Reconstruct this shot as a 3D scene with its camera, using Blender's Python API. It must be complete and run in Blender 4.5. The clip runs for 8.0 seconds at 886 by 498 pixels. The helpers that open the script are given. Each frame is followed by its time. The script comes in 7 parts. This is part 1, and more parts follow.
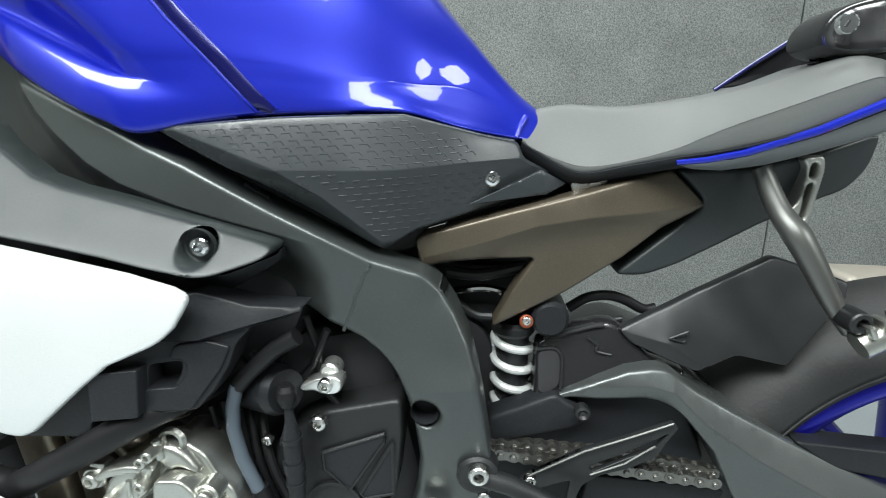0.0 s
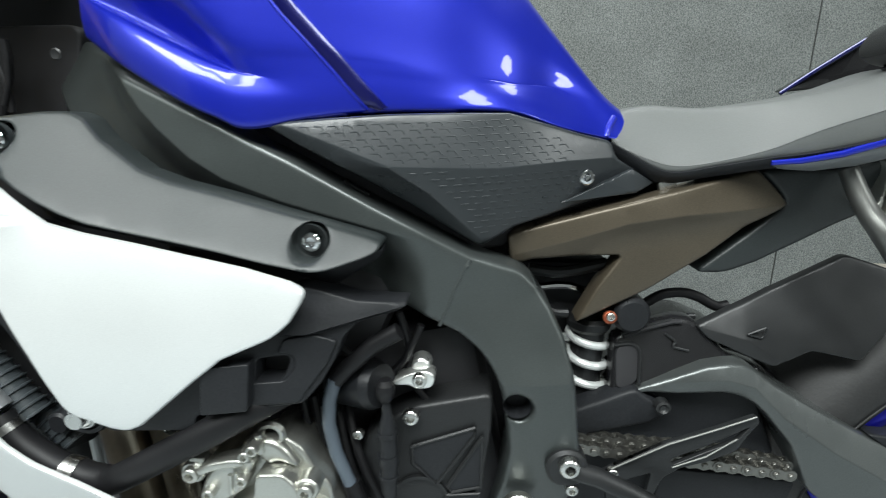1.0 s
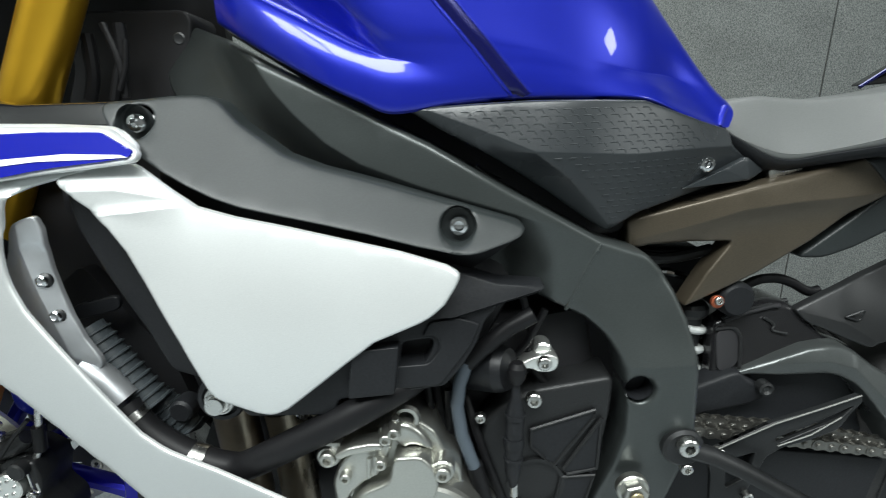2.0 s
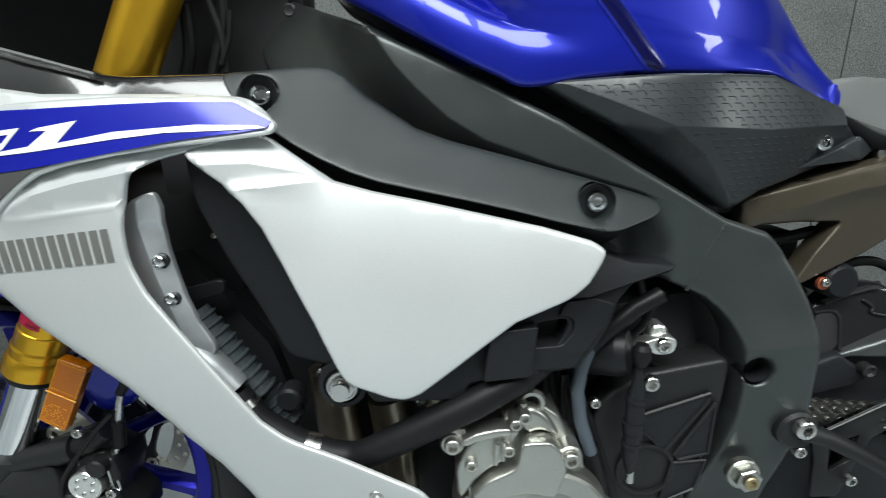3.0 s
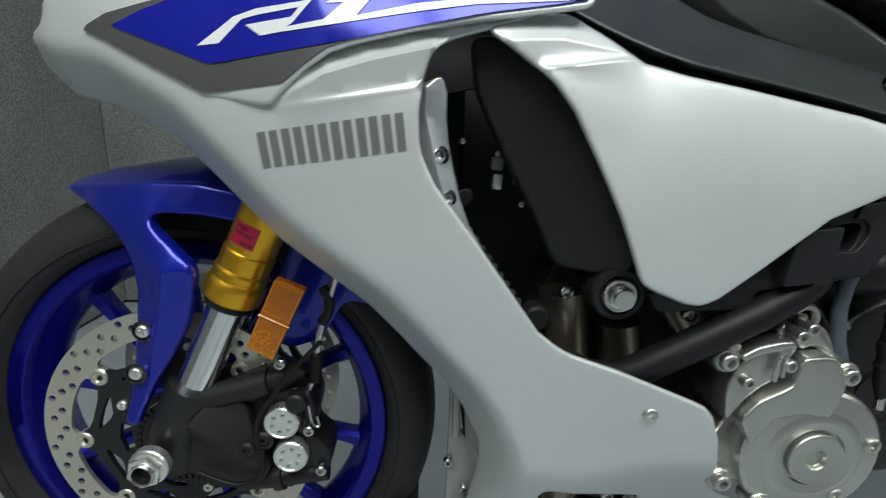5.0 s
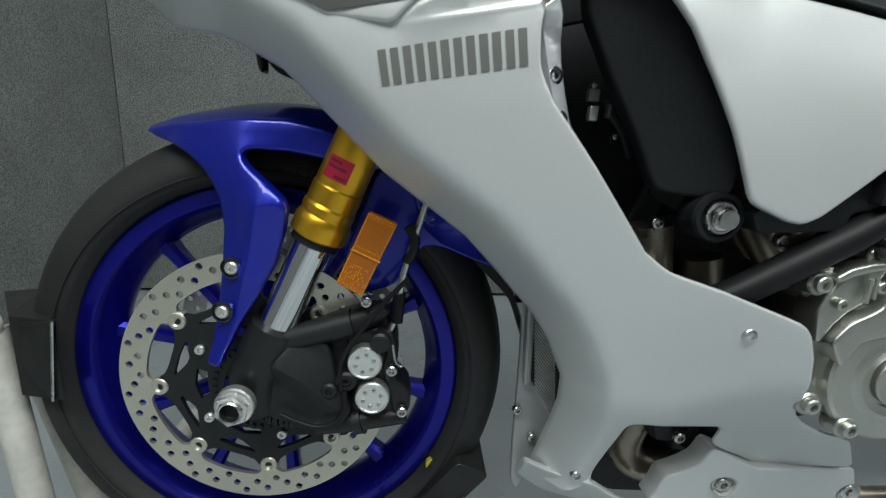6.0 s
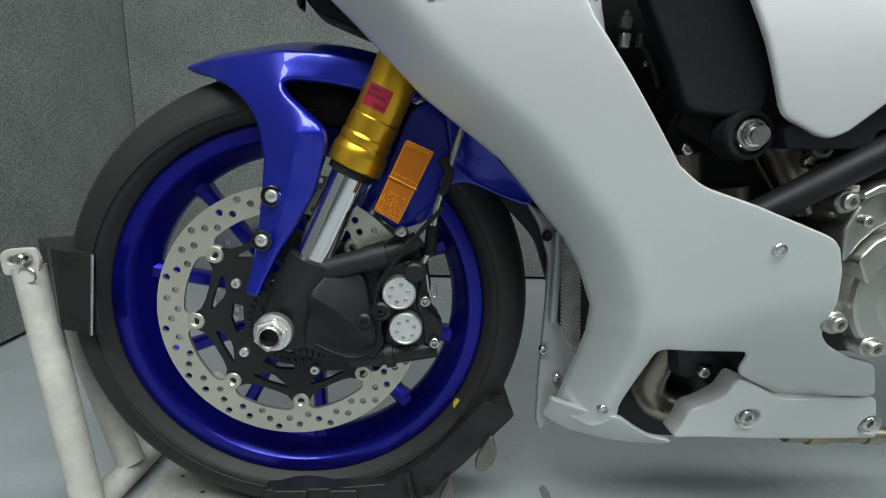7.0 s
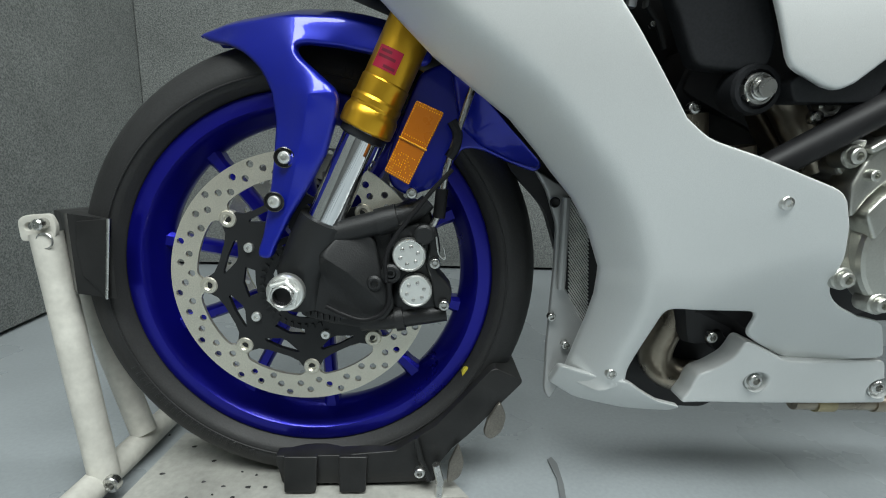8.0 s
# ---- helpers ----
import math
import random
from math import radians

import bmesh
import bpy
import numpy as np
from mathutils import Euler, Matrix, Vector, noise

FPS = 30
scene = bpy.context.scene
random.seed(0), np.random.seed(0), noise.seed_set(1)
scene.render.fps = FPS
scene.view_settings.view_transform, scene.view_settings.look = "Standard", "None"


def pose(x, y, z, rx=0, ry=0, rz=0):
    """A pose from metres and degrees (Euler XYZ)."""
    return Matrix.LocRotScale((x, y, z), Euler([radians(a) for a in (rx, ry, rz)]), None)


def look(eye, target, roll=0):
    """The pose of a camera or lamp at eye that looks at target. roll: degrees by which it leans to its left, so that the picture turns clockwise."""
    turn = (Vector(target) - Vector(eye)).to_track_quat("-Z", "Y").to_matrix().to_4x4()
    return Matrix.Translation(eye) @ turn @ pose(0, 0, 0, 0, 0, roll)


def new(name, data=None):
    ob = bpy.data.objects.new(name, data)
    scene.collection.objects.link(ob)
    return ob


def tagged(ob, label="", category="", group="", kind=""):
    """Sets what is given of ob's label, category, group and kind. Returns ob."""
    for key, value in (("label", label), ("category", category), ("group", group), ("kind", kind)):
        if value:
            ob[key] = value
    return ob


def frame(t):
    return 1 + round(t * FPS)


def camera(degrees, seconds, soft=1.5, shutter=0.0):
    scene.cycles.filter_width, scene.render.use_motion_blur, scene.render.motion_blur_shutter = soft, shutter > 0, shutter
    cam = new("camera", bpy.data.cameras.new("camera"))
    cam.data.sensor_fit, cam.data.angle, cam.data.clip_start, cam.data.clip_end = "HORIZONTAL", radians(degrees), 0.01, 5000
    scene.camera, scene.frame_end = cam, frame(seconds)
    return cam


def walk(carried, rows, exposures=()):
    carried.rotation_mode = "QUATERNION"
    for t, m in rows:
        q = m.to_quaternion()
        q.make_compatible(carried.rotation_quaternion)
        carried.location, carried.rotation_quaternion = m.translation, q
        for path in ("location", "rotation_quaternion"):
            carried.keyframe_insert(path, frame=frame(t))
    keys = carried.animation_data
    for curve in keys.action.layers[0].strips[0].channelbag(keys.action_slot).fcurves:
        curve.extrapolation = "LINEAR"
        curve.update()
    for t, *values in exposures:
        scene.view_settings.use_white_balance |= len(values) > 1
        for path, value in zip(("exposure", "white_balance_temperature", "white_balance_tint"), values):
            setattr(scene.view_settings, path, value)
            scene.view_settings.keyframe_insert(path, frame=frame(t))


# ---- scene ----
cam = camera(84.0, 8.0, soft=1.0, shutter=0.5)
PATH = [
    (0, (0.942, -0.593, 0.822), (0.785, 1.339, 0.329), 0.1),
    (0.5, (0.896, -0.601, 0.822), (0.758, 1.334, 0.335), 0.3),
    (1, (0.834, -0.61, 0.819), (0.721, 1.326, 0.33), 0.7),
    (1.5, (0.758, -0.628, 0.815), (0.676, 1.309, 0.324), 0.9),
    (3, (0.548, -0.619, 0.777), (0.566, 1.322, 0.294), 1.2),
    (3.5, (0.481, -0.608, 0.766), (0.506, 1.331, 0.275), 1.3),
    (4, (0.416, -0.604, 0.737), (0.46, 1.335, 0.25), 1.5),
    (4.5, (0.356, -0.601, 0.705), (0.4, 1.341, 0.228), 1.4),
    (5, (0.295, -0.607, 0.679), (0.351, 1.334, 0.198), 1.6),
    (6.5, (0.163, -0.642, 0.565), (0.277, 1.305, 0.124), 1.8),
    (7, (0.154, -0.658, 0.529), (0.261, 1.291, 0.091), 1.8),
    (7.5, (0.149, -0.667, 0.506), (0.247, 1.283, 0.072), 1.7),
    (8, (0.149, -0.675, 0.485), (0.237, 1.277, 0.058), 1.6),
]
EXPOSURES = [(0.0, 0.25), (1.5, -0.10), (3.0, -0.46), (4.0, -0.76), (5.0, -0.97), (6.5, -0.77), (8.0, -0.42)]
walk(cam, [(t, look(eye, target, roll)) for t, eye, target, roll in PATH], EXPOSURES)

# ---- light ----
world = bpy.data.worlds.new("world")
scene.world = world
world.use_nodes = True
world.node_tree.nodes["Background"].inputs[0].default_value = (0.8, 0.85, 0.9, 1)
world.node_tree.nodes["Background"].inputs[1].default_value = 0.02
# Ceiling lamps added out of view; places, sizes and watts tune the brightness.
LAMPS = [((-0.4, -1.5, 2.45), 0.8, 1.0, 55), ((0.45, -1.4, 2.45), 0.7, 1.0, 54), ((1.35, -1.4, 2.45), 0.7, 1.0, 42), ((4.2, -1.5, 2.45), 1.0, 1.0, 66), ((0.6, 0.5, 2.45), 2.8, 0.4, 38)]
for place, long, wide, watts in LAMPS:
    lamp = new("ceiling_lamp", bpy.data.lights.new("ceiling_lamp", "AREA"))
    lamp.data.shape, lamp.data.size, lamp.data.size_y, lamp.data.energy = "RECTANGLE", long, wide, watts
    lamp.data.color = (0.945, 1.0, 0.985)
    lamp.location = place


# ---- materials ----
def material(name, color, rough=0.5, metal=0.0, coat=0.0, grain=0.0, grain_size=400.0, bump=0.0, bump_size=300.0, vary=0.12, vary_size=9.0, rough_vary=0.08, **extra):
    """A surface with wear at two scales: broad tone shifts and a fine grain, both also in the gloss."""
    m = bpy.data.materials.new(name)
    m.use_nodes = True
    nt = m.node_tree
    p = nt.nodes["Principled BSDF"]
    p.inputs["Metallic"].default_value = metal
    p.inputs["Coat Weight"].default_value = coat
    p.inputs["Coat Roughness"].default_value = extra.get("coat_rough", 0.04)
    for key, value in extra.get("inputs", {}).items():
        p.inputs[key].default_value = value
    tc = nt.nodes.new("ShaderNodeTexCoord")
    big = nt.nodes.new("ShaderNodeTexNoise")
    big.inputs["Scale"].default_value, big.inputs["Detail"].default_value = vary_size, 6
    fine = nt.nodes.new("ShaderNodeTexNoise")
    fine.inputs["Scale"].default_value, fine.inputs["Detail"].default_value = grain_size, 3
    for n in (big, fine):
        nt.links.new(tc.outputs["Object"], n.inputs["Vector"])

    def mixed(a, b, fa, fb, low, high):
        one = nt.nodes.new("ShaderNodeMapRange")
        one.inputs[1].default_value, one.inputs[2].default_value = 0.3, 0.7
        one.inputs[3].default_value, one.inputs[4].default_value = low, high
        nt.links.new(a.outputs[0], one.inputs[0])
        return one.outputs[0]

    tone = mixed(big, None, 0, 0, 1 - vary, 1 + vary)
    tone2 = mixed(fine, None, 0, 0, 1 - grain, 1 + grain)
    mul = nt.nodes.new("ShaderNodeMath")
    mul.operation = "MULTIPLY"
    nt.links.new(tone, mul.inputs[0])
    nt.links.new(tone2, mul.inputs[1])
    col = nt.nodes.new("ShaderNodeVectorMath")
    col.operation = "SCALE"
    col.inputs[0].default_value = color
    nt.links.new(mul.outputs[0], col.inputs["Scale"])
    nt.links.new(col.outputs[0], p.inputs["Base Color"])
    nt.links.new(mixed(big, None, 0, 0, max(rough - rough_vary, 0.02), rough + rough_vary), p.inputs["Roughness"])
    if bump:
        t2 = nt.nodes.new("ShaderNodeTexNoise")
        t2.inputs["Scale"].default_value = bump_size
        nt.links.new(tc.outputs["Object"], t2.inputs["Vector"])
        b = nt.nodes.new("ShaderNodeBump")
        b.inputs["Strength"].default_value, b.inputs["Distance"].default_value = bump, 0.002
        nt.links.new(t2.outputs[0], b.inputs["Height"])
        nt.links.new(b.outputs[0], p.inputs["Normal"])
    return m


BLUE = material("blue_metallic_paint", (0.004, 0.014, 0.37), 0.34, 0.45, 0.65, grain=0.05, grain_size=900, vary=0.05, rough_vary=0.03, coat_rough=0.012)
DECALBLUE = material("blue_decal_film", (0.005, 0.010, 0.34), 0.14, 0.2, 0.0, vary=0.04, rough_vary=0.03)
WHEEL_BLUE = material("blue_wheel_paint", (0.008, 0.008, 0.30), 0.3, 0.7, 0.3, vary=0.1, rough_vary=0.04, coat_rough=0.1)
NAVY = material("navy_gloss_strip", (0.004, 0.005, 0.085), 0.25, 0.4, 0.5, vary=0.08)
SILVER = material("matt_silver_paint", (0.69, 0.71, 0.705), 0.4, 0.44, 0.12, grain=0.05, grain_size=1400, vary=0.02, rough_vary=0.02, coat_rough=0.3)
WHITE = material("white_decal", (0.8, 0.81, 0.82), 0.3, 0, 0.5, vary=0.03)
BAND = material("grey_decal", (0.08, 0.08, 0.078), 0.4, 0.2, 0.3, vary=0.06)
LETTER = material("grey_lettering", (0.2, 0.2, 0.19), 0.4, 0.3, vary=0.05)
COVER = material("dark_grey_plastic", (0.020, 0.0245, 0.025), 0.40, 0.0, grain=0.2, grain_size=700, bump=0.05, bump_size=1100, vary=0.1)
FRAME = material("dark_grey_frame_paint", (0.058, 0.066, 0.065), 0.36, 0.5, 0.15, grain=0.12, grain_size=900, vary=0.06, coat_rough=0.3)
BRONZE = material("bronze_frame_paint", (0.085, 0.070, 0.050), 0.38, 0.5, 0.15, grain=0.15, grain_size=900, vary=0.1, coat_rough=0.3)
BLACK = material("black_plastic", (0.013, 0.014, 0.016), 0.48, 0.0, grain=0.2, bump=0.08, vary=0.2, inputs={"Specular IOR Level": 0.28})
GLOSS = material("gloss_black_plastic", (0.012, 0.012, 0.013), 0.2, 0.0, 0.6, vary=0.15)
SATIN = material("satin_black_metal", (0.018, 0.019, 0.02), 0.40, 0.3, vary=0.2, bump=0.1, bump_size=500)
# Near-black that puts the shade of gaps, bores and voids into colour.
DEEP = material("black_void_shade", (0.013, 0.013, 0.015), 0.6, vary=0.3)
RUBBER = material("tyre_rubber", (0.0165, 0.0167, 0.017), 0.6, 0.0, grain=0.2, grain_size=420, vary=0.3, vary_size=6, bump=0.15, bump_size=260)
HOSE = material("black_rubber_hose", (0.009, 0.009, 0.010), 0.48, vary=0.2, inputs={"Specular IOR Level": 0.25})
GREYHOSE = material("grey_rubber_hose", (0.075, 0.095, 0.118), 0.5, vary=0.15)
SEAT = material("dark_grey_vinyl", (0.088, 0.093, 0.091), 0.5, 0.0, grain=0.05, grain_size=600, bump=0.08, bump_size=700, vary=0.06)
GOLD = material("gold_anodised_metal", (0.84, 0.47, 0.035), 0.33, 0.9, vary=0.08, rough_vary=0.05)
CHROME = material("chrome", (0.80, 0.81, 0.82), 0.05, 1.0, vary=0.04, rough_vary=0.03)
STEEL = material("zinc_plated_steel", (0.62, 0.62, 0.6), 0.27, 1.0, vary=0.15, vary_size=60)
ALLOY = material("cast_alloy", (0.52, 0.523, 0.485), 0.36, 0.95, grain=0.05, grain_size=500, bump=0.06, bump_size=500, vary=0.08)
DISC = material("brushed_disc_steel", (0.68, 0.655, 0.56), 0.38, 0.85, grain=0.12, grain_size=700, vary=0.08)
PIPE = material("heat_stained_steel", (0.34, 0.30, 0.24), 0.33, 0.9, vary=0.35, vary_size=20)
DULLGOLD = material("stained_brass_steel", (0.42, 0.36, 0.22), 0.4, 0.8, vary=0.25, vary_size=20)
AMBER = material("amber_reflector_plastic", (0.36, 0.10, 0.001), 0.3, 0.0, 0.1, vary=0.12)
# Brighter copy of the amber: the prisms' glints are put into the colour.
PRISM = material("amber_prism_glints", (0.75, 0.33, 0.012), 0.15, 0.0, 0.4, vary=0.3, vary_size=400)
REDTAG = material("red_sticker", (0.42, 0.010, 0.045), 0.4, vary=0.1)
ZINC = material("bright_zinc_plating", (0.86, 0.87, 0.84), 0.32, 0.9, vary=0.06, vary_size=60)
YELLOW = material("yellow_paint_mark", (0.45, 0.38, 0.03), 0.6, vary=0.2, vary_size=90)
GREYPL = material("mid_grey_plastic", (0.13, 0.135, 0.135), 0.45, grain=0.12, grain_size=700, bump=0.1, bump_size=700, vary=0.08)
BRACKET = material("plain_alloy_sheet", (0.58, 0.6, 0.62), 0.36, 0.75, vary=0.12, vary_size=30)
TAILGREY = material("satin_grey_tail_paint", (0.19, 0.2, 0.205), 0.4, 0.3, vary=0.05)
SATINMETAL = material("satin_dark_metal", (0.14, 0.142, 0.135), 0.4, 0.75, vary=0.08)
CAST = material("black_cast_alloy", (0.014, 0.0147, 0.0155), 0.46, 0.2, grain=0.2, grain_size=500, bump=0.15, bump_size=500, vary=0.15)
FORGED = material("satin_grey_alloy", (0.42, 0.43, 0.43), 0.4, 0.35, vary=0.1)
SWINGPAINT = material("satin_dark_alloy_paint", (0.085, 0.093, 0.092), 0.33, 0.55, 0.2, grain=0.1, grain_size=900, vary=0.08, coat_rough=0.25)
HUGGER = material("satin_black_moulding", (0.0145, 0.0153, 0.016), 0.36, grain=0.15, grain_size=800, bump=0.05, bump_size=900, vary=0.15)
FINS = material("dull_alloy_fins", (0.55, 0.55, 0.54), 0.42, 0.3, vary=0.2, vary_size=60)
SPRING = material("pale_grey_spring_paint", (0.55, 0.57, 0.56), 0.3, 0.2, 0.4, vary=0.05)
CHOCKWHITE = material("worn_white_paint", (0.55, 0.54, 0.49), 0.5, vary=0.13, vary_size=14, grain=0.08, grain_size=90, bump=0.2, bump_size=60)
CHOCKBLACK = material("worn_black_steel", (0.02, 0.02, 0.02), 0.4, 0.3, vary=0.3, vary_size=20, bump=0.15, bump_size=150)
PADMAT = material("black_textured_pad", (0.024, 0.028, 0.031), 0.33, vary=0.08, bump=0.05, bump_size=900)


def carpet():
    m = bpy.data.materials.new("grey_carpet_felt")
    m.use_nodes = True
    nt = m.node_tree
    p = nt.nodes["Principled BSDF"]
    p.inputs["Roughness"].default_value = 0.95
    tc = nt.nodes.new("ShaderNodeTexCoord")
    fine = nt.nodes.new("ShaderNodeTexNoise")
    fine.inputs["Scale"].default_value, fine.inputs["Detail"].default_value = 210, 6
    fine.inputs["Roughness"].default_value = 0.72
    mid = nt.nodes.new("ShaderNodeTexNoise")
    mid.inputs["Scale"].default_value, mid.inputs["Detail"].default_value = 7, 8
    ramp = nt.nodes.new("ShaderNodeValToRGB")
    ramp.color_ramp.elements[0].position, ramp.color_ramp.elements[0].color = 0.36, (0.085, 0.094, 0.093, 1)
    ramp.color_ramp.elements[1].position, ramp.color_ramp.elements[1].color = 0.64, (0.27, 0.285, 0.272, 1)
    tone = nt.nodes.new("ShaderNodeMapRange")
    tone.inputs[1].default_value, tone.inputs[2].default_value = 0.3, 0.7
    tone.inputs[3].default_value, tone.inputs[4].default_value = 0.88, 1.1
    mul = nt.nodes.new("ShaderNodeVectorMath")
    mul.operation = "SCALE"
    b = nt.nodes.new("ShaderNodeBump")
    b.inputs["Strength"].default_value, b.inputs["Distance"].default_value = 0.7, 0.004
    for n in (fine, mid):
        nt.links.new(tc.outputs["Object"], n.inputs["Vector"])
    nt.links.new(fine.outputs[0], ramp.inputs[0])
    nt.links.new(mid.outputs[0], tone.inputs[0])
    nt.links.new(ramp.outputs[0], mul.inputs[0])
    nt.links.new(tone.outputs[0], mul.inputs["Scale"])
    nt.links.new(mul.outputs[0], p.inputs["Base Color"])
    nt.links.new(fine.outputs[0], b.inputs["Height"])
    nt.links.new(b.outputs[0], p.inputs["Normal"])
    return m


CARPET = carpet()
FLOOR = material("grey_painted_concrete", (0.29, 0.318, 0.332), 0.3, 0.0, 0.2, grain=0.05, grain_size=160, vary=0.1, vary_size=3, bump=0.06, bump_size=60, coat_rough=0.25)
PLATFORM = material("cream_painted_plate", (0.36, 0.36, 0.33), 0.55, vary=0.22, vary_size=9, grain=0.1, grain_size=120)
CEILING = material("grey_ceiling_paint", (0.32, 0.33, 0.325), 0.8, vary=0.05, vary_size=2)
HOUSING = material("white_lamp_housing", (0.8, 0.8, 0.79), 0.5, vary=0.04)
SILENCER = material("dull_beige_metal", (0.42, 0.385, 0.33), 0.45, 0.5, vary=0.12)
WORN = material("worn_brown_steel", (0.2, 0.187, 0.165), 0.36, 0.75, vary=0.25, vary_size=30, grain=0.15)
PLASTER = material("grey_plaster", (0.2, 0.205, 0.2), 0.8, vary=0.06, vary_size=2)


# ---- shape helpers ----
def finish(ob, angle=35):
    me = ob.data
    me.polygons.foreach_set("use_smooth", [True] * len(me.polygons))
    me.set_sharp_from_angle(angle=radians(angle))
    return ob


def part(name, bm, mat, parent=None, label="", angle=35):
    """One mesh object from a bmesh, under its thing or part."""
    me = bpy.data.meshes.new(name)
    bm.to_mesh(me)
    bm.free()
    me.materials.append(mat)
    ob = new(name, me)
    if parent is not None:
        ob.parent = parent
    if label:
        tagged(ob, label)
    return finish(ob, angle)


def thing(name, label, category, group="", kind=""):
    return tagged(new(name), label, category, group, kind)


def rounded(pts, r, k=4, closed=True):
    """A polyline with its corners cut back by r and turned into short curves."""
    pts = [Vector(p) for p in pts]
    n, out = len(pts), []
    for i, p in enumerate(pts):
        if not closed and i in (0, n - 1):
            out.append(p)
            continue
        a, b = pts[i - 1], pts[(i + 1) % n]
        da, db = (a - p), (b - p)
        if da.length > 1e-6 and db.length > 1e-6 and da.angle(db) > radians(162):
            out.append(p)
            continue
        ca, cb = min(r, 0.45 * da.length), min(r, 0.45 * db.length)
        s, e = p + da.normalized() * ca, p + db.normalized() * cb
        for j in range(k + 1):
            t = j / k
            out.append(s.lerp(p, t).lerp(p.lerp(e, t), t))
    return out


def resample(pts, h, closed=True):
    out, n = [], len(pts)
    for i in range(n if closed else n - 1):
        a, b = pts[i], pts[(i + 1) % n]
        m = max(1, int((b - a).length / h + 0.5))
        out += [a.lerp(b, j / m) for j in range(m)]
    if not closed:
        out.append(pts[-1])
    return out


def inside(p, poly):
    x, y, hit, j = p[0], p[1], False, len(poly) - 1
    for i in range(len(poly)):
        xi, yi, xj, yj = poly[i][0], poly[i][1], poly[j][0], poly[j][1]
        if (yi > y) != (yj > y) and x < (xj - xi) * (y - yi) / (yj - yi) + xi:
            hit = not hit
        j = i
    return hit


def depth_field(ctrl):
    """A smooth height y(x, z) through the control points (thin plate)."""
    c = np.array([(p[0], p[2]) for p in ctrl], float)
    v = np.array([p[1] for p in ctrl], float)
    n = len(c)

    def kern(d2):
        return np.where(d2 > 1e-12, 0.5 * d2 * np.log(np.maximum(d2, 1e-12)), 0)

    k = kern(((c[:, None] - c[None]) ** 2).sum(-1)) + 1e-4 * np.eye(n)
    q = np.c_[np.ones(n), c]
    a = np.block([[k, q], [q.T, np.zeros((3, 3))]])
    w = np.linalg.lstsq(a, np.r_[v, 0, 0, 0], rcond=None)[0]

    def field(pts):
        pts = np.asarray(pts, float)
        kk = kern(((pts[:, None] - c[None]) ** 2).sum(-1))
        return kk @ w[:n] + np.c_[np.ones(len(pts)), pts] @ w[n:]

    return field


def facet_field(ctrl, outline):
    """A creased height y(x, z): flat facets between the control points."""
    from mathutils.geometry import delaunay_2d_cdt, barycentric_transform
    v2 = [Vector((p[0], p[2])) for p in ctrl]
    n = outline
    verts, _, faces, orig, _, _ = delaunay_2d_cdt(v2, [(i, (i + 1) % n) for i in range(n)], [], 0, 1e-6)
    ys = [ctrl[o[0]][1] if o else 0.0 for o in orig]

    def field(pts):
        out = []
        for p in pts:
            best, val = 1e9, 0.0
            for f in faces:
                a, b, c = (verts[i] for i in f[:3])
                d = (b.y - c.y) * (a.x - c.x) + (c.x - b.x) * (a.y - c.y)
                if abs(d) < 1e-12:
                    continue
                l1 = ((b.y - c.y) * (p[0] - c.x) + (c.x - b.x) * (p[1] - c.y)) / d
                l2 = ((c.y - a.y) * (p[0] - c.x) + (a.x - c.x) * (p[1] - c.y)) / d
                l3 = 1 - l1 - l2
                miss = -min(l1, l2, l3)
                if miss < best:
                    best, val = miss, l1 * ys[f[0]] + l2 * ys[f[1]] + l3 * ys[f[2]]
                    if miss <= 0:
                        break
            out.append(val)
        return np.array(out)

    span = {}
    for f in faces:
        for k in range(len(f)):
            e = tuple(sorted((f[k], f[(k + 1) % len(f)])))
            span[e] = span.get(e, 0) + 1
    field.folds = [[verts[a], verts[b]] for (a, b), c in span.items() if c == 2]
    return field


def fold_field(base, line, width, depth):
    """Turns a surface in towards a line, with a soft start."""
    pts = np.array([(p[0], p[2]) for p in line], float)

    def turn(q):
        q = np.asarray(q, float)
        a, b = pts[None, :-1], pts[None, 1:]
        ab = b - a
        t = (((q[:, None] - a) * ab).sum(-1) / (ab * ab).sum(-1)).clip(0, 1)
        d = np.sqrt(((q[:, None] - a - ab * t[..., None]) ** 2).sum(-1)).min(1)
        k = (1 - d / width).clip(0, 1)
        return depth * (np.sqrt(k * k + 0.03) - 0.1732) / 0.8417

    if base is None:
        return turn
    return lambda q: base(q) + turn(q)


def smooth_field(ctrl, degree, turn=None):
    """A broad polynomial surface y(x, z) near the control points, with turn() added to it."""
    c = np.array([(p[0], p[2]) for p in ctrl], float)
    v = np.array([p[1] for p in ctrl], float)
    mid, size = c.mean(0), np.abs(c - c.mean(0)).max()

    def terms(q):
        u = (np.asarray(q, float) - mid) / size
        return np.stack([u[:, 0] ** i * u[:, 1] ** j for i in range(degree + 1) for j in range(degree + 1 - i)], 1)

    add = turn if turn is not None else (lambda q: 0.0)
    a = terms(c)
    w = np.linalg.solve(a.T @ a + 0.02 * np.eye(a.shape[1]), a.T @ (v - add(c)))
    return lambda q: terms(q) @ w + add(q)


def raised(field, by):
    return lambda q: field(q) + by


def round_hole(c, r, n=16):
    return [(c[0] + r * math.cos(2 * math.pi * k / n), c[1], c[2] + r * math.sin(2 * math.pi * k / n)) for k in range(n)]


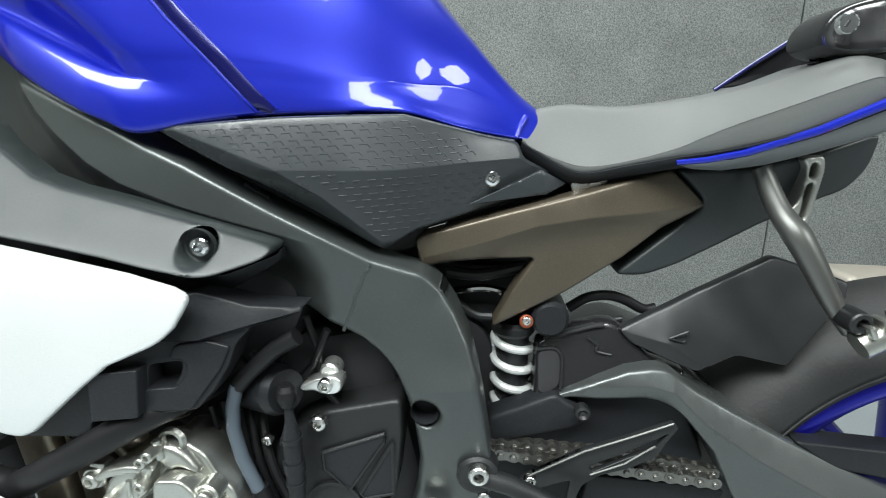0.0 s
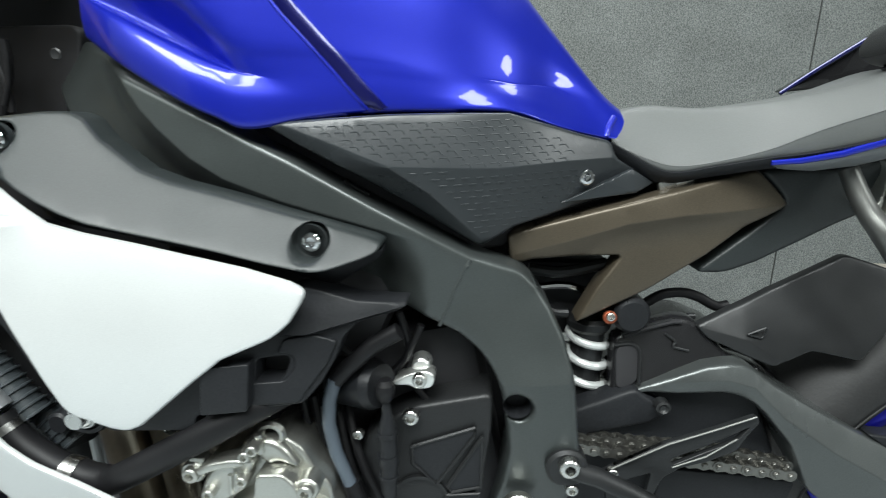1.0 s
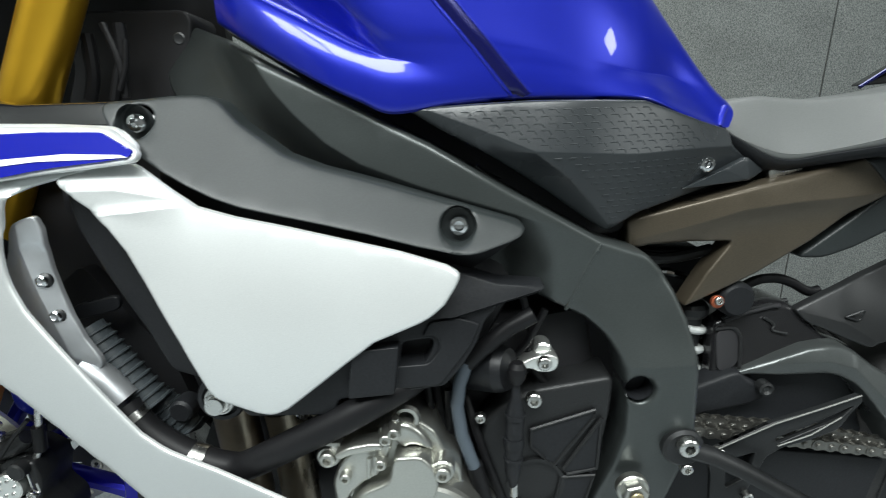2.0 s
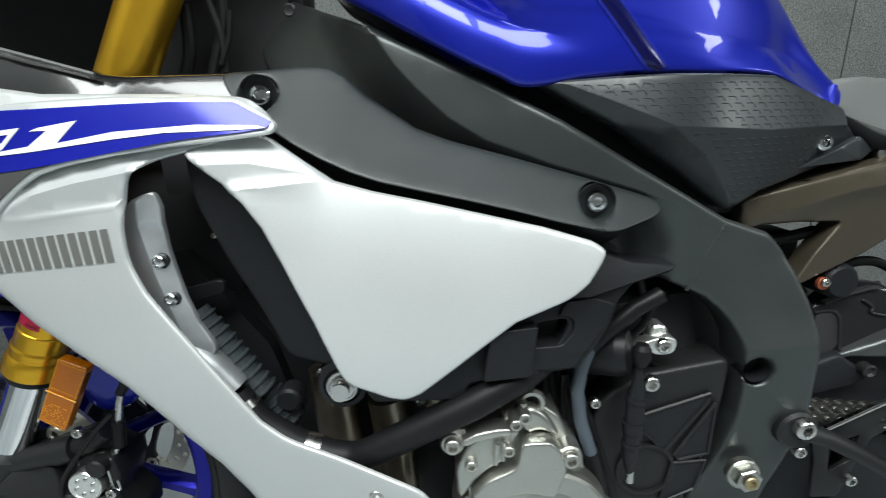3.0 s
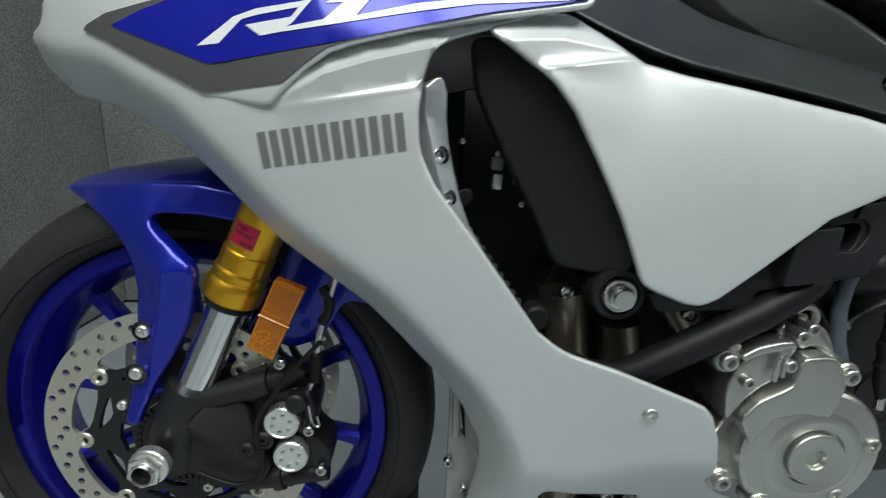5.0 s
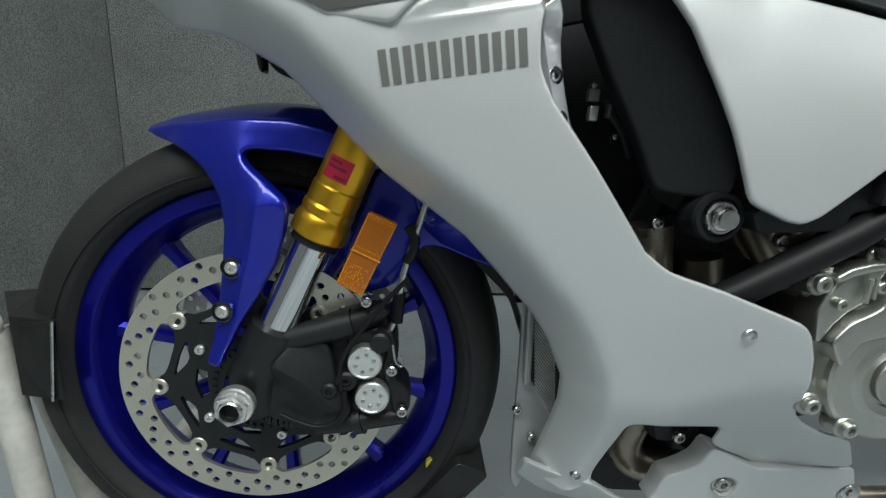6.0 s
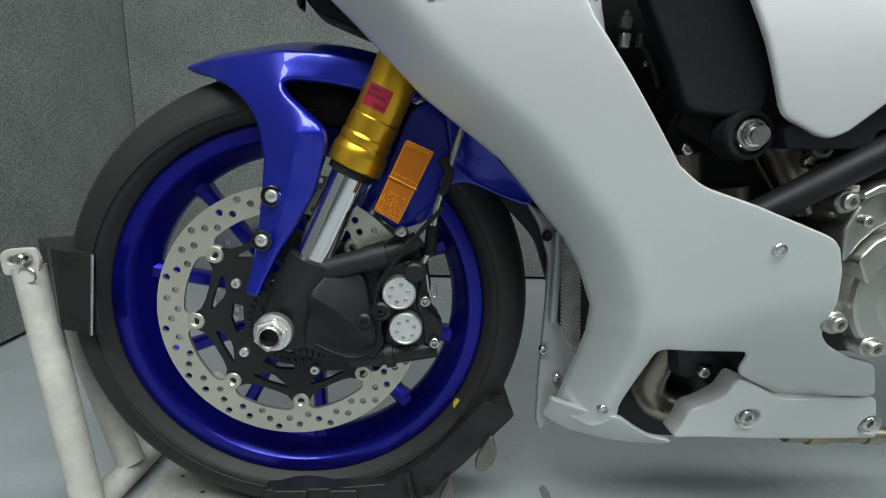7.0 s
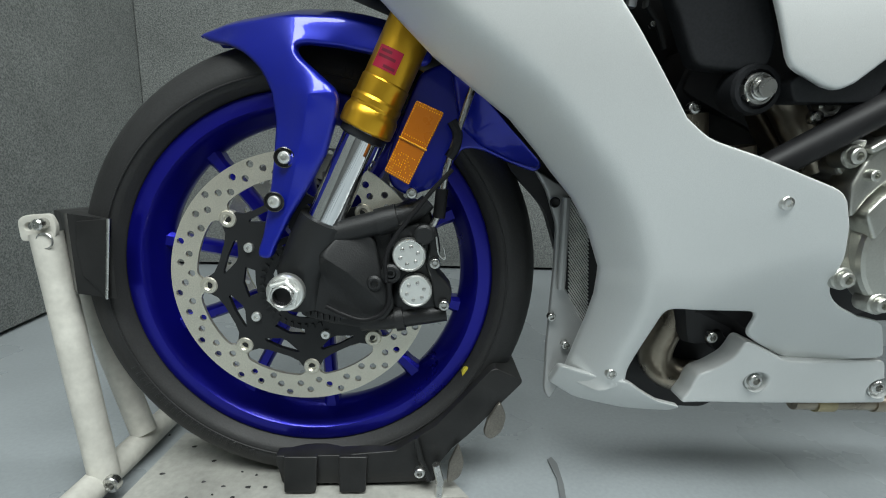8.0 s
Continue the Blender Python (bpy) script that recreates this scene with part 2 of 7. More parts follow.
def screw_cup(c, r, mat, parent, depth=0.006):
    """The sunk cup behind a round hole in a panel."""
    return lathe("screw_recess", [(r * 1.03, 0.0), (r * 0.98, -depth * 0.8), (r * 0.9, -depth), (0, -depth)], out_of(c), mat, parent, 32, "deep round screw recess")


def panel(name, outline, mat, parent, thick=0.012, roll=0.004, corner=0.006, h=0.014, ctrl=(), facet=False, label="", holes=(), field=None, lift=0.0, angle=50, creases=(), soft=0.0012):
    """A moulded panel: a curved face inside an outline, with rolled edges and a skirt running back by thick. holes: outlines cut through it; creases: lines along which it folds."""
    from mathutils.geometry import delaunay_2d_cdt
    ctrl_all = list(outline) + list(ctrl)
    if field is None:
        field = facet_field(ctrl_all, len(outline)) if facet else depth_field(ctrl_all)
    loops = []
    for pts in (outline, *holes):
        line = rounded([(p[0], p[2], 0) for p in pts], corner)
        loops.append([Vector((p.x, p.y)) for p in resample(line, min(h, 0.005) if roll else h)])
    outer = loops[0]
    segs = np.array([(l[i].x, l[i].y, l[(i + 1) % len(l)].x, l[(i + 1) % len(l)].y) for l in loops for i in range(len(l))])

    def edge_distance(pts):
        p = np.asarray(pts, float)[:, None]
        a, b = segs[None, :, :2], segs[None, :, 2:]
        ab = b - a
        t = (((p - a) * ab).sum(-1) / np.maximum((ab * ab).sum(-1), 1e-12)).clip(0, 1)
        return np.sqrt(((p - a - ab * t[..., None]) ** 2).sum(-1)).min(1)

    verts = [v for l in loops for v in l]
    edges, at = [], 0
    for l in loops:
        edges += [(at + i, at + (i + 1) % len(l)) for i in range(len(l))]
        at += len(l)
    rim = len(verts)
    more = []
    for off in (0.25 * roll, 0.6 * roll, 1.05 * roll) if roll else ():
        for n, l in enumerate(loops):
            area = sum(l[i].x * l[(i + 1) % len(l)].y - l[(i + 1) % len(l)].x * l[i].y for i in range(len(l)))
            side = (1 if area > 0 else -1) * (1 if n == 0 else -1)
            for i in range(len(l)):
                d = (l[(i + 1) % len(l)] - l[i - 1]).normalized()
                more.append((l[i] + Vector((-d.y, d.x)) * side * off, off * 0.8))
    lo = [min(v[i] for v in outer) for i in (0, 1)]
    hi = [max(v[i] for v in outer) for i in (0, 1)]
    nx, ny = int((hi[0] - lo[0]) / h) + 1, int((hi[1] - lo[1]) / h) + 1
    for i in range(nx):
        for j in range(ny):
            more.append((Vector((lo[0] + (i + 0.5 * (j % 2)) * h, lo[1] + j * h)), max(1.3 * roll, 0.35 * h)))
    lines = [[Vector((p[0], p[2])) for p in l] for l in creases]
    if facet:
        lines += field.folds
    sharp = []
    for l in lines:
        fine = resample(l, 0.0035, False)
        for i, p in enumerate(fine):
            d = (fine[min(i + 1, len(fine) - 1)] - fine[max(i - 1, 0)]).normalized()
            for off in (-2 * soft, -soft, 0.0, soft, 2 * soft):
                sharp.append((p + Vector((-d.y, d.x)) * off, 0.4 * roll + 0.0012))
    if lines:
        ends = [(a, b) for l in lines for a, b in zip(l, l[1:])]
        a, b = np.array([e[0] for e in ends])[None], np.array([e[1] for e in ends])[None]
        q = np.array([m[0] for m in more])[:, None]
        t = (((q - a) * (b - a)).sum(-1) / ((b - a) ** 2).sum(-1)).clip(0, 1)
        far = np.sqrt(((q - a - (b - a) * t[..., None]) ** 2).sum(-1)).min(1)
        more = [m for m, f in zip(more, far) if f > 2.7 * soft]
    more = sharp + more
    gaps = edge_distance([m[0] for m in more])
    inner = [m[0] for m, g in zip(more, gaps) if g > m[1] and inside(m[0], outer) and not any(inside(m[0], l) for l in loops[1:])]
    verts += inner
    vs, _, faces, orig, _, _ = delaunay_2d_cdt(verts, edges, [], 0, 1e-7)
    keep = []
    for f in faces:
        c = sum((vs[i] for i in f), Vector((0, 0))) / len(f)
        if inside(c, outer) and not any(inside(c, l) for l in loops[1:]):
            keep.append(list(f))
    pts = [(v.x, v.y) for v in vs]
    ys = field(pts) - lift
    if roll:
        g = edge_distance(pts)
        k = (1 - g / roll).clip(0, 1)
        ys = ys + roll * (1 - np.sqrt(1 - k * k))
    bm = bmesh.new()
    front = [bm.verts.new((p[0], y, p[1])) for p, y in zip(pts, ys)]
    base = field(pts) - lift + thick
    back = [bm.verts.new((p[0], y, p[1])) for p, y in zip(pts, base)]
    count = {}
    for f in keep:
        a, b, c = (vs[i] for i in f[:3])
        if (b.x - a.x) * (c.y - a.y) - (b.y - a.y) * (c.x - a.x) < 0:
            f.reverse()
        bm.faces.new([front[i] for i in f])
        bm.faces.new([back[i] for i in reversed(f)])
        for i in range(len(f)):
            e = (f[i], f[(i + 1) % len(f)])
            count[e] = count.get(e, 0) + 1
    for (i, j) in count:
        if (j, i) not in count:
            bm.faces.new((front[j], front[i], back[i], back[j]))
    loose = [v for v in bm.verts if not v.link_faces]
    for v in loose:
        bm.verts.remove(v)
    ob = part(name, bm, mat, parent, label, angle)
    return ob, field


def stepped(field, line, slope, most, tilt=0.0):
    """Lets a surface fall inwards below a line, at a slope, down to most, and lean in above it by tilt; both fade towards the line's end."""
    pts = np.array([(p[0], p[2]) for p in line], float)

    def shaped(q):
        q = np.asarray(q, float)
        a, b = pts[None, :-1], pts[None, 1:]
        ab = b - a
        t = (((q[:, None] - a) * ab).sum(-1) / (ab * ab).sum(-1)).clip(0, 1)
        near = a + ab * t[..., None]
        d = np.sqrt(((q[:, None] - near) ** 2).sum(-1))
        k, r = d.argmin(1), np.arange(len(q))
        step = q - near[r, k]
        side = ab[0, k, 0] * step[:, 1] - ab[0, k, 1] * step[:, 0]
        fade = ((line[-1][0] - q[:, 0]) / 0.05).clip(0, 1)
        return field(q) + np.where(side < 0, np.minimum(d[r, k] * slope, most), np.minimum(d[r, k], 0.06) * tilt) * fade

    return shaped


def ridged(field, line, heights, up, down):
    """Adds a ridge along a line to a height field; it fades over up metres above the line and down metres below."""
    pts = np.array([(p[0], p[2]) for p in line], float)

    def shaped(q):
        q = np.asarray(q, float)
        a, b = pts[None, :-1], pts[None, 1:]
        ab = b - a
        t = (((q[:, None] - a) * ab).sum(-1) / (ab * ab).sum(-1)).clip(0, 1)
        near = a + ab * t[..., None]
        d = np.sqrt(((q[:, None] - near) ** 2).sum(-1))
        k = d.argmin(1)
        r = np.arange(len(q))
        h = np.array(heights)[k] * (1 - t[r, k]) + np.array(heights)[k + 1] * t[r, k]
        above = q[:, 1] > near[r, k, 1]
        w = np.where(above, up, down)
        return field(q) - h * (1 - d[r, k] / w).clip(0, 1)

    return shaped


def tube_mesh(bm, pts, radius, seg=12, cap=True, flat=1.0):
    """Sweep a round section along pts; radius: one number or one a point."""
    pts = [Vector(p) for p in pts]
    rr = radius if isinstance(radius, (list, tuple)) else [radius] * len(pts)
    up, rings = None, []
    for i, p in enumerate(pts):
        d = (pts[min(i + 1, len(pts) - 1)] - pts[max(i - 1, 0)]).normalized()
        if up is None:
            up = d.orthogonal().normalized()
        up = (up - d * up.dot(d)).normalized()
        side = d.cross(up)
        rings.append([bm.verts.new(p + (up * math.cos(a) + side * math.sin(a) * flat) * rr[i]) for a in (2 * math.pi * j / seg for j in range(seg))])
    for a, b in zip(rings, rings[1:]):
        for j in range(seg):
            bm.faces.new((a[j], a[(j + 1) % seg], b[(j + 1) % seg], b[j]))
    if cap:
        bm.faces.new(rings[0][::-1])
        bm.faces.new(rings[-1])


def tube(name, pts, radius, mat, parent, bend=0.04, seg=12, label="", flat=1.0):
    line = rounded(pts, bend, 5, closed=False)
    if isinstance(radius, (list, tuple)):
        n = len(line)
        radius = [radius[0] + (radius[-1] - radius[0]) * i / (n - 1) for i in range(n)]
    bm = bmesh.new()
    tube_mesh(bm, line, radius, seg, flat=flat)
    return part(name, bm, mat, parent, label)


def lathe_mesh(bm, profile, m, seg=32, closed=False):
    """Turn a profile of (radius, height) round the local z axis of m."""
    rings = []
    for r, z in profile:
        if r < 1e-5:
            rings.append([bm.verts.new(m @ Vector((0, 0, z)))])
        else:
            rings.append([bm.verts.new(m @ Vector((r * math.cos(a), r * math.sin(a), z))) for a in (2 * math.pi * j / seg for j in range(seg))])
    pairs = list(zip(rings, rings[1:])) + ([(rings[-1], rings[0])] if closed else [])
    for a, b in pairs:
        for j in range(seg):
            k = (j + 1) % seg
            if len(a) == 1:
                bm.faces.new((a[0], b[k], b[j]))
            elif len(b) == 1:
                bm.faces.new((a[j], a[k], b[0]))
            else:
                bm.faces.new((a[j], a[k], b[k], b[j]))
    bmesh.ops.recalc_face_normals(bm, faces=bm.faces[:])


def lathe(name, profile, m, mat, parent, seg=32, label="", closed=False):
    bm = bmesh.new()
    lathe_mesh(bm, profile, m, seg, closed)
    return part(name, bm, mat, parent, label, max(14, 430 / seg))


def out_of(p, tilt=0.0, turn=0.0):
    """A frame at p whose z axis points out of the machine's left side."""
    return Matrix.Translation(p) @ pose(0, 0, 0, 90 + tilt, 0, turn)


def bolt(p, r, mat, parent, depth=0.006, name="screw", hexed=True, dark=None):
    """A domed socket screw head that faces outwards at p."""
    m = out_of(p)
    s = r * 0.48
    ob = lathe(name, [(r, -depth), (r, -0.2 * r), (0.93 * r, 0.12 * r), (0.8 * r, 0.25 * r), (s * 1.05, 0.32 * r), (s, 0.25 * r), (s * 0.9, -0.35 * r), (0, -0.4 * r)], m, mat, parent, 18)
    return ob


def hexnut(p, r, h, mat, parent, name="nut", bore=0.45):
    bm = bmesh.new()
    m = out_of(p)
    rows = []
    for rad, z in ((r, -h), (r, 0), (r * 0.9, h * 0.15), (r * bore, h * 0.15), (r * bore, -h * 0.8)):
        rows.append([bm.verts.new(m @ Vector((rad * math.cos(a), rad * math.sin(a), z))) for a in (math.pi / 3 * j + 0.3 for j in range(6))])
    for a, b in zip(rows, rows[1:]):
        for j in range(6):
            bm.faces.new((a[j], a[(j + 1) % 6], b[(j + 1) % 6], b[j]))
    bm.faces.new(rows[-1])
    return part(name, bm, mat, parent, angle=25)


def block(name, size, m, mat, parent, bevel=0.003, label=""):
    bm = bmesh.new()
    bmesh.ops.create_cube(bm, size=1)
    for v in bm.verts:
        v.co = Vector((v.co.x * size[0], v.co.y * size[1], v.co.z * size[2]))
    if bevel:
        bmesh.ops.bevel(bm, geom=bm.edges[:], offset=bevel, segments=2, affect="EDGES", profile=0.5)
    bm.transform(m)
    return part(name, bm, mat, parent, label)


def catmull(a, b, c, d, t):
    return 0.5 * ((2 * b) + (c - a) * t + (2 * a - 5 * b + 4 * c - d) * t * t + (3 * b - a - 3 * c + d) * t ** 3)


def loft(name, sections, mat, parent, along=6, across=5, label="", mirror=True, angle=50):
    """A skin through sections, each a row of points from the lower edge to the centre line; mirrored to the far side."""
    s = [[Vector(p) for p in row] for row in sections]

    def fine(row, k):
        out = []
        for i in range(len(row) - 1):
            a, b, c, d = row[max(i - 1, 0)], row[i], row[i + 1], row[min(i + 2, len(row) - 1)]
            out += [catmull(a, b, c, d, j / k) for j in range(k)]
        return out + [row[-1]]

    rows = [fine(r, across) for r in s]
    cols = [fine([r[i] for r in rows], along) for i in range(len(rows[0]))]
    bm = bmesh.new()

    def skin(sign):
        grid = [[bm.verts.new((p.x, p.y * sign, p.z)) for p in c] for c in cols]
        for i in range(len(grid) - 1):
            for j in range(len(grid[0]) - 1):
                f = [grid[i][j], grid[i][j + 1], grid[i + 1][j + 1], grid[i + 1][j]]
                bm.faces.new(f if sign > 0 else f[::-1])

    skin(1)
    if mirror:
        skin(-1)
    bmesh.ops.remove_doubles(bm, verts=bm.verts[:], dist=1e-4)
    bmesh.ops.recalc_face_normals(bm, faces=bm.faces[:])
    return part(name, bm, mat, parent, label, angle)


# ---- the room ----
def slab(name, x0, x1, y0, y1, z0, z1, mat, label, category):
    bm = bmesh.new()
    bmesh.ops.create_cube(bm, size=1)
    for v in bm.verts:
        v.co = Vector((x0 + (v.co.x + 0.5) * (x1 - x0), y0 + (v.co.y + 0.5) * (y1 - y0), z0 + (v.co.z + 0.5) * (z1 - z0)))
    return tagged(part(name, bm, mat, None, label), label, category, kind="structure")


slab("floor", -3.0, 5.0, -4.0, 1.5, -0.1, 0.0, FLOOR, "smooth grey painted concrete floor", "floor")
slab("wall_north", -0.845, 1.932, 1.18, 1.24, 0.012, 2.9, CARPET, "grey speckled carpet-covered wall panel", "wall")
slab("wall_north_panel", 1.938, 4.9, 1.18, 1.24, 0.012, 2.9, CARPET, "grey speckled carpet-covered wall panel", "wall")
slab("wall_west", -0.905, -0.849, -2.0, 1.24, 0.012, 2.9, CARPET, "grey speckled carpet-covered side wall panel", "wall")
# Outer walls and ceiling are unseen additions; their greys tune the bounced light.
slab("wall_outer_west", -3.0, -2.9, -4.0, 1.5, 0.0, 2.9, PLASTER, "plain grey wall added out of view", "wall")
slab("wall_east", 4.9, 5.0, -4.0, 1.5, 0.0, 2.9, PLASTER, "plain grey wall added out of view", "wall")
slab("wall_south", -3.0, 5.0, -4.1, -4.0, 0.0, 2.9, PLASTER, "plain grey wall added out of view", "wall")
slab("wall_backing", -3.0, 5.0, 1.3, 1.5, 0.0, 2.9, DEEP, "dark void behind the carpet panels", "wall")
slab("ceiling", -3.0, 5.0, -4.1, 1.5, 2.9, 3.0, CEILING, "plain grey ceiling added out of view", "ceiling")
for place, long, wide, watts in LAMPS:
    fix = thing("ceiling_light", "white rectangular ceiling light fitting, added out of view", "ceiling light", "ceiling lights")
    block("housing", (long + 0.06, wide + 0.06, 0.1), Matrix.Translation((place[0], place[1], place[2] + 0.062)), HOUSING, fix, 0.01)
    for side in (-1, 1):
        tube("hanger_rod", [(place[0] + side * long * 0.4, place[1], place[2] + 0.11), (place[0] + side * long * 0.4, place[1], 2.9)], 0.006, HOUSING, fix, 0.01, 8)

bike = thing("motorcycle", "blue and silver sports motorcycle standing in a wheel stand", "motorcycle")

# ---- front wheel ----
WX, WZ = 0.006, 0.305
HUB = Matrix.Translation((WX, 0, WZ)) @ pose(0, 0, 0, 90)  # local z points out of the left side


def ring(points, m, seg, closed=True):
    bm = bmesh.new()
    lathe_mesh(bm, points, m, seg, closed)
    return bm


def wheel_tyre(name, m, parent, R, half, lip, seg=96):
    prof = []
    for i in range(25):
        a = math.pi / 2 * (-0.93 + 1.86 * i / 24)
        prof.append((lip + 0.02 + (R - lip - 0.02) * math.cos(a) ** 0.9, half * math.sin(a)))
    prof += [(lip + 0.014, half * 0.92), (lip + 0.009, half * 0.64), (lip - 0.012, half * 0.5), (lip - 0.012, -half * 0.5), (lip + 0.009, -half * 0.64), (lip + 0.014, -half * 0.92)]
    ob = part(name, ring(prof, m, seg), RUBBER, parent, "worn black road tyre", 60)
    for side in (-1, 1):
        for r, w in ((lip + 0.024, 0.0012),):
            y = side * half * math.sin(math.acos(((r - lip - 0.02) / (R - lip - 0.02)) ** (1 / 0.9)))
            lathe("sidewall_ring", [(r + w * math.cos(a), y + w * math.sin(a)) for a in (2 * math.pi * k / 6 for k in range(6))], m, RUBBER, ob, seg, closed=True)
    return ob


rim_prof = [(0.2385, 0.0368), (0.238, 0.0416), (0.2345, 0.0436), (0.2195, 0.0428), (0.2165, 0.04), (0.2125, 0.032), (0.204, 0.0144), (0.199, 0.0064), (0.199, -0.0064), (0.205, -0.016), (0.212, -0.0352), (0.2145, -0.04), (0.232, -0.0428), (0.2375, -0.0368), (0.224, -0.032), (0.217, 0.0), (0.224, 0.032)]
front_wheel = part("front_wheel", ring(rim_prof, HUB, 96), WHEEL_BLUE, bike, "glossy dark blue cast alloy front wheel")
wheel_tyre("tyre", HUB, front_wheel, 0.302, 0.060, 0.231)



def spoke_mesh(a0, a1, r0, r1, w0, w1, d):
    bm = bmesh.new()
    p, q = Vector((r0 * math.cos(a0), r0 * math.sin(a0), 0)), Vector((r1 * math.cos(a1), r1 * math.sin(a1), 0))
    side = (q - p).normalized().cross(Vector((0, 0, 1)))
    rows = []
    for t in (0, 0.25, 0.5, 0.75, 0.9, 1.0):
        c, w = p.lerp(q, t), w0 + (w1 - w0) * t + (0.004 if t == 1 else 0.001 if t == 0.9 else 0)
        rows.append([bm.verts.new(HUB @ (c + side * x * w + Vector((0, 0, z * d)))) for x, z in ((-1, -0.6), (-0.55, -1), (0.55, -1), (1, -0.6), (1, 0.6), (0.55, 1), (-0.55, 1), (-1, 0.6))])
    for a, b in zip(rows, rows[1:]):
        for j in range(8):
            bm.faces.new((a[j], a[(j + 1) % 8], b[(j + 1) % 8], b[j]))
    bmesh.ops.recalc_face_normals(bm, faces=bm.faces[:])
    return bm


for k in range(5):
    mid = radians(149.5 + 72 * k)
    for s in (-1, 1):
        part("spoke", spoke_mesh(mid + s * radians(10), mid + s * radians(19), 0.035, 0.206, 0.009, 0.0085, 0.014), WHEEL_BLUE, front_wheel)
lathe("hub", [(0, 0.05), (0.028, 0.05), (0.032, 0.044), (0.04, 0.04), (0.045, 0.02), (0.045, -0.02), (0.04, -0.04), (0.032, -0.05), (0, -0.05)], HUB, WHEEL_BLUE, front_wheel, 32)


def circle(cx, cy, r, n, phase=0.0):
    return [Vector((cx + r * math.cos(phase + 2 * math.pi * i / n), cy + r * math.sin(phase + 2 * math.pi * i / n))) for i in range(n)]


def plate2d(outer, holes, z0, z1, m):
    """A flat plate with an outline and holes cut through it, in the local xy plane of m."""
    from mathutils.geometry import delaunay_2d_cdt
    loops = [outer, *holes]
    verts, edges = [], []
    for l in loops:
        n = len(verts)
        verts += l
        edges += [(n + i, n + (i + 1) % len(l)) for i in range(len(l))]
    vs, _, faces, _, _, _ = delaunay_2d_cdt(verts, edges, [], 0, 1e-7)
    small = [(min(p.x for p in l), max(p.x for p in l), min(p.y for p in l), max(p.y for p in l), l) for l in holes]
    bm = bmesh.new()
    top = [bm.verts.new(m @ Vector((v.x, v.y, z1))) for v in vs]
    low = [bm.verts.new(m @ Vector((v.x, v.y, z0))) for v in vs]
    used = set()
    for f in faces:
        c = sum((vs[i] for i in f), Vector((0, 0))) / len(f)
        if not inside(c, outer) or any(b[0] < c.x < b[1] and b[2] < c.y < b[3] and inside(c, b[4]) for b in small):
            continue
        bm.faces.new([top[i] for i in f])
        bm.faces.new([low[i] for i in reversed(f)])
        used |= {(f[i], f[(i + 1) % len(f)]) for i in range(len(f))}
    for i, j in used:
        if (j, i) not in used:
            bm.faces.new((top[j], top[i], low[i], low[j]))
    for v in [v for v in bm.verts if not v.link_faces]:
        bm.verts.remove(v)
    return bm


def brake_disc(side):
    """One drilled brake disc on its black carrier, at the wheel's left (1) or right (-1) side."""
    z = 0.079 * side
    hub = Matrix.Translation((0.003, 0, 0.312)) @ pose(0, 0, 0, 90)
    lobes = []
    for i in range(192):
        a = 2 * math.pi * i / 192
        bump = max(0, math.cos(8 * (a - radians(139)))) ** 6
        lobes.append(Vector(((0.128 - 0.0175 * bump) * math.cos(a), (0.128 - 0.0175 * bump) * math.sin(a))))
    holes = [lobes]
    for i in range(72):
        a, r = radians(5 * i + 2), (0.1345, 0.143, 0.152, 0.139, 0.1475)[i % 5]
        holes.append(circle(r * math.cos(a), r * math.sin(a), 0.0043, 10))
    disc = part("brake_disc", plate2d(circle(0, 0, 0.159, 128), holes, z - 0.0025, z + 0.0025, hub), DISC, front_wheel, "drilled brushed steel brake disc", 30)
    cuts = [circle(0, 0, 0.05, 40)]
    for k in range(8):
        gap = radians(139 + 45 * k + 22.5)
        cuts.append([Vector((0.958 * r * math.cos(gap + t), 0.958 * r * math.sin(gap + t))) for r, t in ((0.0955, -0.25), (0.0855, -0.04), (0.0865, 0.05), (0.099, 0.25), (0.1005, 0.22), (0.0985, 0.0), (0.0985, -0.22))])
    for k in range(5):
        gap = radians(183 + 72 * k)
        cuts.append([Vector((0.958 * r * math.cos(gap + t), 0.958 * r * math.sin(gap + t))) for r, t in ((0.061, -0.26), (0.060, 0.0), (0.061, 0.26), (0.074, 0.28), (0.076, 0.0), (0.074, -0.28))])
    star = []
    for k in range(8):
        for r, t in ((0.112, -8.5), (0.1195, -5.5), (0.1215, 0), (0.1195, 5.5), (0.112, 8.5), (0.1075, 15), (0.1065, 22.5), (0.1075, 30)):
            a = radians(139 + 45 * k + t)
            star.append(Vector((0.958 * r * math.cos(a), 0.958 * r * math.sin(a))))
    part("carrier", plate2d(star, cuts, z - 0.004, z + 0.003, hub), SATIN, front_wheel, "black anodised disc carrier", 30)
    for k in range(8):
        a = radians(139 + 45 * k)
        m = hub @ Matrix.Translation((0.1145 * math.cos(a), 0.1145 * math.sin(a), z))
        lathe("bobbin", [(0.0042, -0.006), (0.0042, 0.0035), (0.006, 0.005), (0.0095, 0.0045), (0.0112, 0.002), (0.0112, -0.006)], m, DISC, front_wheel, 20, closed=True)
    for k in range(5):
        a = radians(147 + 72 * k)
        m = hub @ Matrix.Translation((0.075 * math.cos(a), 0.075 * math.sin(a), z))
        lathe("disc_bolt", [(0.0062, 0.0), (0.0062, 0.006), (0.0052, 0.0075), (0.0028, 0.0075), (0.0026, 0.004), (0, 0.004)], m, ZINC, front_wheel, 14)


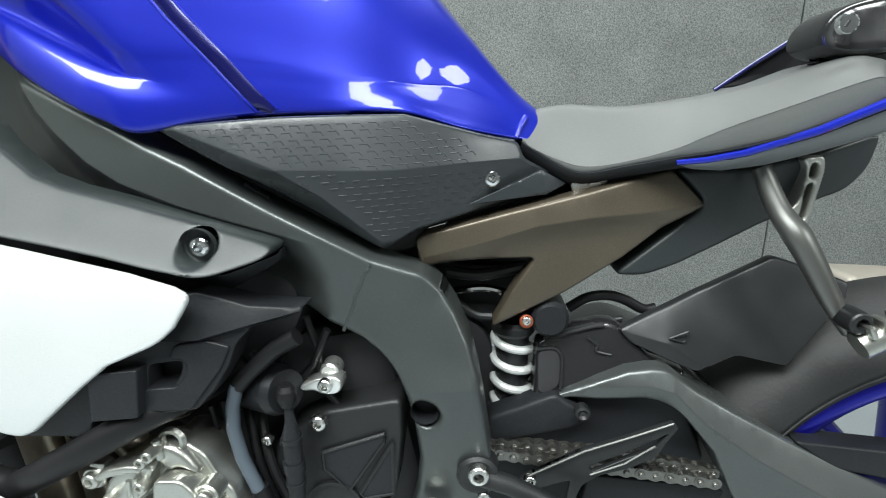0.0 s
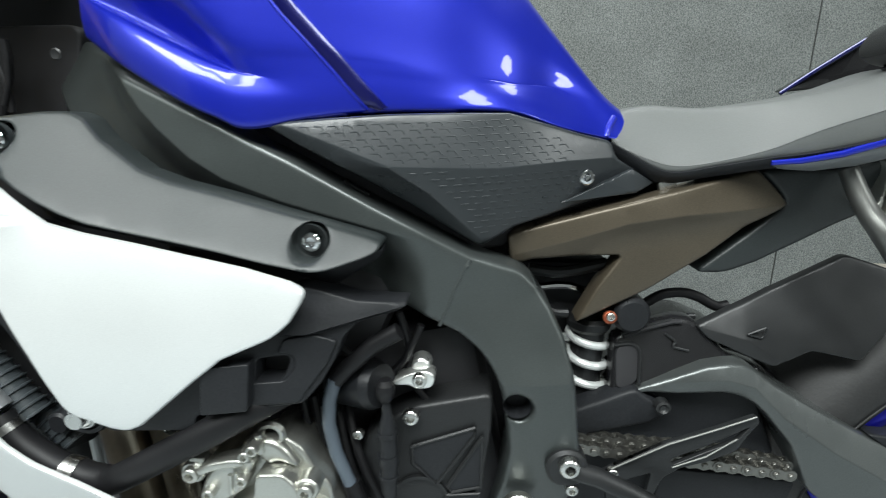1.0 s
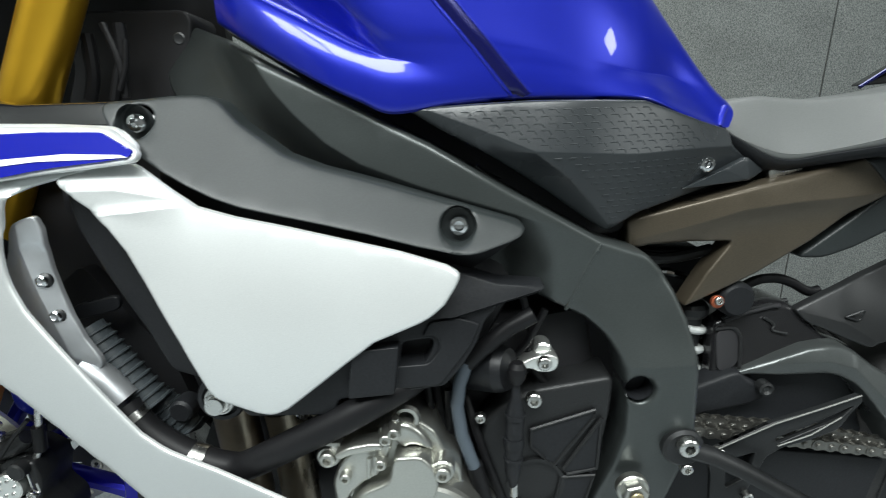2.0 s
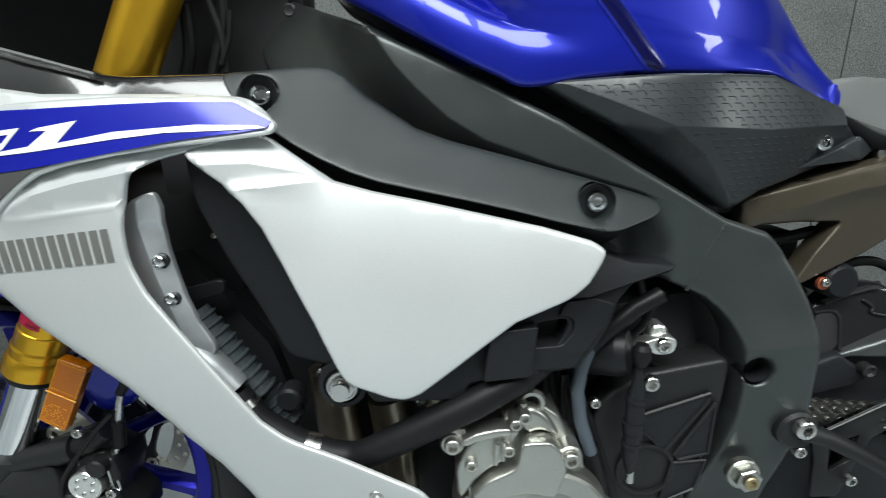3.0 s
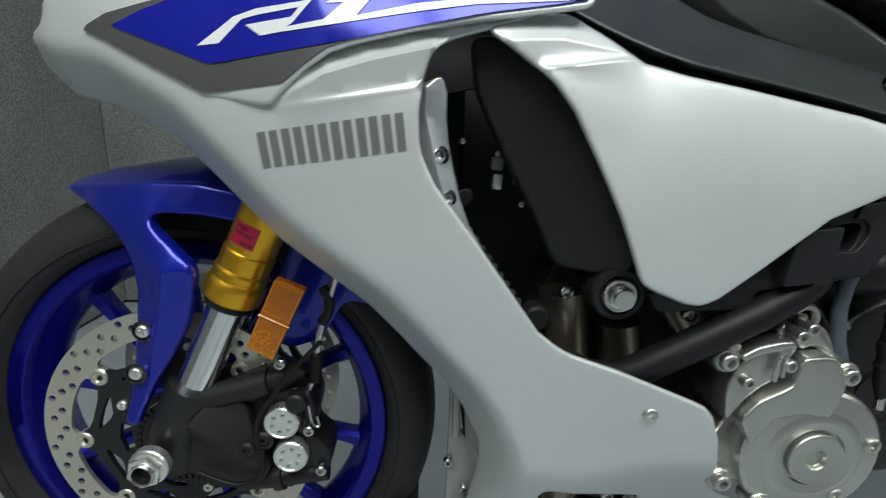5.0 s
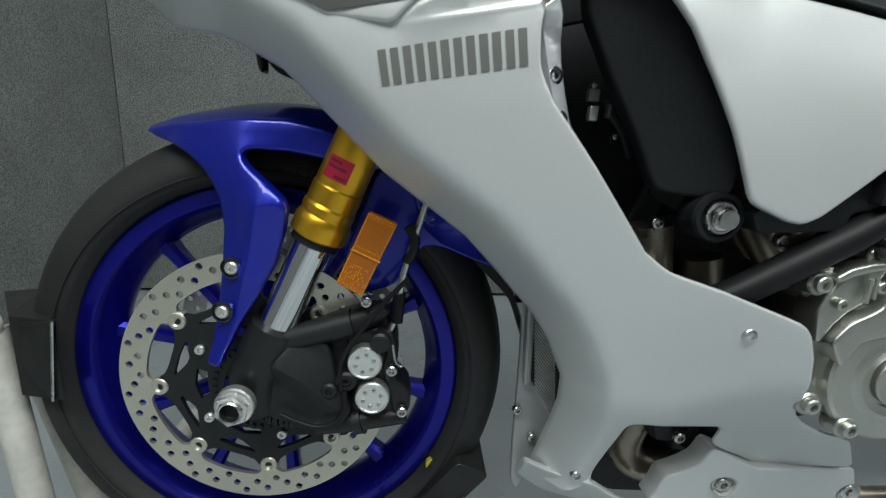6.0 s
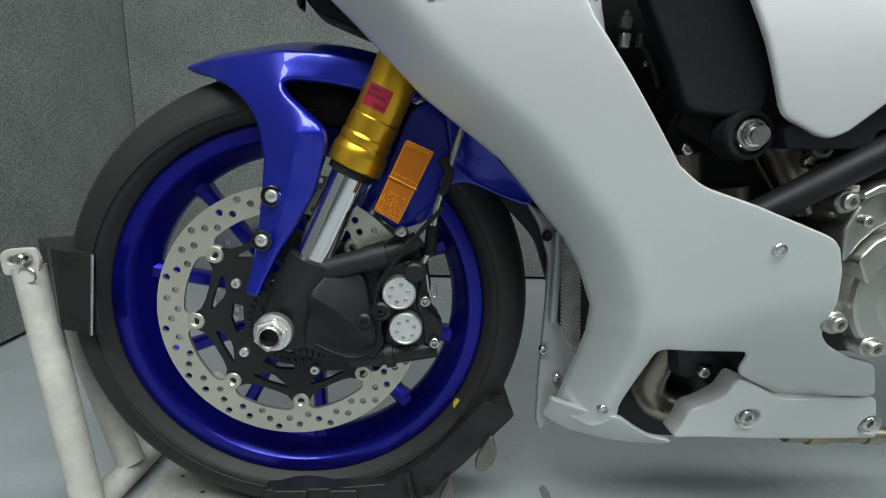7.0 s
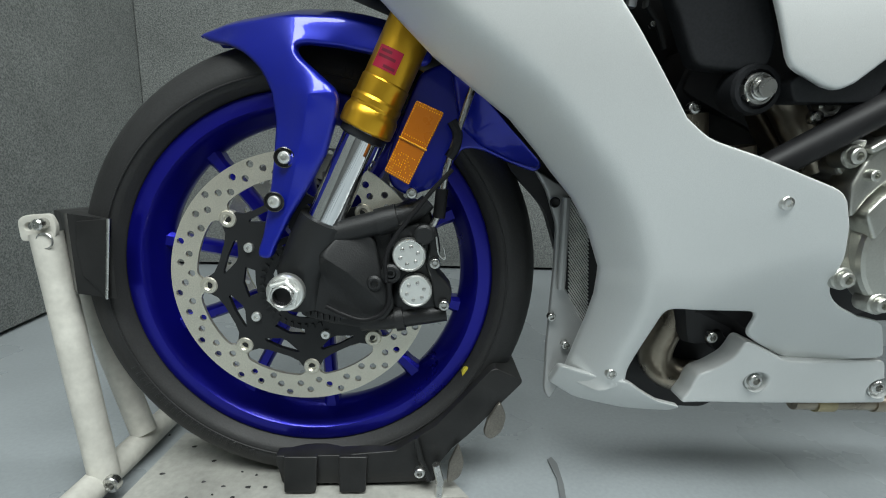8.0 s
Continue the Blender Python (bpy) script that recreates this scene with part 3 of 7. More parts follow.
brake_disc(1)
brake_disc(-1)
lathe("sensor_ring", [(0.041, 0.082), (0.041, 0.084), (0.056, 0.084), (0.056, 0.082)], HUB, SATIN, front_wheel, 48, closed=True)
for i in range(36):
    a = 2 * math.pi * i / 36
    block("tooth", (0.006, 0.0035, 0.002), HUB @ Matrix.Translation((0.052 * math.cos(a), 0.052 * math.sin(a), 0.0855)) @ pose(0, 0, 0, 0, 0, math.degrees(a)), SATIN, front_wheel, 0)

# raised strokes of the tyre's maker's lettering and thin grooves along the shoulder
for k in range(30):
    a = radians(208 + 2.05 * k) if k < 22 else radians(20 + 2.05 * k)
    block("sidewall_stroke", (0.012, 0.0035, 0.0012), HUB @ pose(0, 0, 0, 0, 0, math.degrees(a)) @ Matrix.Translation((0.262, 0, 0.0592)) @ pose(0, 0, 0, 0, 15, 0), RUBBER, front_wheel, 0.0004)
dot = (0.217, -0.052, 0.173)
lathe("paint_mark", [(0.0095, -0.008), (0.0092, -0.0005), (0.008, 0.0), (0, 0.0)], out_of(dot), YELLOW, front_wheel, 14, "yellow balance mark on the tyre")

# ---- fork ----
FA, FD = Vector((0.033, 0, 0.387)), Vector((0.222, 0, 0.484)).normalized()


def fork_at(d, y):
    p = FA + FD * d
    return Vector((p.x, y, p.z))


def along_fork(d, y):
    return Matrix.Translation(fork_at(d, y)) @ FD.to_track_quat("Z", "Y").to_matrix().to_4x4()


for y in (-0.097, 0.097):
    leg = lathe("fork_leg", [(0, 0.72), (0.0265, 0.72), (0.0265, 0.177), (0.0272, 0.1762), (0.0277, 0.175), (0.0277, 0.156), (0.0282, 0.155), (0.0291, 0.153), (0.0291, 0.147), (0.0285, 0.146), (0.0285, 0.143), (0.0296, 0.141), (0.0309, 0.137), (0.0312, 0.134), (0.0312, 0.1205), (0.0302, 0.119), (0.0288, 0.118), (0.0223, 0.1175), (0, 0.1175)], along_fork(0, y), GOLD, bike, 40, "gold anodised upside-down fork leg")
    lathe("fork_tube", [(0, 0.12), (0.0215, 0.12), (0.0215, -0.01), (0, -0.01)], along_fork(0, y), CHROME, leg, 32, "polished chrome inner fork tube")
    lathe("dust_seal", [(0.0, 0.117), (0.0265, 0.117), (0.0265, 0.110), (0.022, 0.108), (0, 0.108)], along_fork(0, y), BLACK, leg, 32)
    bm = bmesh.new()
    tube_mesh(bm, [fork_at(0.004, y), fork_at(-0.03, y), fork_at(-0.065, y), Vector((WX, y, WZ - 0.02))], [0.029, 0.030, 0.029, 0.024], 24)
    foot = part("fork_foot", bm, SATIN, leg, "black fork foot clamping the axle")
# axle nut
AX = (-0.002, -0.146, 0.315)
nut_ring = lathe("axle_nut", [(0.0, -0.012), (0.0212, -0.012), (0.0212, -0.003), (0.02, -0.001), (0.018, 0.0), (0.0, 0.0)], out_of(AX), ZINC, bike, 40, "bright silver front axle nut with an open bore")
hexnut((AX[0], AX[1] - 0.0075, AX[2]), 0.0182, 0.0085, ZINC, nut_ring, "axle_hex", 0.76)
lathe("axle_lip", [(0.0128, -0.006), (0.0128, 0.0025), (0.0118, 0.0035), (0.0102, 0.0025), (0.0095, -0.006)], out_of((AX[0], AX[1] - 0.009, AX[2])), STEEL, nut_ring, 32)
lathe("axle_bore", [(0.0098, 0.001), (0.0095, -0.0075), (0, -0.0075)], out_of((AX[0], AX[1] - 0.009, AX[2])), DEEP, nut_ring, 24)
# red sticker on the fork tube
out, fore = Vector((0, -1, 0)), Vector((0, -1, 0)).cross(FD)
bm = bmesh.new()
rows = []
for d in (0.185, 0.209):
    rows.append([bm.verts.new(fork_at(d, -0.097) + 0.0270 * (out * math.cos(a) + fore * math.sin(a))) for a in [radians(-17 + 7.6 * i) for i in range(9)]])
for i in range(8):
    bm.faces.new((rows[0][i], rows[0][i + 1], rows[1][i + 1], rows[1][i]))
sticker = part("fork_sticker", bm, REDTAG, bike, "small red warning sticker")
for d, a0, a1 in ((0.204, 8, 36), (0.198, -6, 38), (0.189, -12, 16)):
    bm = bmesh.new()
    rows = [[bm.verts.new(fork_at(h, -0.097) + 0.0273 * (out * math.cos(a) + fore * math.sin(a))) for a in [radians(a0 + (a1 - a0) * i / 4) for i in range(5)]] for h in (d - 0.0016, d + 0.0016)]
    for i in range(4):
        bm.faces.new((rows[0][i], rows[0][i + 1], rows[1][i + 1], rows[1][i]))
    part("print_bar", bm, material("dark_red_print", (0.16, 0.004, 0.02), 0.5), sticker)

# caliper, its bracket and pistons
caliper = panel("brake_caliper", [(0.112, -0.105, 0.39), (0.145, -0.105, 0.393), (0.168, -0.105, 0.381), (0.171, -0.105, 0.361), (0.163, -0.105, 0.333), (0.184, -0.105, 0.312), (0.184, -0.105, 0.285), (0.16, -0.105, 0.279), (0.119, -0.105, 0.275), (0.112, -0.105, 0.297), (0.119, -0.105, 0.325), (0.112, -0.105, 0.353)], SATIN, bike, thick=0.05, roll=0.008, corner=0.008, h=0.01, label="black four-piston radial brake caliper")[0]
for c in ((0.135, -0.119, 0.355), (0.143, -0.119, 0.312)):
    cap = lathe("piston_cap", [(0.0195, -0.012), (0.0195, 0.001), (0.0182, 0.0028), (0.017, 0.0025), (0.0162, 0.0015), (0, 0.0015)], out_of(c), ZINC, caliper, 32, "bright alloy piston cap with drilled dimples")
    for k in range(6):
        a = 2 * math.pi * k / 6 + 0.3
        lathe("dimple", [(0.0024, 0.0), (0.0024, 0.0012), (0.0012, 0.002), (0, 0.002)], out_of((c[0] + 0.0105 * math.cos(a), c[1] - 0.0016, c[2] + 0.0105 * math.sin(a))), STEEL, caliper, 8)
panel("caliper_bridge", [(0.146, -0.112, 0.389), (0.166, -0.112, 0.387), (0.172, -0.112, 0.362), (0.167, -0.112, 0.335), (0.187, -0.112, 0.313), (0.185, -0.112, 0.29), (0.166, -0.112, 0.287), (0.161, -0.112, 0.321), (0.154, -0.112, 0.342), (0.158, -0.112, 0.366)], CAST, caliper, thick=0.03, roll=0.004, corner=0.006, h=0.01)
tube("pad_spring", [(0.166, -0.121, 0.378), (0.169, -0.121, 0.356), (0.178, -0.121, 0.35), (0.175, -0.121, 0.365)], 0.0012, STEEL, caliper, 0.006, 6)
lathe("bleed_collar", [(0.0115, -0.01), (0.0115, 0.002), (0.009, 0.004), (0.0065, 0.004), (0.006, 0.0), (0, 0.0)], out_of((0.114, -0.119, 0.333)), CAST, caliper, 20)
lathe("banjo_collar", [(0.0115, -0.01), (0.0115, 0.003), (0.009, 0.005), (0, 0.005)], out_of((0.152, -0.119, 0.38)), CAST, caliper, 20)
bracket = panel("caliper_bracket", [(0.025, -0.098, 0.37), (0.052, -0.098, 0.386), (0.091, -0.098, 0.4), (0.141, -0.098, 0.419), (0.159, -0.098, 0.406), (0.165, -0.098, 0.38), (0.118, -0.098, 0.372), (0.112, -0.098, 0.337), (0.122, -0.098, 0.284), (0.112, -0.098, 0.264), (0.077, -0.098, 0.256), (0.042, -0.098, 0.261), (0.002, -0.098, 0.271), (-0.004, -0.098, 0.314)], CAST, bike, thick=0.018, roll=0.004, corner=0.01, h=0.012, label="black cast caliper mount")[0]
BRACKET_FOLD = [(0.04, -0.12, 0.352), (0.065, -0.12, 0.335), (0.112, -0.12, 0.288)]
panel("bracket_web", [(0.031, -0.113, 0.353), (0.054, -0.113, 0.377), (0.08, -0.113, 0.382), (0.094, -0.113, 0.372), (0.101, -0.113, 0.341), (0.119, -0.113, 0.293), (0.106, -0.113, 0.272), (0.052, -0.113, 0.273), (0.018, -0.113, 0.284), (0.021, -0.113, 0.326)], CAST, bracket, thick=0.02, roll=0.003, corner=0.006, h=0.006, field=ridged(lambda q: np.full(len(q), -0.112), BRACKET_FOLD, (0.016, 0.014, 0.006), 0.035, 0.026), creases=[BRACKET_FOLD])
tube("bracket_lug", [(0.044, -0.104, 0.375), (0.079, -0.104, 0.385), (0.118, -0.104, 0.396)], 0.0145, CAST, bracket, 0.02, 16)
tube("lug_collar", [(0.097, -0.104, 0.39), (0.121, -0.104, 0.397)], 0.0165, CAST, bracket, 0.02, 16)
tube("lug_end", [(0.118, -0.1, 0.396), (0.146, -0.1, 0.406), (0.156, -0.1, 0.416)], [0.014, 0.010], CAST, bracket, 0.02, 14)
tube("lower_arm", [(0.077, -0.1, 0.269), (0.112, -0.1, 0.27), (0.181, -0.1, 0.28)], [0.0145, 0.011], CAST, bracket, 0.02, 16)
tube("arm_collar", [(0.119, -0.1, 0.271), (0.129, -0.1, 0.273)], 0.0165, CAST, bracket, 0.02, 16)
for p in [(0.095, -0.121, 0.321)]:
    lathe("bracket_boss", [(0.0085, -0.02), (0.0095, 0.0), (0.007, 0.002), (0.0045, 0.002), (0.004, -0.001), (0, -0.001)], out_of(p), CAST, bracket, 20)
for p in [(0.024, -0.108, 0.278), (0.031, -0.108, 0.276), (0.038, -0.108, 0.275), (0.044, -0.108, 0.274), (0.051, -0.108, 0.274), (0.016, -0.108, 0.281)]:
    block("pulse_tooth", (0.004, 0.008, 0.009), Matrix.Translation(p), CAST, bracket, 0.001)
for p in ([(0.114, -0.121, 0.334), (0.137, -0.121, 0.427), (0.165, -0.121, 0.346), (0.152, -0.121, 0.381), (0.177, -0.121, 0.295)]):
    bolt(p, 0.0065, SATIN if p[0] < 0.13 else STEEL, caliper)
tube("hub_cable", [(0.039, -0.122, 0.293), (0.054, -0.122, 0.285), (0.08, -0.122, 0.275), (0.101, -0.122, 0.281), (0.113, -0.122, 0.296), (0.112, -0.122, 0.323)], 0.003, HOSE, bike, 0.02)
tube("brake_line", [(0.208, -0.1, 0.56), (0.191, -0.1, 0.505), (0.176, -0.1, 0.454), (0.168, -0.1, 0.401), (0.158, -0.1, 0.38)], 0.0042, STEEL, bike, 0.03, label="braided steel brake line")
tube("brake_hose", [(0.182, -0.122, 0.455), (0.16, -0.122, 0.431), (0.132, -0.122, 0.395), (0.113, -0.122, 0.369), (0.107, -0.122, 0.349), (0.109, -0.122, 0.323)], 0.0026, HOSE, bike, 0.03)
tube("hose_sleeve", [(0.172, -0.1, 0.431), (0.169, -0.1, 0.397)], 0.0075, HOSE, bike, 0.03)
reflector = panel("reflector", [(0.141, -0.133, 0.527), (0.171, -0.133, 0.515), (0.134, -0.133, 0.437), (0.107, -0.133, 0.452)], AMBER, bike, thick=0.012, roll=0.0015, corner=0.003, h=0.008, label="rectangular amber side reflector")[0]
REF = [Vector(p) for p in [(0.141, -0.133, 0.527), (0.171, -0.133, 0.515), (0.134, -0.133, 0.437), (0.107, -0.133, 0.452)]]
bm = bmesh.new()
for i in range(30):
    for j in range(12):
        edge = i in (0, 1, 28, 29) or j in (0, 11)
        if not (edge or i in (13, 15) or (i > 19 and random.random() < 0.55)):
            continue
        u, v = (j + 0.5) / 12, (i + 0.5) / 30
        c = REF[0].lerp(REF[1], u).lerp(REF[3].lerp(REF[2], u), v)
        ring6 = [bm.verts.new(c + Vector((0.0008 * math.cos(a), 0, 0.0011 * math.sin(a)))) for a in [math.pi / 2 * k for k in range(4)]]
        top = bm.verts.new(c - Vector((0, 0.0007, 0)))
        for k in range(4):
            bm.faces.new((ring6[k], ring6[(k + 1) % 4], top))
bmesh.ops.recalc_face_normals(bm, faces=bm.faces[:])
tagged(part("prism_field", bm, PRISM, reflector, "", 10), kind="stuff")
tube("reflector_rib", [(0.123, -0.134, 0.489), (0.153, -0.134, 0.475)], 0.0009, PRISM, reflector, 0.01, 6)

# ---- front fender ----
LEG = [(-0.121, -0.035, 0.603), (-0.081, -0.062, 0.609), (-0.04, -0.082, 0.612), (0.006, -0.093, 0.617), (0.055, -0.094, 0.617), (0.11, -0.094, 0.606), (0.16, -0.094, 0.586), (0.154, -0.1, 0.566), (0.117, -0.1, 0.57), (0.086, -0.1, 0.578), (0.055, -0.1, 0.583), (0.022, -0.102, 0.585), (0.009, -0.106, 0.583), (0.012, -0.112, 0.572), (0.034, -0.119, 0.554), (0.059, -0.124, 0.533), (0.053, -0.123, 0.503), (0.041, -0.121, 0.467), (0.022, -0.12, 0.432), (-0, -0.12, 0.397), (-0.019, -0.12, 0.361), (-0.024, -0.12, 0.346), (-0.043, -0.113, 0.348), (-0.035, -0.11, 0.372), (-0.026, -0.107, 0.417), (-0.02, -0.104, 0.462), (-0.017, -0.1, 0.502), (-0.021, -0.098, 0.532), (-0.031, -0.095, 0.556), (-0.052, -0.086, 0.576), (-0.078, -0.07, 0.587), (-0.112, -0.042, 0.595)]


def fender_crown(edge):
    """The top of the fender: from the near edge over the tyre to the far edge, and on to the rear."""
    line = [Vector(p) for p in edge]
    last = line[-1]
    a0, r0 = math.atan2(last.z - WZ, last.x - WX), math.hypot(last.x - WX, last.z - WZ)
    for k in range(1, 8):
        a = a0 + (radians(44) - a0) * k / 7
        line.append(Vector((WX + (r0 + 0.002 * k) * math.cos(a), last.y, WZ + (r0 + 0.002 * k) * math.sin(a))))
    fine = []
    for i in range(len(line) - 1):
        q = [line[max(i - 1, 0)], line[i], line[i + 1], line[min(i + 2, len(line) - 1)]]
        fine += [catmull(*q, t / 4) for t in range(4)]
    bm = bmesh.new()
    rows = []
    for p in fine + [line[-1]]:
        out_dir = Vector((p.x - WX, 0, p.z - WZ)).normalized()
        half = max(abs(p.y) - 0.002, 0.004)
        rows.append([bm.verts.new(Vector((p.x, half * u, p.z)) + out_dir * (0.24 * half * (1 - abs(u) ** 2.4) - 0.003)) for u in [-1 + k / 7 for k in range(15)]])
    for a, b in zip(rows, rows[1:]):
        for k in range(14):
            bm.faces.new((a[k], b[k], b[k + 1], a[k + 1]))
    bmesh.ops.recalc_face_normals(bm, faces=bm.faces[:])
    bmesh.ops.solidify(bm, geom=bm.faces[:], thickness=0.003)
    return part("front_fender", bm, BLUE, bike, "glossy blue front fender", 50)


fen = fender_crown(LEG[:7])
LEGFOLD = [(0.052, -0.12, 0.532), (0.027, -0.12, 0.53), (0.018, -0.12, 0.487), (0.007, -0.12, 0.444), (-0.01, -0.12, 0.387)]
leg_y = ridged(depth_field(LEG + [(-0.039, -0.088, 0.594), (0.007, -0.099, 0.599), (0.055, -0.099, 0.599), (0.11, -0.099, 0.588), (-0.005, -0.104, 0.573), (0.002, -0.112, 0.54), (0.021, -0.121, 0.511), (0.004, -0.118, 0.456), (-0.081, -0.058, 0.598)]), LEGFOLD, (0.002, 0.006, 0.006, 0.005, 0.001), 0.02, 0.02)
panel("fender_leg", LEG, BLUE, fen, thick=0.014, roll=0.005, corner=0.012, h=0.008, field=leg_y, creases=[LEGFOLD], label="glossy blue side strut of the fender")
for p in [(-0.003, -0.119, 0.463), (-0.016, -0.119, 0.414)]:
    lathe("screw_cup", [(0.0115, 0.0025), (0.0105, 0.003), (0.0095, 0.0), (0, 0.0)], out_of(p), GLOSS, fen, 24)
    bolt((p[0], p[1] - 0.003, p[2]), 0.0072, ZINC, fen)
panel("fender_brace", [(0.144, -0.062, 0.564), (0.181, -0.062, 0.58), (0.216, -0.062, 0.552), (0.256, -0.062, 0.504), (0.299, -0.062, 0.46), (0.289, -0.062, 0.45), (0.255, -0.062, 0.462), (0.219, -0.062, 0.477), (0.197, -0.062, 0.478), (0.182, -0.062, 0.452), (0.166, -0.062, 0.429), (0.131, -0.062, 0.417), (0.109, -0.062, 0.43), (0.104, -0.062, 0.462), (0.127, -0.062, 0.524)], BLUE, fen, thick=0.02, roll=0.003, corner=0.01, h=0.012)
panel("brace_fold", [(0.18, -0.084, 0.563), (0.213, -0.09, 0.543), (0.251, -0.092, 0.502), (0.29, -0.09, 0.463), (0.287, -0.07, 0.455), (0.254, -0.066, 0.465), (0.218, -0.066, 0.481), (0.193, -0.066, 0.503)], BLUE, fen, thick=0.01, roll=0.003, corner=0.008, h=0.012)
tube("cable_guide", [(0.181, -0.1, 0.508), (0.189, -0.1, 0.495), (0.186, -0.1, 0.478), (0.179, -0.1, 0.467)], 0.006, BLACK, bike, 0.01, 8)


# ---- silver fairing ----
FAIR = (
    [(-0.047, -0.106, 0.699), (-0.078, -0.1, 0.724), (-0.09, -0.09, 0.745), (-0.09, -0.09, 0.759), (-0.072, -0.1, 0.772), (0.04, -0.15, 0.812), (0.12, -0.165, 0.806), (0.205, -0.183, 0.797), (0.32, -0.18, 0.799), (0.384, -0.185, 0.798), (0.412, -0.197, 0.778), (0.352, -0.2, 0.756), (0.306, -0.203, 0.743), (0.294, -0.206, 0.733), (0.288, -0.211, 0.714), (0.285, -0.217, 0.689), (0.286, -0.223, 0.66), (0.299, -0.226, 0.634), (0.335, -0.23, 0.587), (0.389, -0.228, 0.512), (0.412, -0.227, 0.494), (0.461, -0.229, 0.479), (0.536, -0.235, 0.451), (0.544, -0.234, 0.441)]
    + [(0.555, -0.231, 0.417), (0.565, -0.221, 0.382), (0.568, -0.21, 0.362), (0.574, -0.2, 0.344), (0.593, -0.192, 0.326), (0.622, -0.19, 0.313), (0.648, -0.196, 0.308), (0.689, -0.166, 0.253), (0.606, -0.126, 0.232), (0.55, -0.143, 0.261), (0.525, -0.155, 0.277), (0.522, -0.176, 0.311), (0.426, -0.182, 0.312), (0.419, -0.174, 0.306), (0.417, -0.163, 0.287), (0.407, -0.125, 0.213), (0.412, -0.12, 0.188), (0.376, -0.095, 0.177), (0.344, -0.067, 0.177)]
    + [(0.35, -0.076, 0.22), (0.356, -0.099, 0.276), (0.357, -0.114, 0.311), (0.353, -0.129, 0.349), (0.332, -0.137, 0.397), (0.311, -0.143, 0.429), (0.286, -0.147, 0.456), (0.269, -0.149, 0.476), (0.237, -0.152, 0.51), (0.157, -0.153, 0.569), (0.123, -0.149, 0.602), (0.091, -0.142, 0.634), (0.062, -0.132, 0.661), (0.008, -0.12, 0.69)]
)
FAIR_IN = [(-0.005, -0.128, 0.723), (0.073, -0.165, 0.708), (0.138, -0.192, 0.686), (0.113, -0.18, 0.658), (0.169, -0.205, 0.678), (0.225, -0.224, 0.645), (0.268, -0.227, 0.594), (0.202, -0.207, 0.597), (0.239, -0.214, 0.551), (0.231, -0.215, 0.581), (0.316, -0.225, 0.507), (0.297, -0.215, 0.481), (0.343, -0.227, 0.528), (0.423, -0.218, 0.394), (0.37, -0.219, 0.418), (0.261, -0.197, 0.519), (0.299, -0.212, 0.514), (0.32, -0.2, 0.452), (0.301, -0.188, 0.462), (0.346, -0.215, 0.464), (0.399, -0.21, 0.411), (0.363, -0.192, 0.395), (0.352, -0.178, 0.392), (0.375, -0.145, 0.293), (0.399, -0.17, 0.329), (0.477, -0.192, 0.349), (0.565, -0.168, 0.304), (0.387, -0.124, 0.203)]
FRONT = FAIR[-15:] + FAIR[:5]
NOSE = [(0.008, -0.163, 0.748), (0.03, -0.166, 0.76), (0.061, -0.174, 0.724), (0.113, -0.187, 0.7), (0.119, -0.189, 0.75), (0.167, -0.203, 0.69), (0.212, -0.199, 0.736)]
CREST = [(-0.09, -0.1, 0.762), (-0.006, -0.155, 0.777), (0.051, -0.155, 0.789), (0.136, -0.155, 0.798), (0.25, -0.155, 0.801)]
FAIR_DEPTH = [(p[0], y, p[2]) for p, y in zip(FAIR, (-0.085, -0.07, -0.085, -0.11, -0.13, -0.155, -0.168, -0.178, -0.19, -0.195, -0.196, -0.196, -0.198, -0.205, -0.212, -0.218, -0.222, -0.225, -0.229, -0.228, -0.226, -0.224, -0.22, -0.217, -0.226, -0.222, -0.217, -0.212, -0.206, -0.2, -0.197, -0.16, -0.15, -0.146, -0.146, -0.157, -0.15, -0.147, -0.14, -0.116, -0.108, -0.1, -0.085, -0.09, -0.105, -0.115, -0.114, -0.128, -0.138, -0.146, -0.156, -0.164, -0.158, -0.148, -0.136, -0.121, -0.105))]
UNDER = [(0.303, -0.12, 0.187), (0.367, -0.12, 0.187), (0.412, -0.12, 0.187), (0.476, -0.12, 0.18), (0.571, -0.12, 0.227), (0.738, -0.12, 0.232), (0.837, -0.12, 0.232)]
fair_base = smooth_field(FAIR_DEPTH + 3 * NOSE + [p for p in FAIR_IN if p[1] < -0.212], 3, fold_field(fold_field(None, FRONT, 0.042, 0.045), UNDER, 0.17, 0.05))
VANE = [(0.168, -0.218, 0.69), (0.19, -0.214, 0.7045), (0.212, -0.21, 0.715), (0.25, -0.207, 0.726), (0.297, -0.205, 0.736)]
VANE_LOW = [(0.168, -0.218, 0.689), (0.232, -0.216, 0.699), (0.285, -0.213, 0.708)]
fair_y = stepped(ridged(ridged(fair_base, VANE, (0.0, 0.006, 0.009, 0.010, 0.011), 0.010, 0.026), VANE_LOW, (0.0, 0.003, 0.0045), 0.0044, 0.05), CREST, 0.0, 0.0, 0.8)


def blade_y(q):
    """The blade lies flush at the nose and stands proud of the fairing towards the rear."""
    return fair_base(q) - 0.0095 * ((np.asarray(q, float)[:, 0] - 0.13) / 0.08).clip(0, 1)


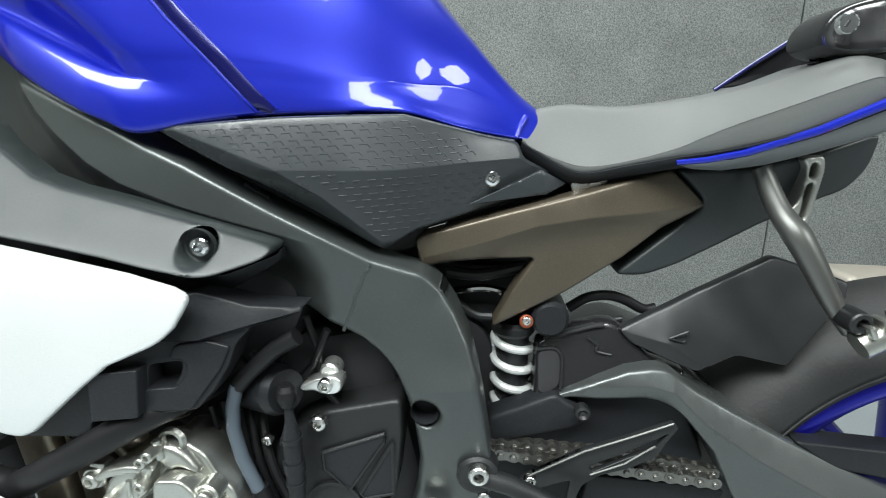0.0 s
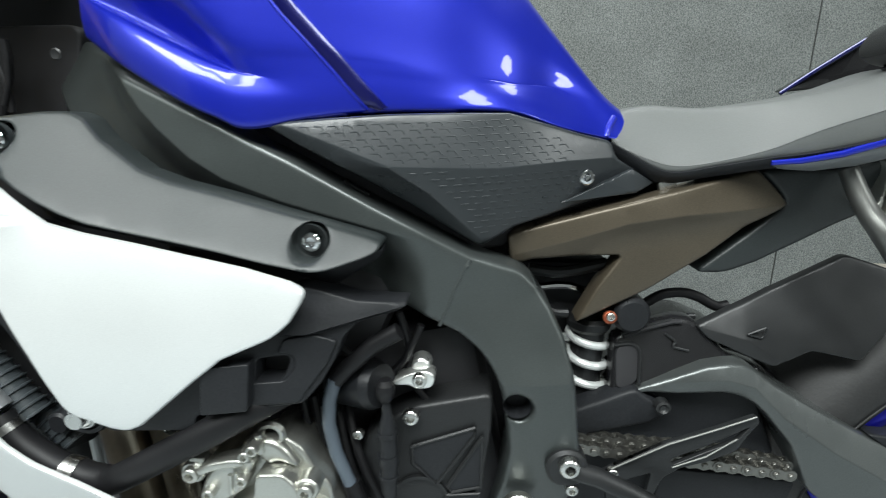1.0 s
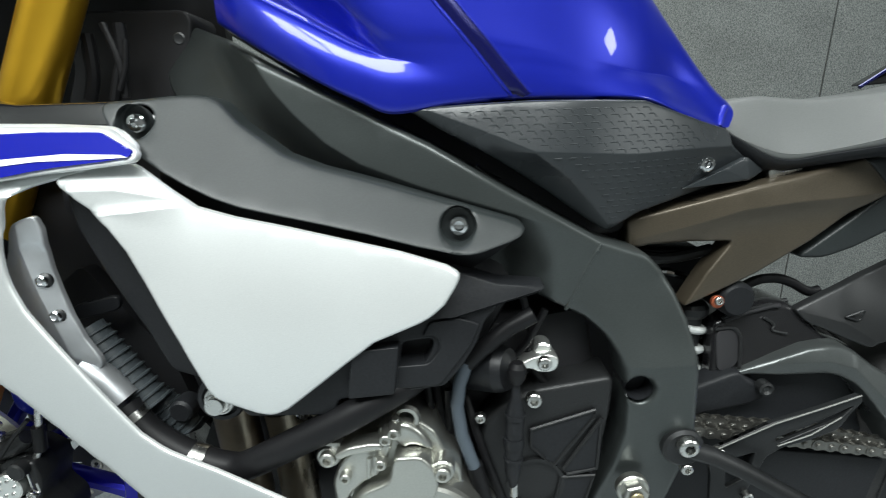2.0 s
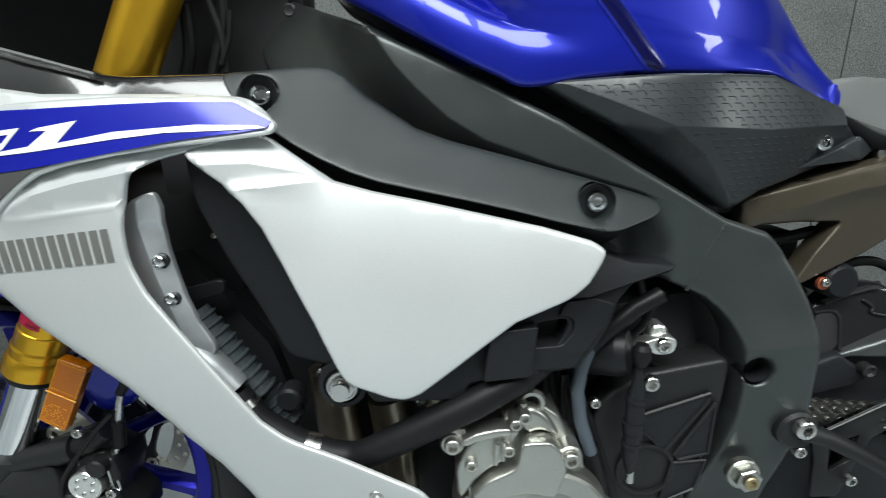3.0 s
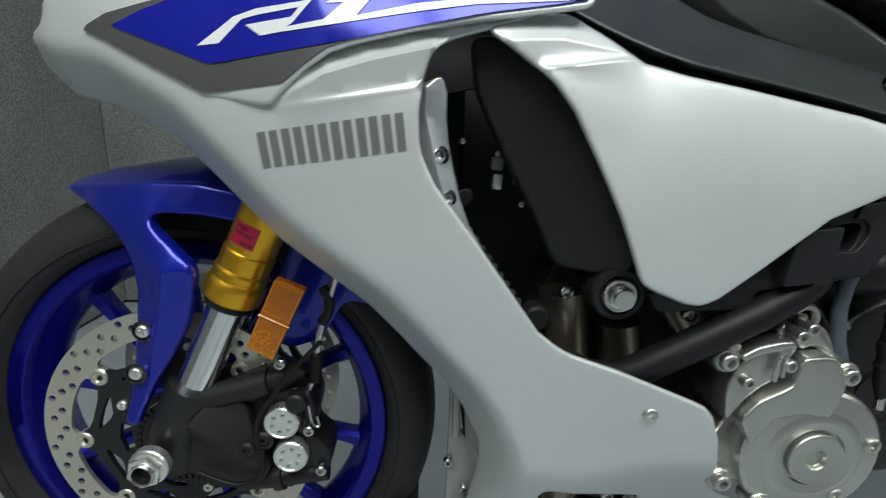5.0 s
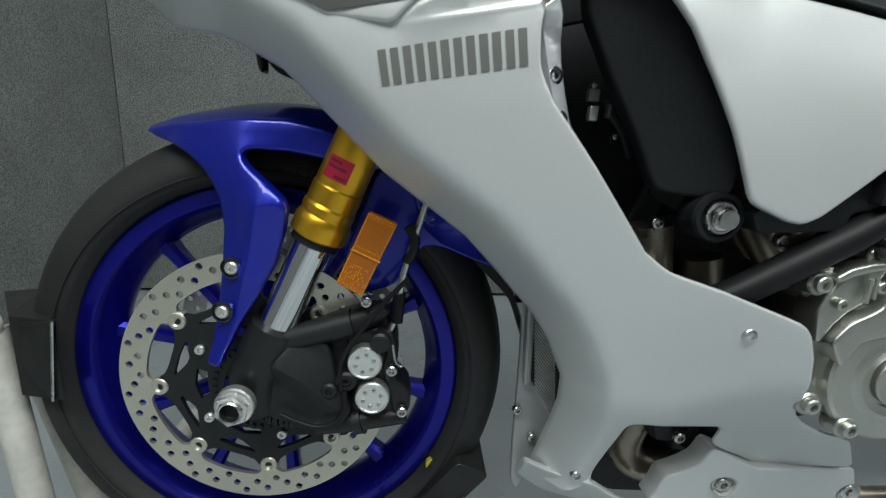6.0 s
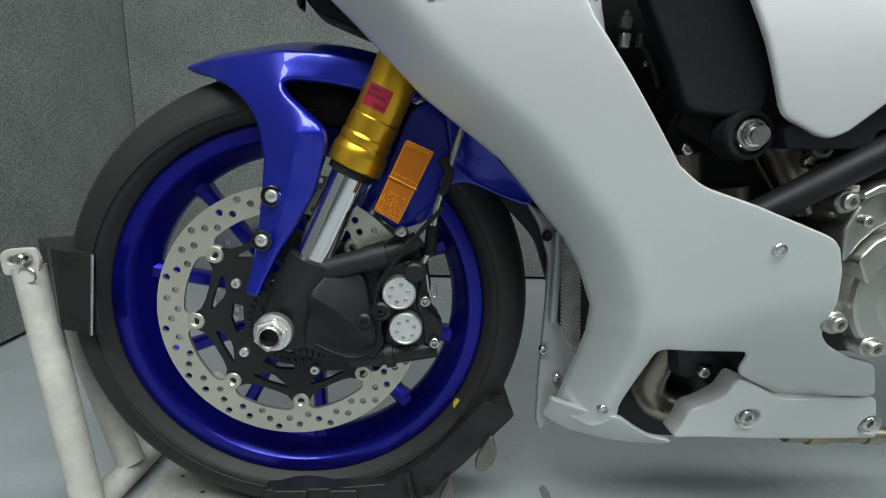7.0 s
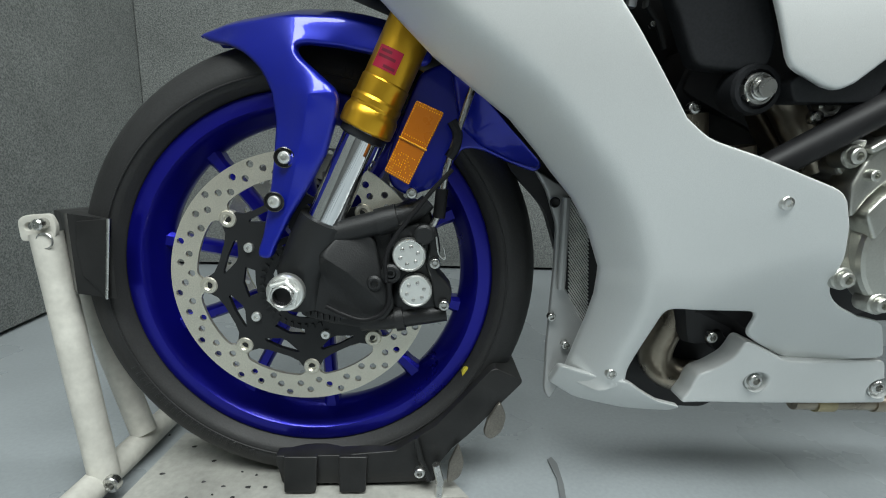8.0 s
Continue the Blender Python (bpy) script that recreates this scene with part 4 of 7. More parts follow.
fairing = panel("side_fairing", FAIR, SILVER, bike, thick=0.005, roll=0.003, corner=0.012, h=0.0085, field=fair_y, creases=[VANE, VANE_LOW, CREST], soft=0.0022, label="matt silver side fairing with grey lettering")[0]
BLADE = [(0.415, -0.2, 0.774), (0.412, -0.2, 0.768), (0.385, -0.2, 0.764), (0.326, -0.2, 0.7555), (0.283, -0.2, 0.7485), (0.251, -0.2, 0.7415), (0.233, -0.2, 0.737), (0.216, -0.2, 0.731), (0.198, -0.2, 0.719), (0.179, -0.2, 0.702), (0.168, -0.2, 0.691), (0.113, -0.2, 0.698), (0.061, -0.2, 0.7215), (0.026, -0.2, 0.7385), (0.005, -0.2, 0.7475), (0.009, -0.2, 0.754), (0.03, -0.2, 0.763), (0.07, -0.2, 0.772), (0.119, -0.2, 0.781), (0.174, -0.2, 0.787), (0.231, -0.2, 0.792), (0.282, -0.2, 0.796), (0.323, -0.2, 0.796), (0.358, -0.2, 0.798), (0.384, -0.2, 0.796), (0.412, -0.2, 0.779)]
blade = panel("fairing_blade", BLADE, SILVER, bike, thick=0.008, roll=0.003, corner=0.008, h=0.012, field=blade_y, lift=0.0015, label="silver upper blade of the fairing")[0]
panel("grey_decal", [(0.008, -0.2, 0.748), (0.011, -0.2, 0.752), (0.03, -0.2, 0.761), (0.07, -0.2, 0.77), (0.119, -0.2, 0.7795), (0.086, -0.2, 0.771), (0.063, -0.2, 0.763), (0.0345, -0.2, 0.7515), (0.119, -0.2, 0.7215), (0.212, -0.2, 0.7365), (0.233, -0.2, 0.7405), (0.216, -0.2, 0.735), (0.199, -0.2, 0.7235), (0.18, -0.2, 0.7085), (0.113, -0.2, 0.7), (0.061, -0.2, 0.724), (0.026, -0.2, 0.741)], BAND, blade, thick=0.0025, roll=0.0, corner=0.002, h=0.012, field=blade_y, lift=0.0028)
panel("blue_decal", [(0.035, -0.2, 0.751), (0.063, -0.2, 0.763), (0.086, -0.2, 0.77), (0.119, -0.2, 0.7785), (0.16, -0.2, 0.781), (0.213, -0.2, 0.784), (0.28, -0.2, 0.789), (0.326, -0.2, 0.792), (0.38, -0.2, 0.793), (0.412, -0.2, 0.778), (0.409, -0.2, 0.773), (0.386, -0.2, 0.769), (0.343, -0.2, 0.763), (0.326, -0.2, 0.76), (0.283, -0.2, 0.751), (0.24, -0.2, 0.742), (0.212, -0.2, 0.7365), (0.119, -0.2, 0.722)], DECALBLUE, blade, thick=0.0025, roll=0.0, corner=0.003, h=0.012, field=blade_y, lift=0.0036, label="glossy blue decal")
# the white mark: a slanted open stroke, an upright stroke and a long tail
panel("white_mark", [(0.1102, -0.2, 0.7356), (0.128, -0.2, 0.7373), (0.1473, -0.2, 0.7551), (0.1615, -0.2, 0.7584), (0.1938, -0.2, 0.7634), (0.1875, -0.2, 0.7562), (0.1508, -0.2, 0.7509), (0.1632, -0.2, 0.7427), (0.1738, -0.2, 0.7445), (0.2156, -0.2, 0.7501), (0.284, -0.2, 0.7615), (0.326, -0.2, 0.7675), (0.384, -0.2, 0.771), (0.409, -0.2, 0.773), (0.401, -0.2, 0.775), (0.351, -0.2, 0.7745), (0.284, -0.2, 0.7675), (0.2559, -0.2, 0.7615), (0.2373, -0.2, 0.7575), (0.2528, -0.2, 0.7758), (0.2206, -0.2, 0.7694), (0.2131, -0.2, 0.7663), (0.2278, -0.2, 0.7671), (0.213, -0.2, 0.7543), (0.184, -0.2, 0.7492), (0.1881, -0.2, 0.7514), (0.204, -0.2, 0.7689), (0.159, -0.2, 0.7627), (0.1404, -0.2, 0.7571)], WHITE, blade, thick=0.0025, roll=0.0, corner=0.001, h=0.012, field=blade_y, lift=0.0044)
# a row of upright grey strokes, the size and slant of the lettering
for k in range(12):
    u0 = (k // 2) / 6 + (0.012 if k % 2 == 0 else 0.094)
    top, foot = [(0.154 + 0.121 * u, 0.6705 + 0.019 * u) for u in (u0, u0 + 0.055)], [(0.158 + 0.120 * u, 0.643 + 0.0185 * u) for u in (u0, u0 + 0.055)]
    panel("lettering_stroke", [(x, -0.22, z) for x, z in top + foot[::-1]], LETTER, fairing, thick=0.002, roll=0.0, corner=0.0005, h=0.005, field=fair_y, lift=0.0009)
for p in ((0.494, -0.226, 0.437), (0.389, -0.124, 0.207)):
    bolt((p[0], float(fair_y([(p[0], p[2])])[0]) - 0.0005, p[2]), 0.0072, STEEL, fairing)
panel("fairing_lip", [(0.334, -0.078, 0.2), (0.348, -0.088, 0.199), (0.38, -0.106, 0.197), (0.413, -0.119, 0.196), (0.43, -0.12, 0.184), (0.452, -0.12, 0.171), (0.483, -0.12, 0.163), (0.478, -0.1, 0.147), (0.421, -0.084, 0.142), (0.36, -0.066, 0.148), (0.328, -0.056, 0.165)], SILVER, bike, thick=0.01, roll=0.003, corner=0.006, h=0.01, label="lower front lip of the silver fairing")

# dark upper cowl and inner parts above the blade
panel("upper_cowl", [(0.095, -0.138, 0.85), (0.124, -0.139, 0.845), (0.168, -0.141, 0.832), (0.217, -0.142, 0.822), (0.236, -0.142, 0.817), (0.256, -0.142, 0.816), (0.37, -0.14, 0.822), (0.411, -0.141, 0.817), (0.412, -0.15, 0.799), (0.372, -0.153, 0.797), (0.222, -0.158, 0.794), (0.15, -0.158, 0.795), (0.102, -0.158, 0.799), (-0.015, -0.155, 0.821), (-0.025, -0.13, 0.888)], GLOSS, bike, thick=0.02, roll=0.003, corner=0.02, h=0.016, label="dark grey upper cowl behind the blade")
# Black backdrop sheet added for the unlit space behind the fork.
panel("inner_cowl_shade", [(-0.149, 0.05, 0.936), (0.029, 0.05, 1), (0.385, 0.05, 1.008), (0.381, 0.05, 0.778), (0.134, 0.05, 0.773), (-0.005, 0.05, 0.797), (-0.177, 0.05, 0.82)], DEEP, bike, thick=0.02, roll=0.0, corner=0.02, h=0.04, label="black sheet for the dark interior behind the fork")
# Out-of-view roof with an assumed shape, added to block light from above.
loft("cowl_shade_roof", [[(x, -w, z - 0.05), (x, -w * 0.96, z - 0.01), (x, -w * 0.7, z + 0.012), (x, 0.0, z + 0.03)] for x, w, z in ((-0.16, 0.06, 0.93), (-0.06, 0.13, 0.99), (0.08, 0.165, 1.03), (0.22, 0.165, 1.05), (0.4, 0.14, 1.06))], GLOSS, bike, 4, 4, "unseen black roof added to shade the inside of the front cowl")
tube("cowl_seam", [(-0.007, -0.151, 0.87), (0.106, -0.151, 0.847), (0.175, -0.151, 0.831), (0.236, -0.151, 0.816)], 0.0018, GREYPL, bike, 0.03, 8)

# Black sheet added behind the gap to stand in for its shade.
panel("gap_shade", [(0.267, -0.12, 0.772), (0.385, -0.12, 0.785), (0.439, -0.12, 0.776), (0.528, -0.12, 0.73), (0.529, -0.12, 0.696), (0.439, -0.12, 0.706), (0.361, -0.12, 0.721), (0.272, -0.12, 0.702)], DEEP, bike, thick=0.02, roll=0.0, corner=0.01, h=0.03, label="black sheet for the shaded gap under the blade")

# ---- silver mid panel ----
MID_FIT = [(0.333, -0.206, 0.752), (0.352, -0.205, 0.759), (0.374, -0.202, 0.764), (0.396, -0.198, 0.768), (0.405, -0.197, 0.764), (0.427, -0.199, 0.75), (0.459, -0.203, 0.731), (0.492, -0.206, 0.723), (0.538, -0.209, 0.715), (0.584, -0.212, 0.706), (0.636, -0.214, 0.696), (0.678, -0.216, 0.685), (0.69, -0.216, 0.679), (0.691, -0.217, 0.672), (0.679, -0.22, 0.65), (0.663, -0.222, 0.636), (0.617, -0.226, 0.614), (0.59, -0.228, 0.592), (0.535, -0.23, 0.546), (0.521, -0.23, 0.54), (0.506, -0.23, 0.542), (0.472, -0.23, 0.556), (0.465, -0.23, 0.564), (0.444, -0.232, 0.613), (0.421, -0.23, 0.658), (0.404, -0.226, 0.693), (0.388, -0.222, 0.713), (0.375, -0.218, 0.724), (0.353, -0.211, 0.739)]
MID = [(0.334, -0.208, 0.752), (0.352, -0.204, 0.759), (0.373, -0.2, 0.764), (0.395, -0.196, 0.768), (0.405, -0.197, 0.764), (0.428, -0.202, 0.75), (0.459, -0.209, 0.731), (0.492, -0.211, 0.723), (0.538, -0.212, 0.715), (0.584, -0.213, 0.706), (0.636, -0.214, 0.696), (0.678, -0.215, 0.685), (0.69, -0.216, 0.679), (0.691, -0.217, 0.672), (0.678, -0.22, 0.65), (0.663, -0.222, 0.636), (0.616, -0.228, 0.615), (0.589, -0.231, 0.593), (0.535, -0.229, 0.546), (0.521, -0.228, 0.539), (0.506, -0.229, 0.542), (0.472, -0.231, 0.556), (0.465, -0.233, 0.566), (0.444, -0.236, 0.615), (0.422, -0.232, 0.658), (0.403, -0.225, 0.693), (0.387, -0.22, 0.713), (0.374, -0.217, 0.724), (0.353, -0.212, 0.739)]
mid_base = smooth_field(MID_FIT + [(0.46, -0.216, 0.73), (0.493, -0.229, 0.682), (0.538, -0.231, 0.655), (0.607, -0.226, 0.663), (0.467, -0.233, 0.635), (0.444, -0.226, 0.689), (0.518, -0.234, 0.597)], 2)
MIDUP, MIDLOW = [(0.343, -0.208, 0.742), (0.366, -0.209, 0.744), (0.393, -0.211, 0.745), (0.42, -0.214, 0.741), (0.454, -0.219, 0.735)], [(0.37, -0.214, 0.722), (0.403, -0.216, 0.726), (0.43, -0.218, 0.73), (0.46, -0.221, 0.733)]
mid_y = ridged(ridged(mid_base, MIDUP, (0.005, 0.007, 0.007, 0.005, 0.0), 0.016, 0.022), MIDLOW, (0.006, 0.0055, 0.004, 0.0), 0.005, 0.06)
mid = panel("silver_side_panel", MID, SILVER, bike, thick=0.006, roll=0.0035, corner=0.012, h=0.0075, field=mid_y, creases=[MIDUP, MIDLOW], soft=0.0012, label="matt silver trapezoid side panel")[0]

# ---- inner duct and radiator side ----
panel("duct_shroud", [(0.325, -0.186, 0.75), (0.345, -0.19, 0.752), (0.367, -0.198, 0.736), (0.4, -0.204, 0.719), (0.425, -0.208, 0.687), (0.449, -0.21, 0.64), (0.47, -0.21, 0.589), (0.469, -0.206, 0.56), (0.447, -0.198, 0.557), (0.407, -0.188, 0.561), (0.387, -0.188, 0.603), (0.357, -0.188, 0.656), (0.331, -0.186, 0.708)], BLACK, bike, thick=0.02, roll=0.004, corner=0.01, h=0.012, label="black plastic air duct")
BFOLD = [(0.29, -0.198, 0.744), (0.29, -0.198, 0.688), (0.3, -0.198, 0.644), (0.319, -0.198, 0.581)]
panel("radiator_bracket", [(0.277, -0.198, 0.701), (0.282, -0.198, 0.709), (0.292, -0.198, 0.714), (0.303, -0.198, 0.719), (0.307, -0.198, 0.705), (0.307, -0.198, 0.686), (0.309, -0.198, 0.667), (0.314, -0.198, 0.644), (0.32, -0.198, 0.621), (0.329, -0.198, 0.597), (0.344, -0.198, 0.573), (0.338, -0.198, 0.562), (0.3, -0.198, 0.58), (0.27, -0.198, 0.62), (0.262, -0.198, 0.66)], BRACKET, bike, thick=0.006, roll=0.002, corner=0.01, h=0.01, creases=[BFOLD], field=ridged(lambda q: np.full(len(q), -0.196), BFOLD, (0.007, 0.008, 0.008, 0.006), 0.012, 0.02), label="plain alloy radiator bracket")
for p in [(0.302, -0.2, 0.6565), (0.309, -0.2, 0.6215)]:
    lathe("bolt_washer", [(0.008, -0.006), (0.008, -0.001), (0.0065, 0.0005), (0, 0.0005)], out_of(p), SATIN, bike, 24)
    bolt((p[0], p[1] - 0.002, p[2]), 0.006, CHROME, bike, name="bracket_bolt")
panel("bracket_tongue", [(0.283, -0.15, 0.612), (0.335, -0.15, 0.626), (0.335, -0.15, 0.609), (0.283, -0.15, 0.595)], BLACK, bike, thick=0.006, roll=0.002, corner=0.01, h=0.014)
block("radiator_core", (0.03, 0.24, 0.2), Matrix.Translation((0.43, 0.02, 0.50)) @ pose(0, 0, 0, 0, 22, 0), DEEP, bike, 0.004, "black radiator core")
for q, w, h, mat in (((0.358, -0.14, 0.63), 0.009, 0.014, BRACKET), ((0.357, -0.14, 0.647), 0.011, 0.012, GREYPL), ((0.377, -0.13, 0.633), 0.004, 0.013, GREYPL)):
    block("wiring_clip", (w, 0.01, h), Matrix.Translation(q) @ pose(0, 0, 0, 0, 4, 0), mat, bike, 0.0015)
for q in [(0.358, -0.14, 0.656), (0.383, -0.14, 0.609), (0.324, -0.14, 0.667)]:
    bolt(q, 0.0032, STEEL, bike, name="clip_screw")
tube("wiring_loom", [(0.375, -0.125, 0.644), (0.383, -0.125, 0.627), (0.395, -0.125, 0.613), (0.405, -0.125, 0.588)], 0.0035, SATIN, bike, 0.02, 8)
RIBBED = material("slate_ribbed_hose", (0.042, 0.050, 0.055), 0.42, vary=0.1)
for a, b, r, n in (((0.307, -0.165, 0.593), (0.368, -0.165, 0.508), 0.019, 10), ((0.361, -0.15, 0.51), (0.396, -0.15, 0.469), 0.016, 6)):
    a, b = Vector(a), Vector(b)
    bm = bmesh.new()
    tube_mesh(bm, [a.lerp(b, (k + d) / n) for k in range(n) for d in (0.0, 0.62, 0.72, 0.9)], [r * f for k in range(n) for f in (0.93, 0.93, 1.06, 1.06)], 20)
    part("corrugated_hose", bm, RIBBED, bike, "grey corrugated air hose", 30)
# Black sheet added across the opening, so the gap looks shaded.
panel("radiator_gap_sheet", [(0.245, -0.12, 0.621), (0.277, -0.12, 0.648), (0.366, -0.12, 0.541), (0.395, -0.12, 0.452), (0.341, -0.12, 0.426), (0.301, -0.12, 0.482), (0.265, -0.12, 0.551)], DEEP, bike, thick=0.02, roll=0.0, corner=0.01, h=0.03, label="black sheet filling the dark gap beside the radiator")
tube("coolant_pipe", [(0.317, -0.19, 0.565), (0.335, -0.19, 0.549), (0.353, -0.19, 0.527)], 0.0165, BRACKET, bike, 0.02, label="short bright coolant pipe")
tube("lower_hose", [(0.354, -0.19, 0.521), (0.377, -0.192, 0.491), (0.412, -0.194, 0.471), (0.445, -0.195, 0.46), (0.47, -0.197, 0.458), (0.49, -0.203, 0.471), (0.584, -0.21, 0.528), (0.635, -0.2, 0.556), (0.664, -0.165, 0.562), (0.68, -0.12, 0.566)], 0.0148, HOSE, bike, 0.05, 16, "thick black coolant hose")
tube("hose_clamp", [(0.42, -0.195, 0.468), (0.434, -0.195, 0.464)], 0.0155, STEEL, bike, 0.02, 16)
tube("clamp_band", [(0.36, -0.191, 0.514), (0.365, -0.191, 0.507)], 0.0156, STEEL, bike, 0.02, 16)
tube("exhaust_header", [(0.433, -0.13, 0.521), (0.439, -0.13, 0.467), (0.452, -0.13, 0.366)], 0.024, PIPE, bike, 0.03, 16, "stained steel exhaust header")
tube("exhaust_header", [(0.494, -0.13, 0.488), (0.502, -0.13, 0.44), (0.511, -0.13, 0.351)], 0.022, PIPE, bike, 0.03, 16, "stained steel exhaust header")
MB, MH = (0.461, -0.205, 0.541), (0.4595, -0.212, 0.5415)
lathe("mount_boss", [(0.0238, -0.03), (0.0238, -0.004), (0.0221, 0.0), (0.018, 0.0), (0.0176, -0.004), (0.0, -0.004)], out_of(MB), BLACK, bike, 32)
mount = lathe("engine_mount_bolt", [(0.0148, -0.006), (0.0148, 0.002), (0.014, 0.0035), (0.0126, 0.0035), (0.012, 0.001), (0.0108, 0.001), (0.0108, 0.006), (0.0086, 0.007), (0.0086, 0.014), (0.0, 0.014)], out_of(MB), STEEL, bike, 36, "large zinc-plated engine mount bolt")
lathe("bolt_head", [(0.0093, -0.016), (0.0093, -0.001), (0.0087, 0.001), (0.0064, 0.0012), (0.0056, -0.0005), (0.0051, -0.006), (0.0, -0.006)], out_of(MH), STEEL, mount, 28)
panel("engine_casting", [(0.51, -0.13, 0.528), (0.532, -0.13, 0.539), (0.548, -0.13, 0.532), (0.57, -0.13, 0.502), (0.581, -0.13, 0.512), (0.617, -0.13, 0.525), (0.621, -0.13, 0.504), (0.561, -0.13, 0.481), (0.547, -0.13, 0.483), (0.522, -0.13, 0.513)], PIPE, bike, thick=0.03, roll=0.004, corner=0.006, h=0.012)
tube("coolant_elbow", [(0.512, -0.15, 0.545), (0.53, -0.15, 0.53), (0.559, -0.15, 0.488), (0.572, -0.15, 0.467)], 0.017, PIPE, bike, 0.02, 16, "dull metal coolant elbow")
lathe("small_plug", [(0.0115, -0.01), (0.0115, 0.0), (0.0095, 0.003), (0.006, 0.003), (0.0055, 0), (0, 0)], out_of((0.562, -0.17, 0.532)), ZINC, bike, 20)
for p in [(0.43, -0.155, 0.526), (0.535, -0.19, 0.518)]:
    bolt(p, 0.007, STEEL, bike, name="engine_screw")
lathe("plug", [(0.0125, -0.02), (0.0125, 0.0), (0.010, 0.003), (0, 0.003)], out_of((0.399, -0.17, 0.504)), BLACK, bike, 24)

# Black backing sheet added so the bay's depth looks shaded.
panel("engine_bay_shade", [(0.205, -0.03, 0.741), (0.444, -0.03, 0.747), (0.839, -0.03, 0.655), (0.952, -0.03, 0.572), (1.027, -0.03, 0.254), (0.367, -0.03, 0.243), (0.312, -0.03, 0.402), (0.216, -0.03, 0.497)], DEEP, bike, thick=0.02, roll=0.0, corner=0.02, h=0.05, label="black sheet standing in for the shaded depth of the engine bay")

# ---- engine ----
# Plain near-black blocks fill the bay and keep its depth dark.
block("engine_block", (0.42, 0.20, 0.30), Matrix.Translation((0.665, 0.0, 0.42)) @ pose(0, 0, 0, 0, -12, 0), DEEP, bike, 0.02, "black filler block in the engine's place")
block("cylinder_head", (0.26, 0.22, 0.24), Matrix.Translation((0.6, 0.0, 0.60)) @ pose(0, 0, 0, 0, 25, 0), DEEP, bike, 0.02, "black filler block in the cylinder head's place")
stator = panel("engine_cover", [(0.572, -0.2, 0.362), (0.568, -0.2, 0.378), (0.57, -0.2, 0.402), (0.584, -0.19, 0.41), (0.575, -0.19, 0.437), (0.578, -0.19, 0.458), (0.568, -0.19, 0.464), (0.563, -0.19, 0.472), (0.571, -0.19, 0.483), (0.587, -0.19, 0.489), (0.604, -0.19, 0.496), (0.629, -0.19, 0.503), (0.631, -0.19, 0.511), (0.651, -0.19, 0.516), (0.67, -0.19, 0.503), (0.681, -0.19, 0.481), (0.691, -0.19, 0.469), (0.698, -0.19, 0.46), (0.699, -0.19, 0.445), (0.717, -0.19, 0.415), (0.732, -0.19, 0.399), (0.742, -0.19, 0.387), (0.738, -0.19, 0.377), (0.726, -0.19, 0.364), (0.727, -0.19, 0.324), (0.713, -0.195, 0.318), (0.66, -0.2, 0.33), (0.618, -0.2, 0.343), (0.592, -0.2, 0.353)], ALLOY, bike, thick=0.05, roll=0.004, corner=0.006, h=0.01, label="cast alloy generator cover with bolts")[0]
EC = (0.66, -0.205, 0.387)
lathe("cover_dome", [(0.069, -0.02), (0.0685, -0.002), (0.067, 0.003), (0.064, 0.0055), (0.047, 0.0075), (0.044, 0.0088), (0.041, 0.0096), (0.038, 0.0098), (0.034, 0.0088), (0.0295, 0.0085), (0.029, 0.005), (0.0, 0.005)], out_of(EC), ALLOY, stator, 64, "round cast alloy cover dome")
lathe("cover_cap", [(0.0265, 0.004), (0.0265, 0.0118), (0.0258, 0.0128), (0.0245, 0.0132), (0.021, 0.0126), (0.0105, 0.0126), (0.0095, 0.0115), (0.0085, 0.008), (0, 0.008)], out_of(EC), ALLOY, stator, 40, "round plug with a hex socket")
panel("cover_land", [(0.583, -0.214, 0.426), (0.598, -0.214, 0.445), (0.617, -0.214, 0.455), (0.627, -0.214, 0.461), (0.63, -0.214, 0.483), (0.633, -0.214, 0.488), (0.658, -0.214, 0.49), (0.67, -0.214, 0.478), (0.676, -0.214, 0.458), (0.667, -0.214, 0.427), (0.64, -0.214, 0.432), (0.614, -0.214, 0.426), (0.598, -0.214, 0.399)], ALLOY, stator, thick=0.03, roll=0.003, corner=0.006, h=0.01)
panel("cover_step", [(0.568, -0.208, 0.453), (0.574, -0.208, 0.469), (0.581, -0.208, 0.482), (0.59, -0.208, 0.492), (0.61, -0.208, 0.499), (0.625, -0.208, 0.501), (0.629, -0.208, 0.496), (0.622, -0.208, 0.482), (0.621, -0.208, 0.474), (0.615, -0.208, 0.464), (0.6, -0.208, 0.454), (0.588, -0.208, 0.441), (0.577, -0.208, 0.422), (0.571, -0.208, 0.424)], ALLOY, stator, thick=0.03, roll=0.004, corner=0.006, h=0.01)
panel("cover_brow", [(0.572, -0.216, 0.49), (0.586, -0.216, 0.499), (0.606, -0.216, 0.504), (0.619, -0.216, 0.505), (0.622, -0.216, 0.498), (0.605, -0.216, 0.495), (0.588, -0.216, 0.49), (0.576, -0.216, 0.484)], ALLOY, stator, thick=0.02, roll=0.003, corner=0.004, h=0.008)
panel("cover_boss", [(0.612, -0.2, 0.501), (0.613, -0.2, 0.514), (0.627, -0.2, 0.516), (0.643, -0.2, 0.518), (0.658, -0.2, 0.507), (0.671, -0.2, 0.485), (0.648, -0.2, 0.493), (0.639, -0.2, 0.487), (0.625, -0.2, 0.501)], ALLOY, stator, thick=0.03, roll=0.006, corner=0.008, h=0.01)
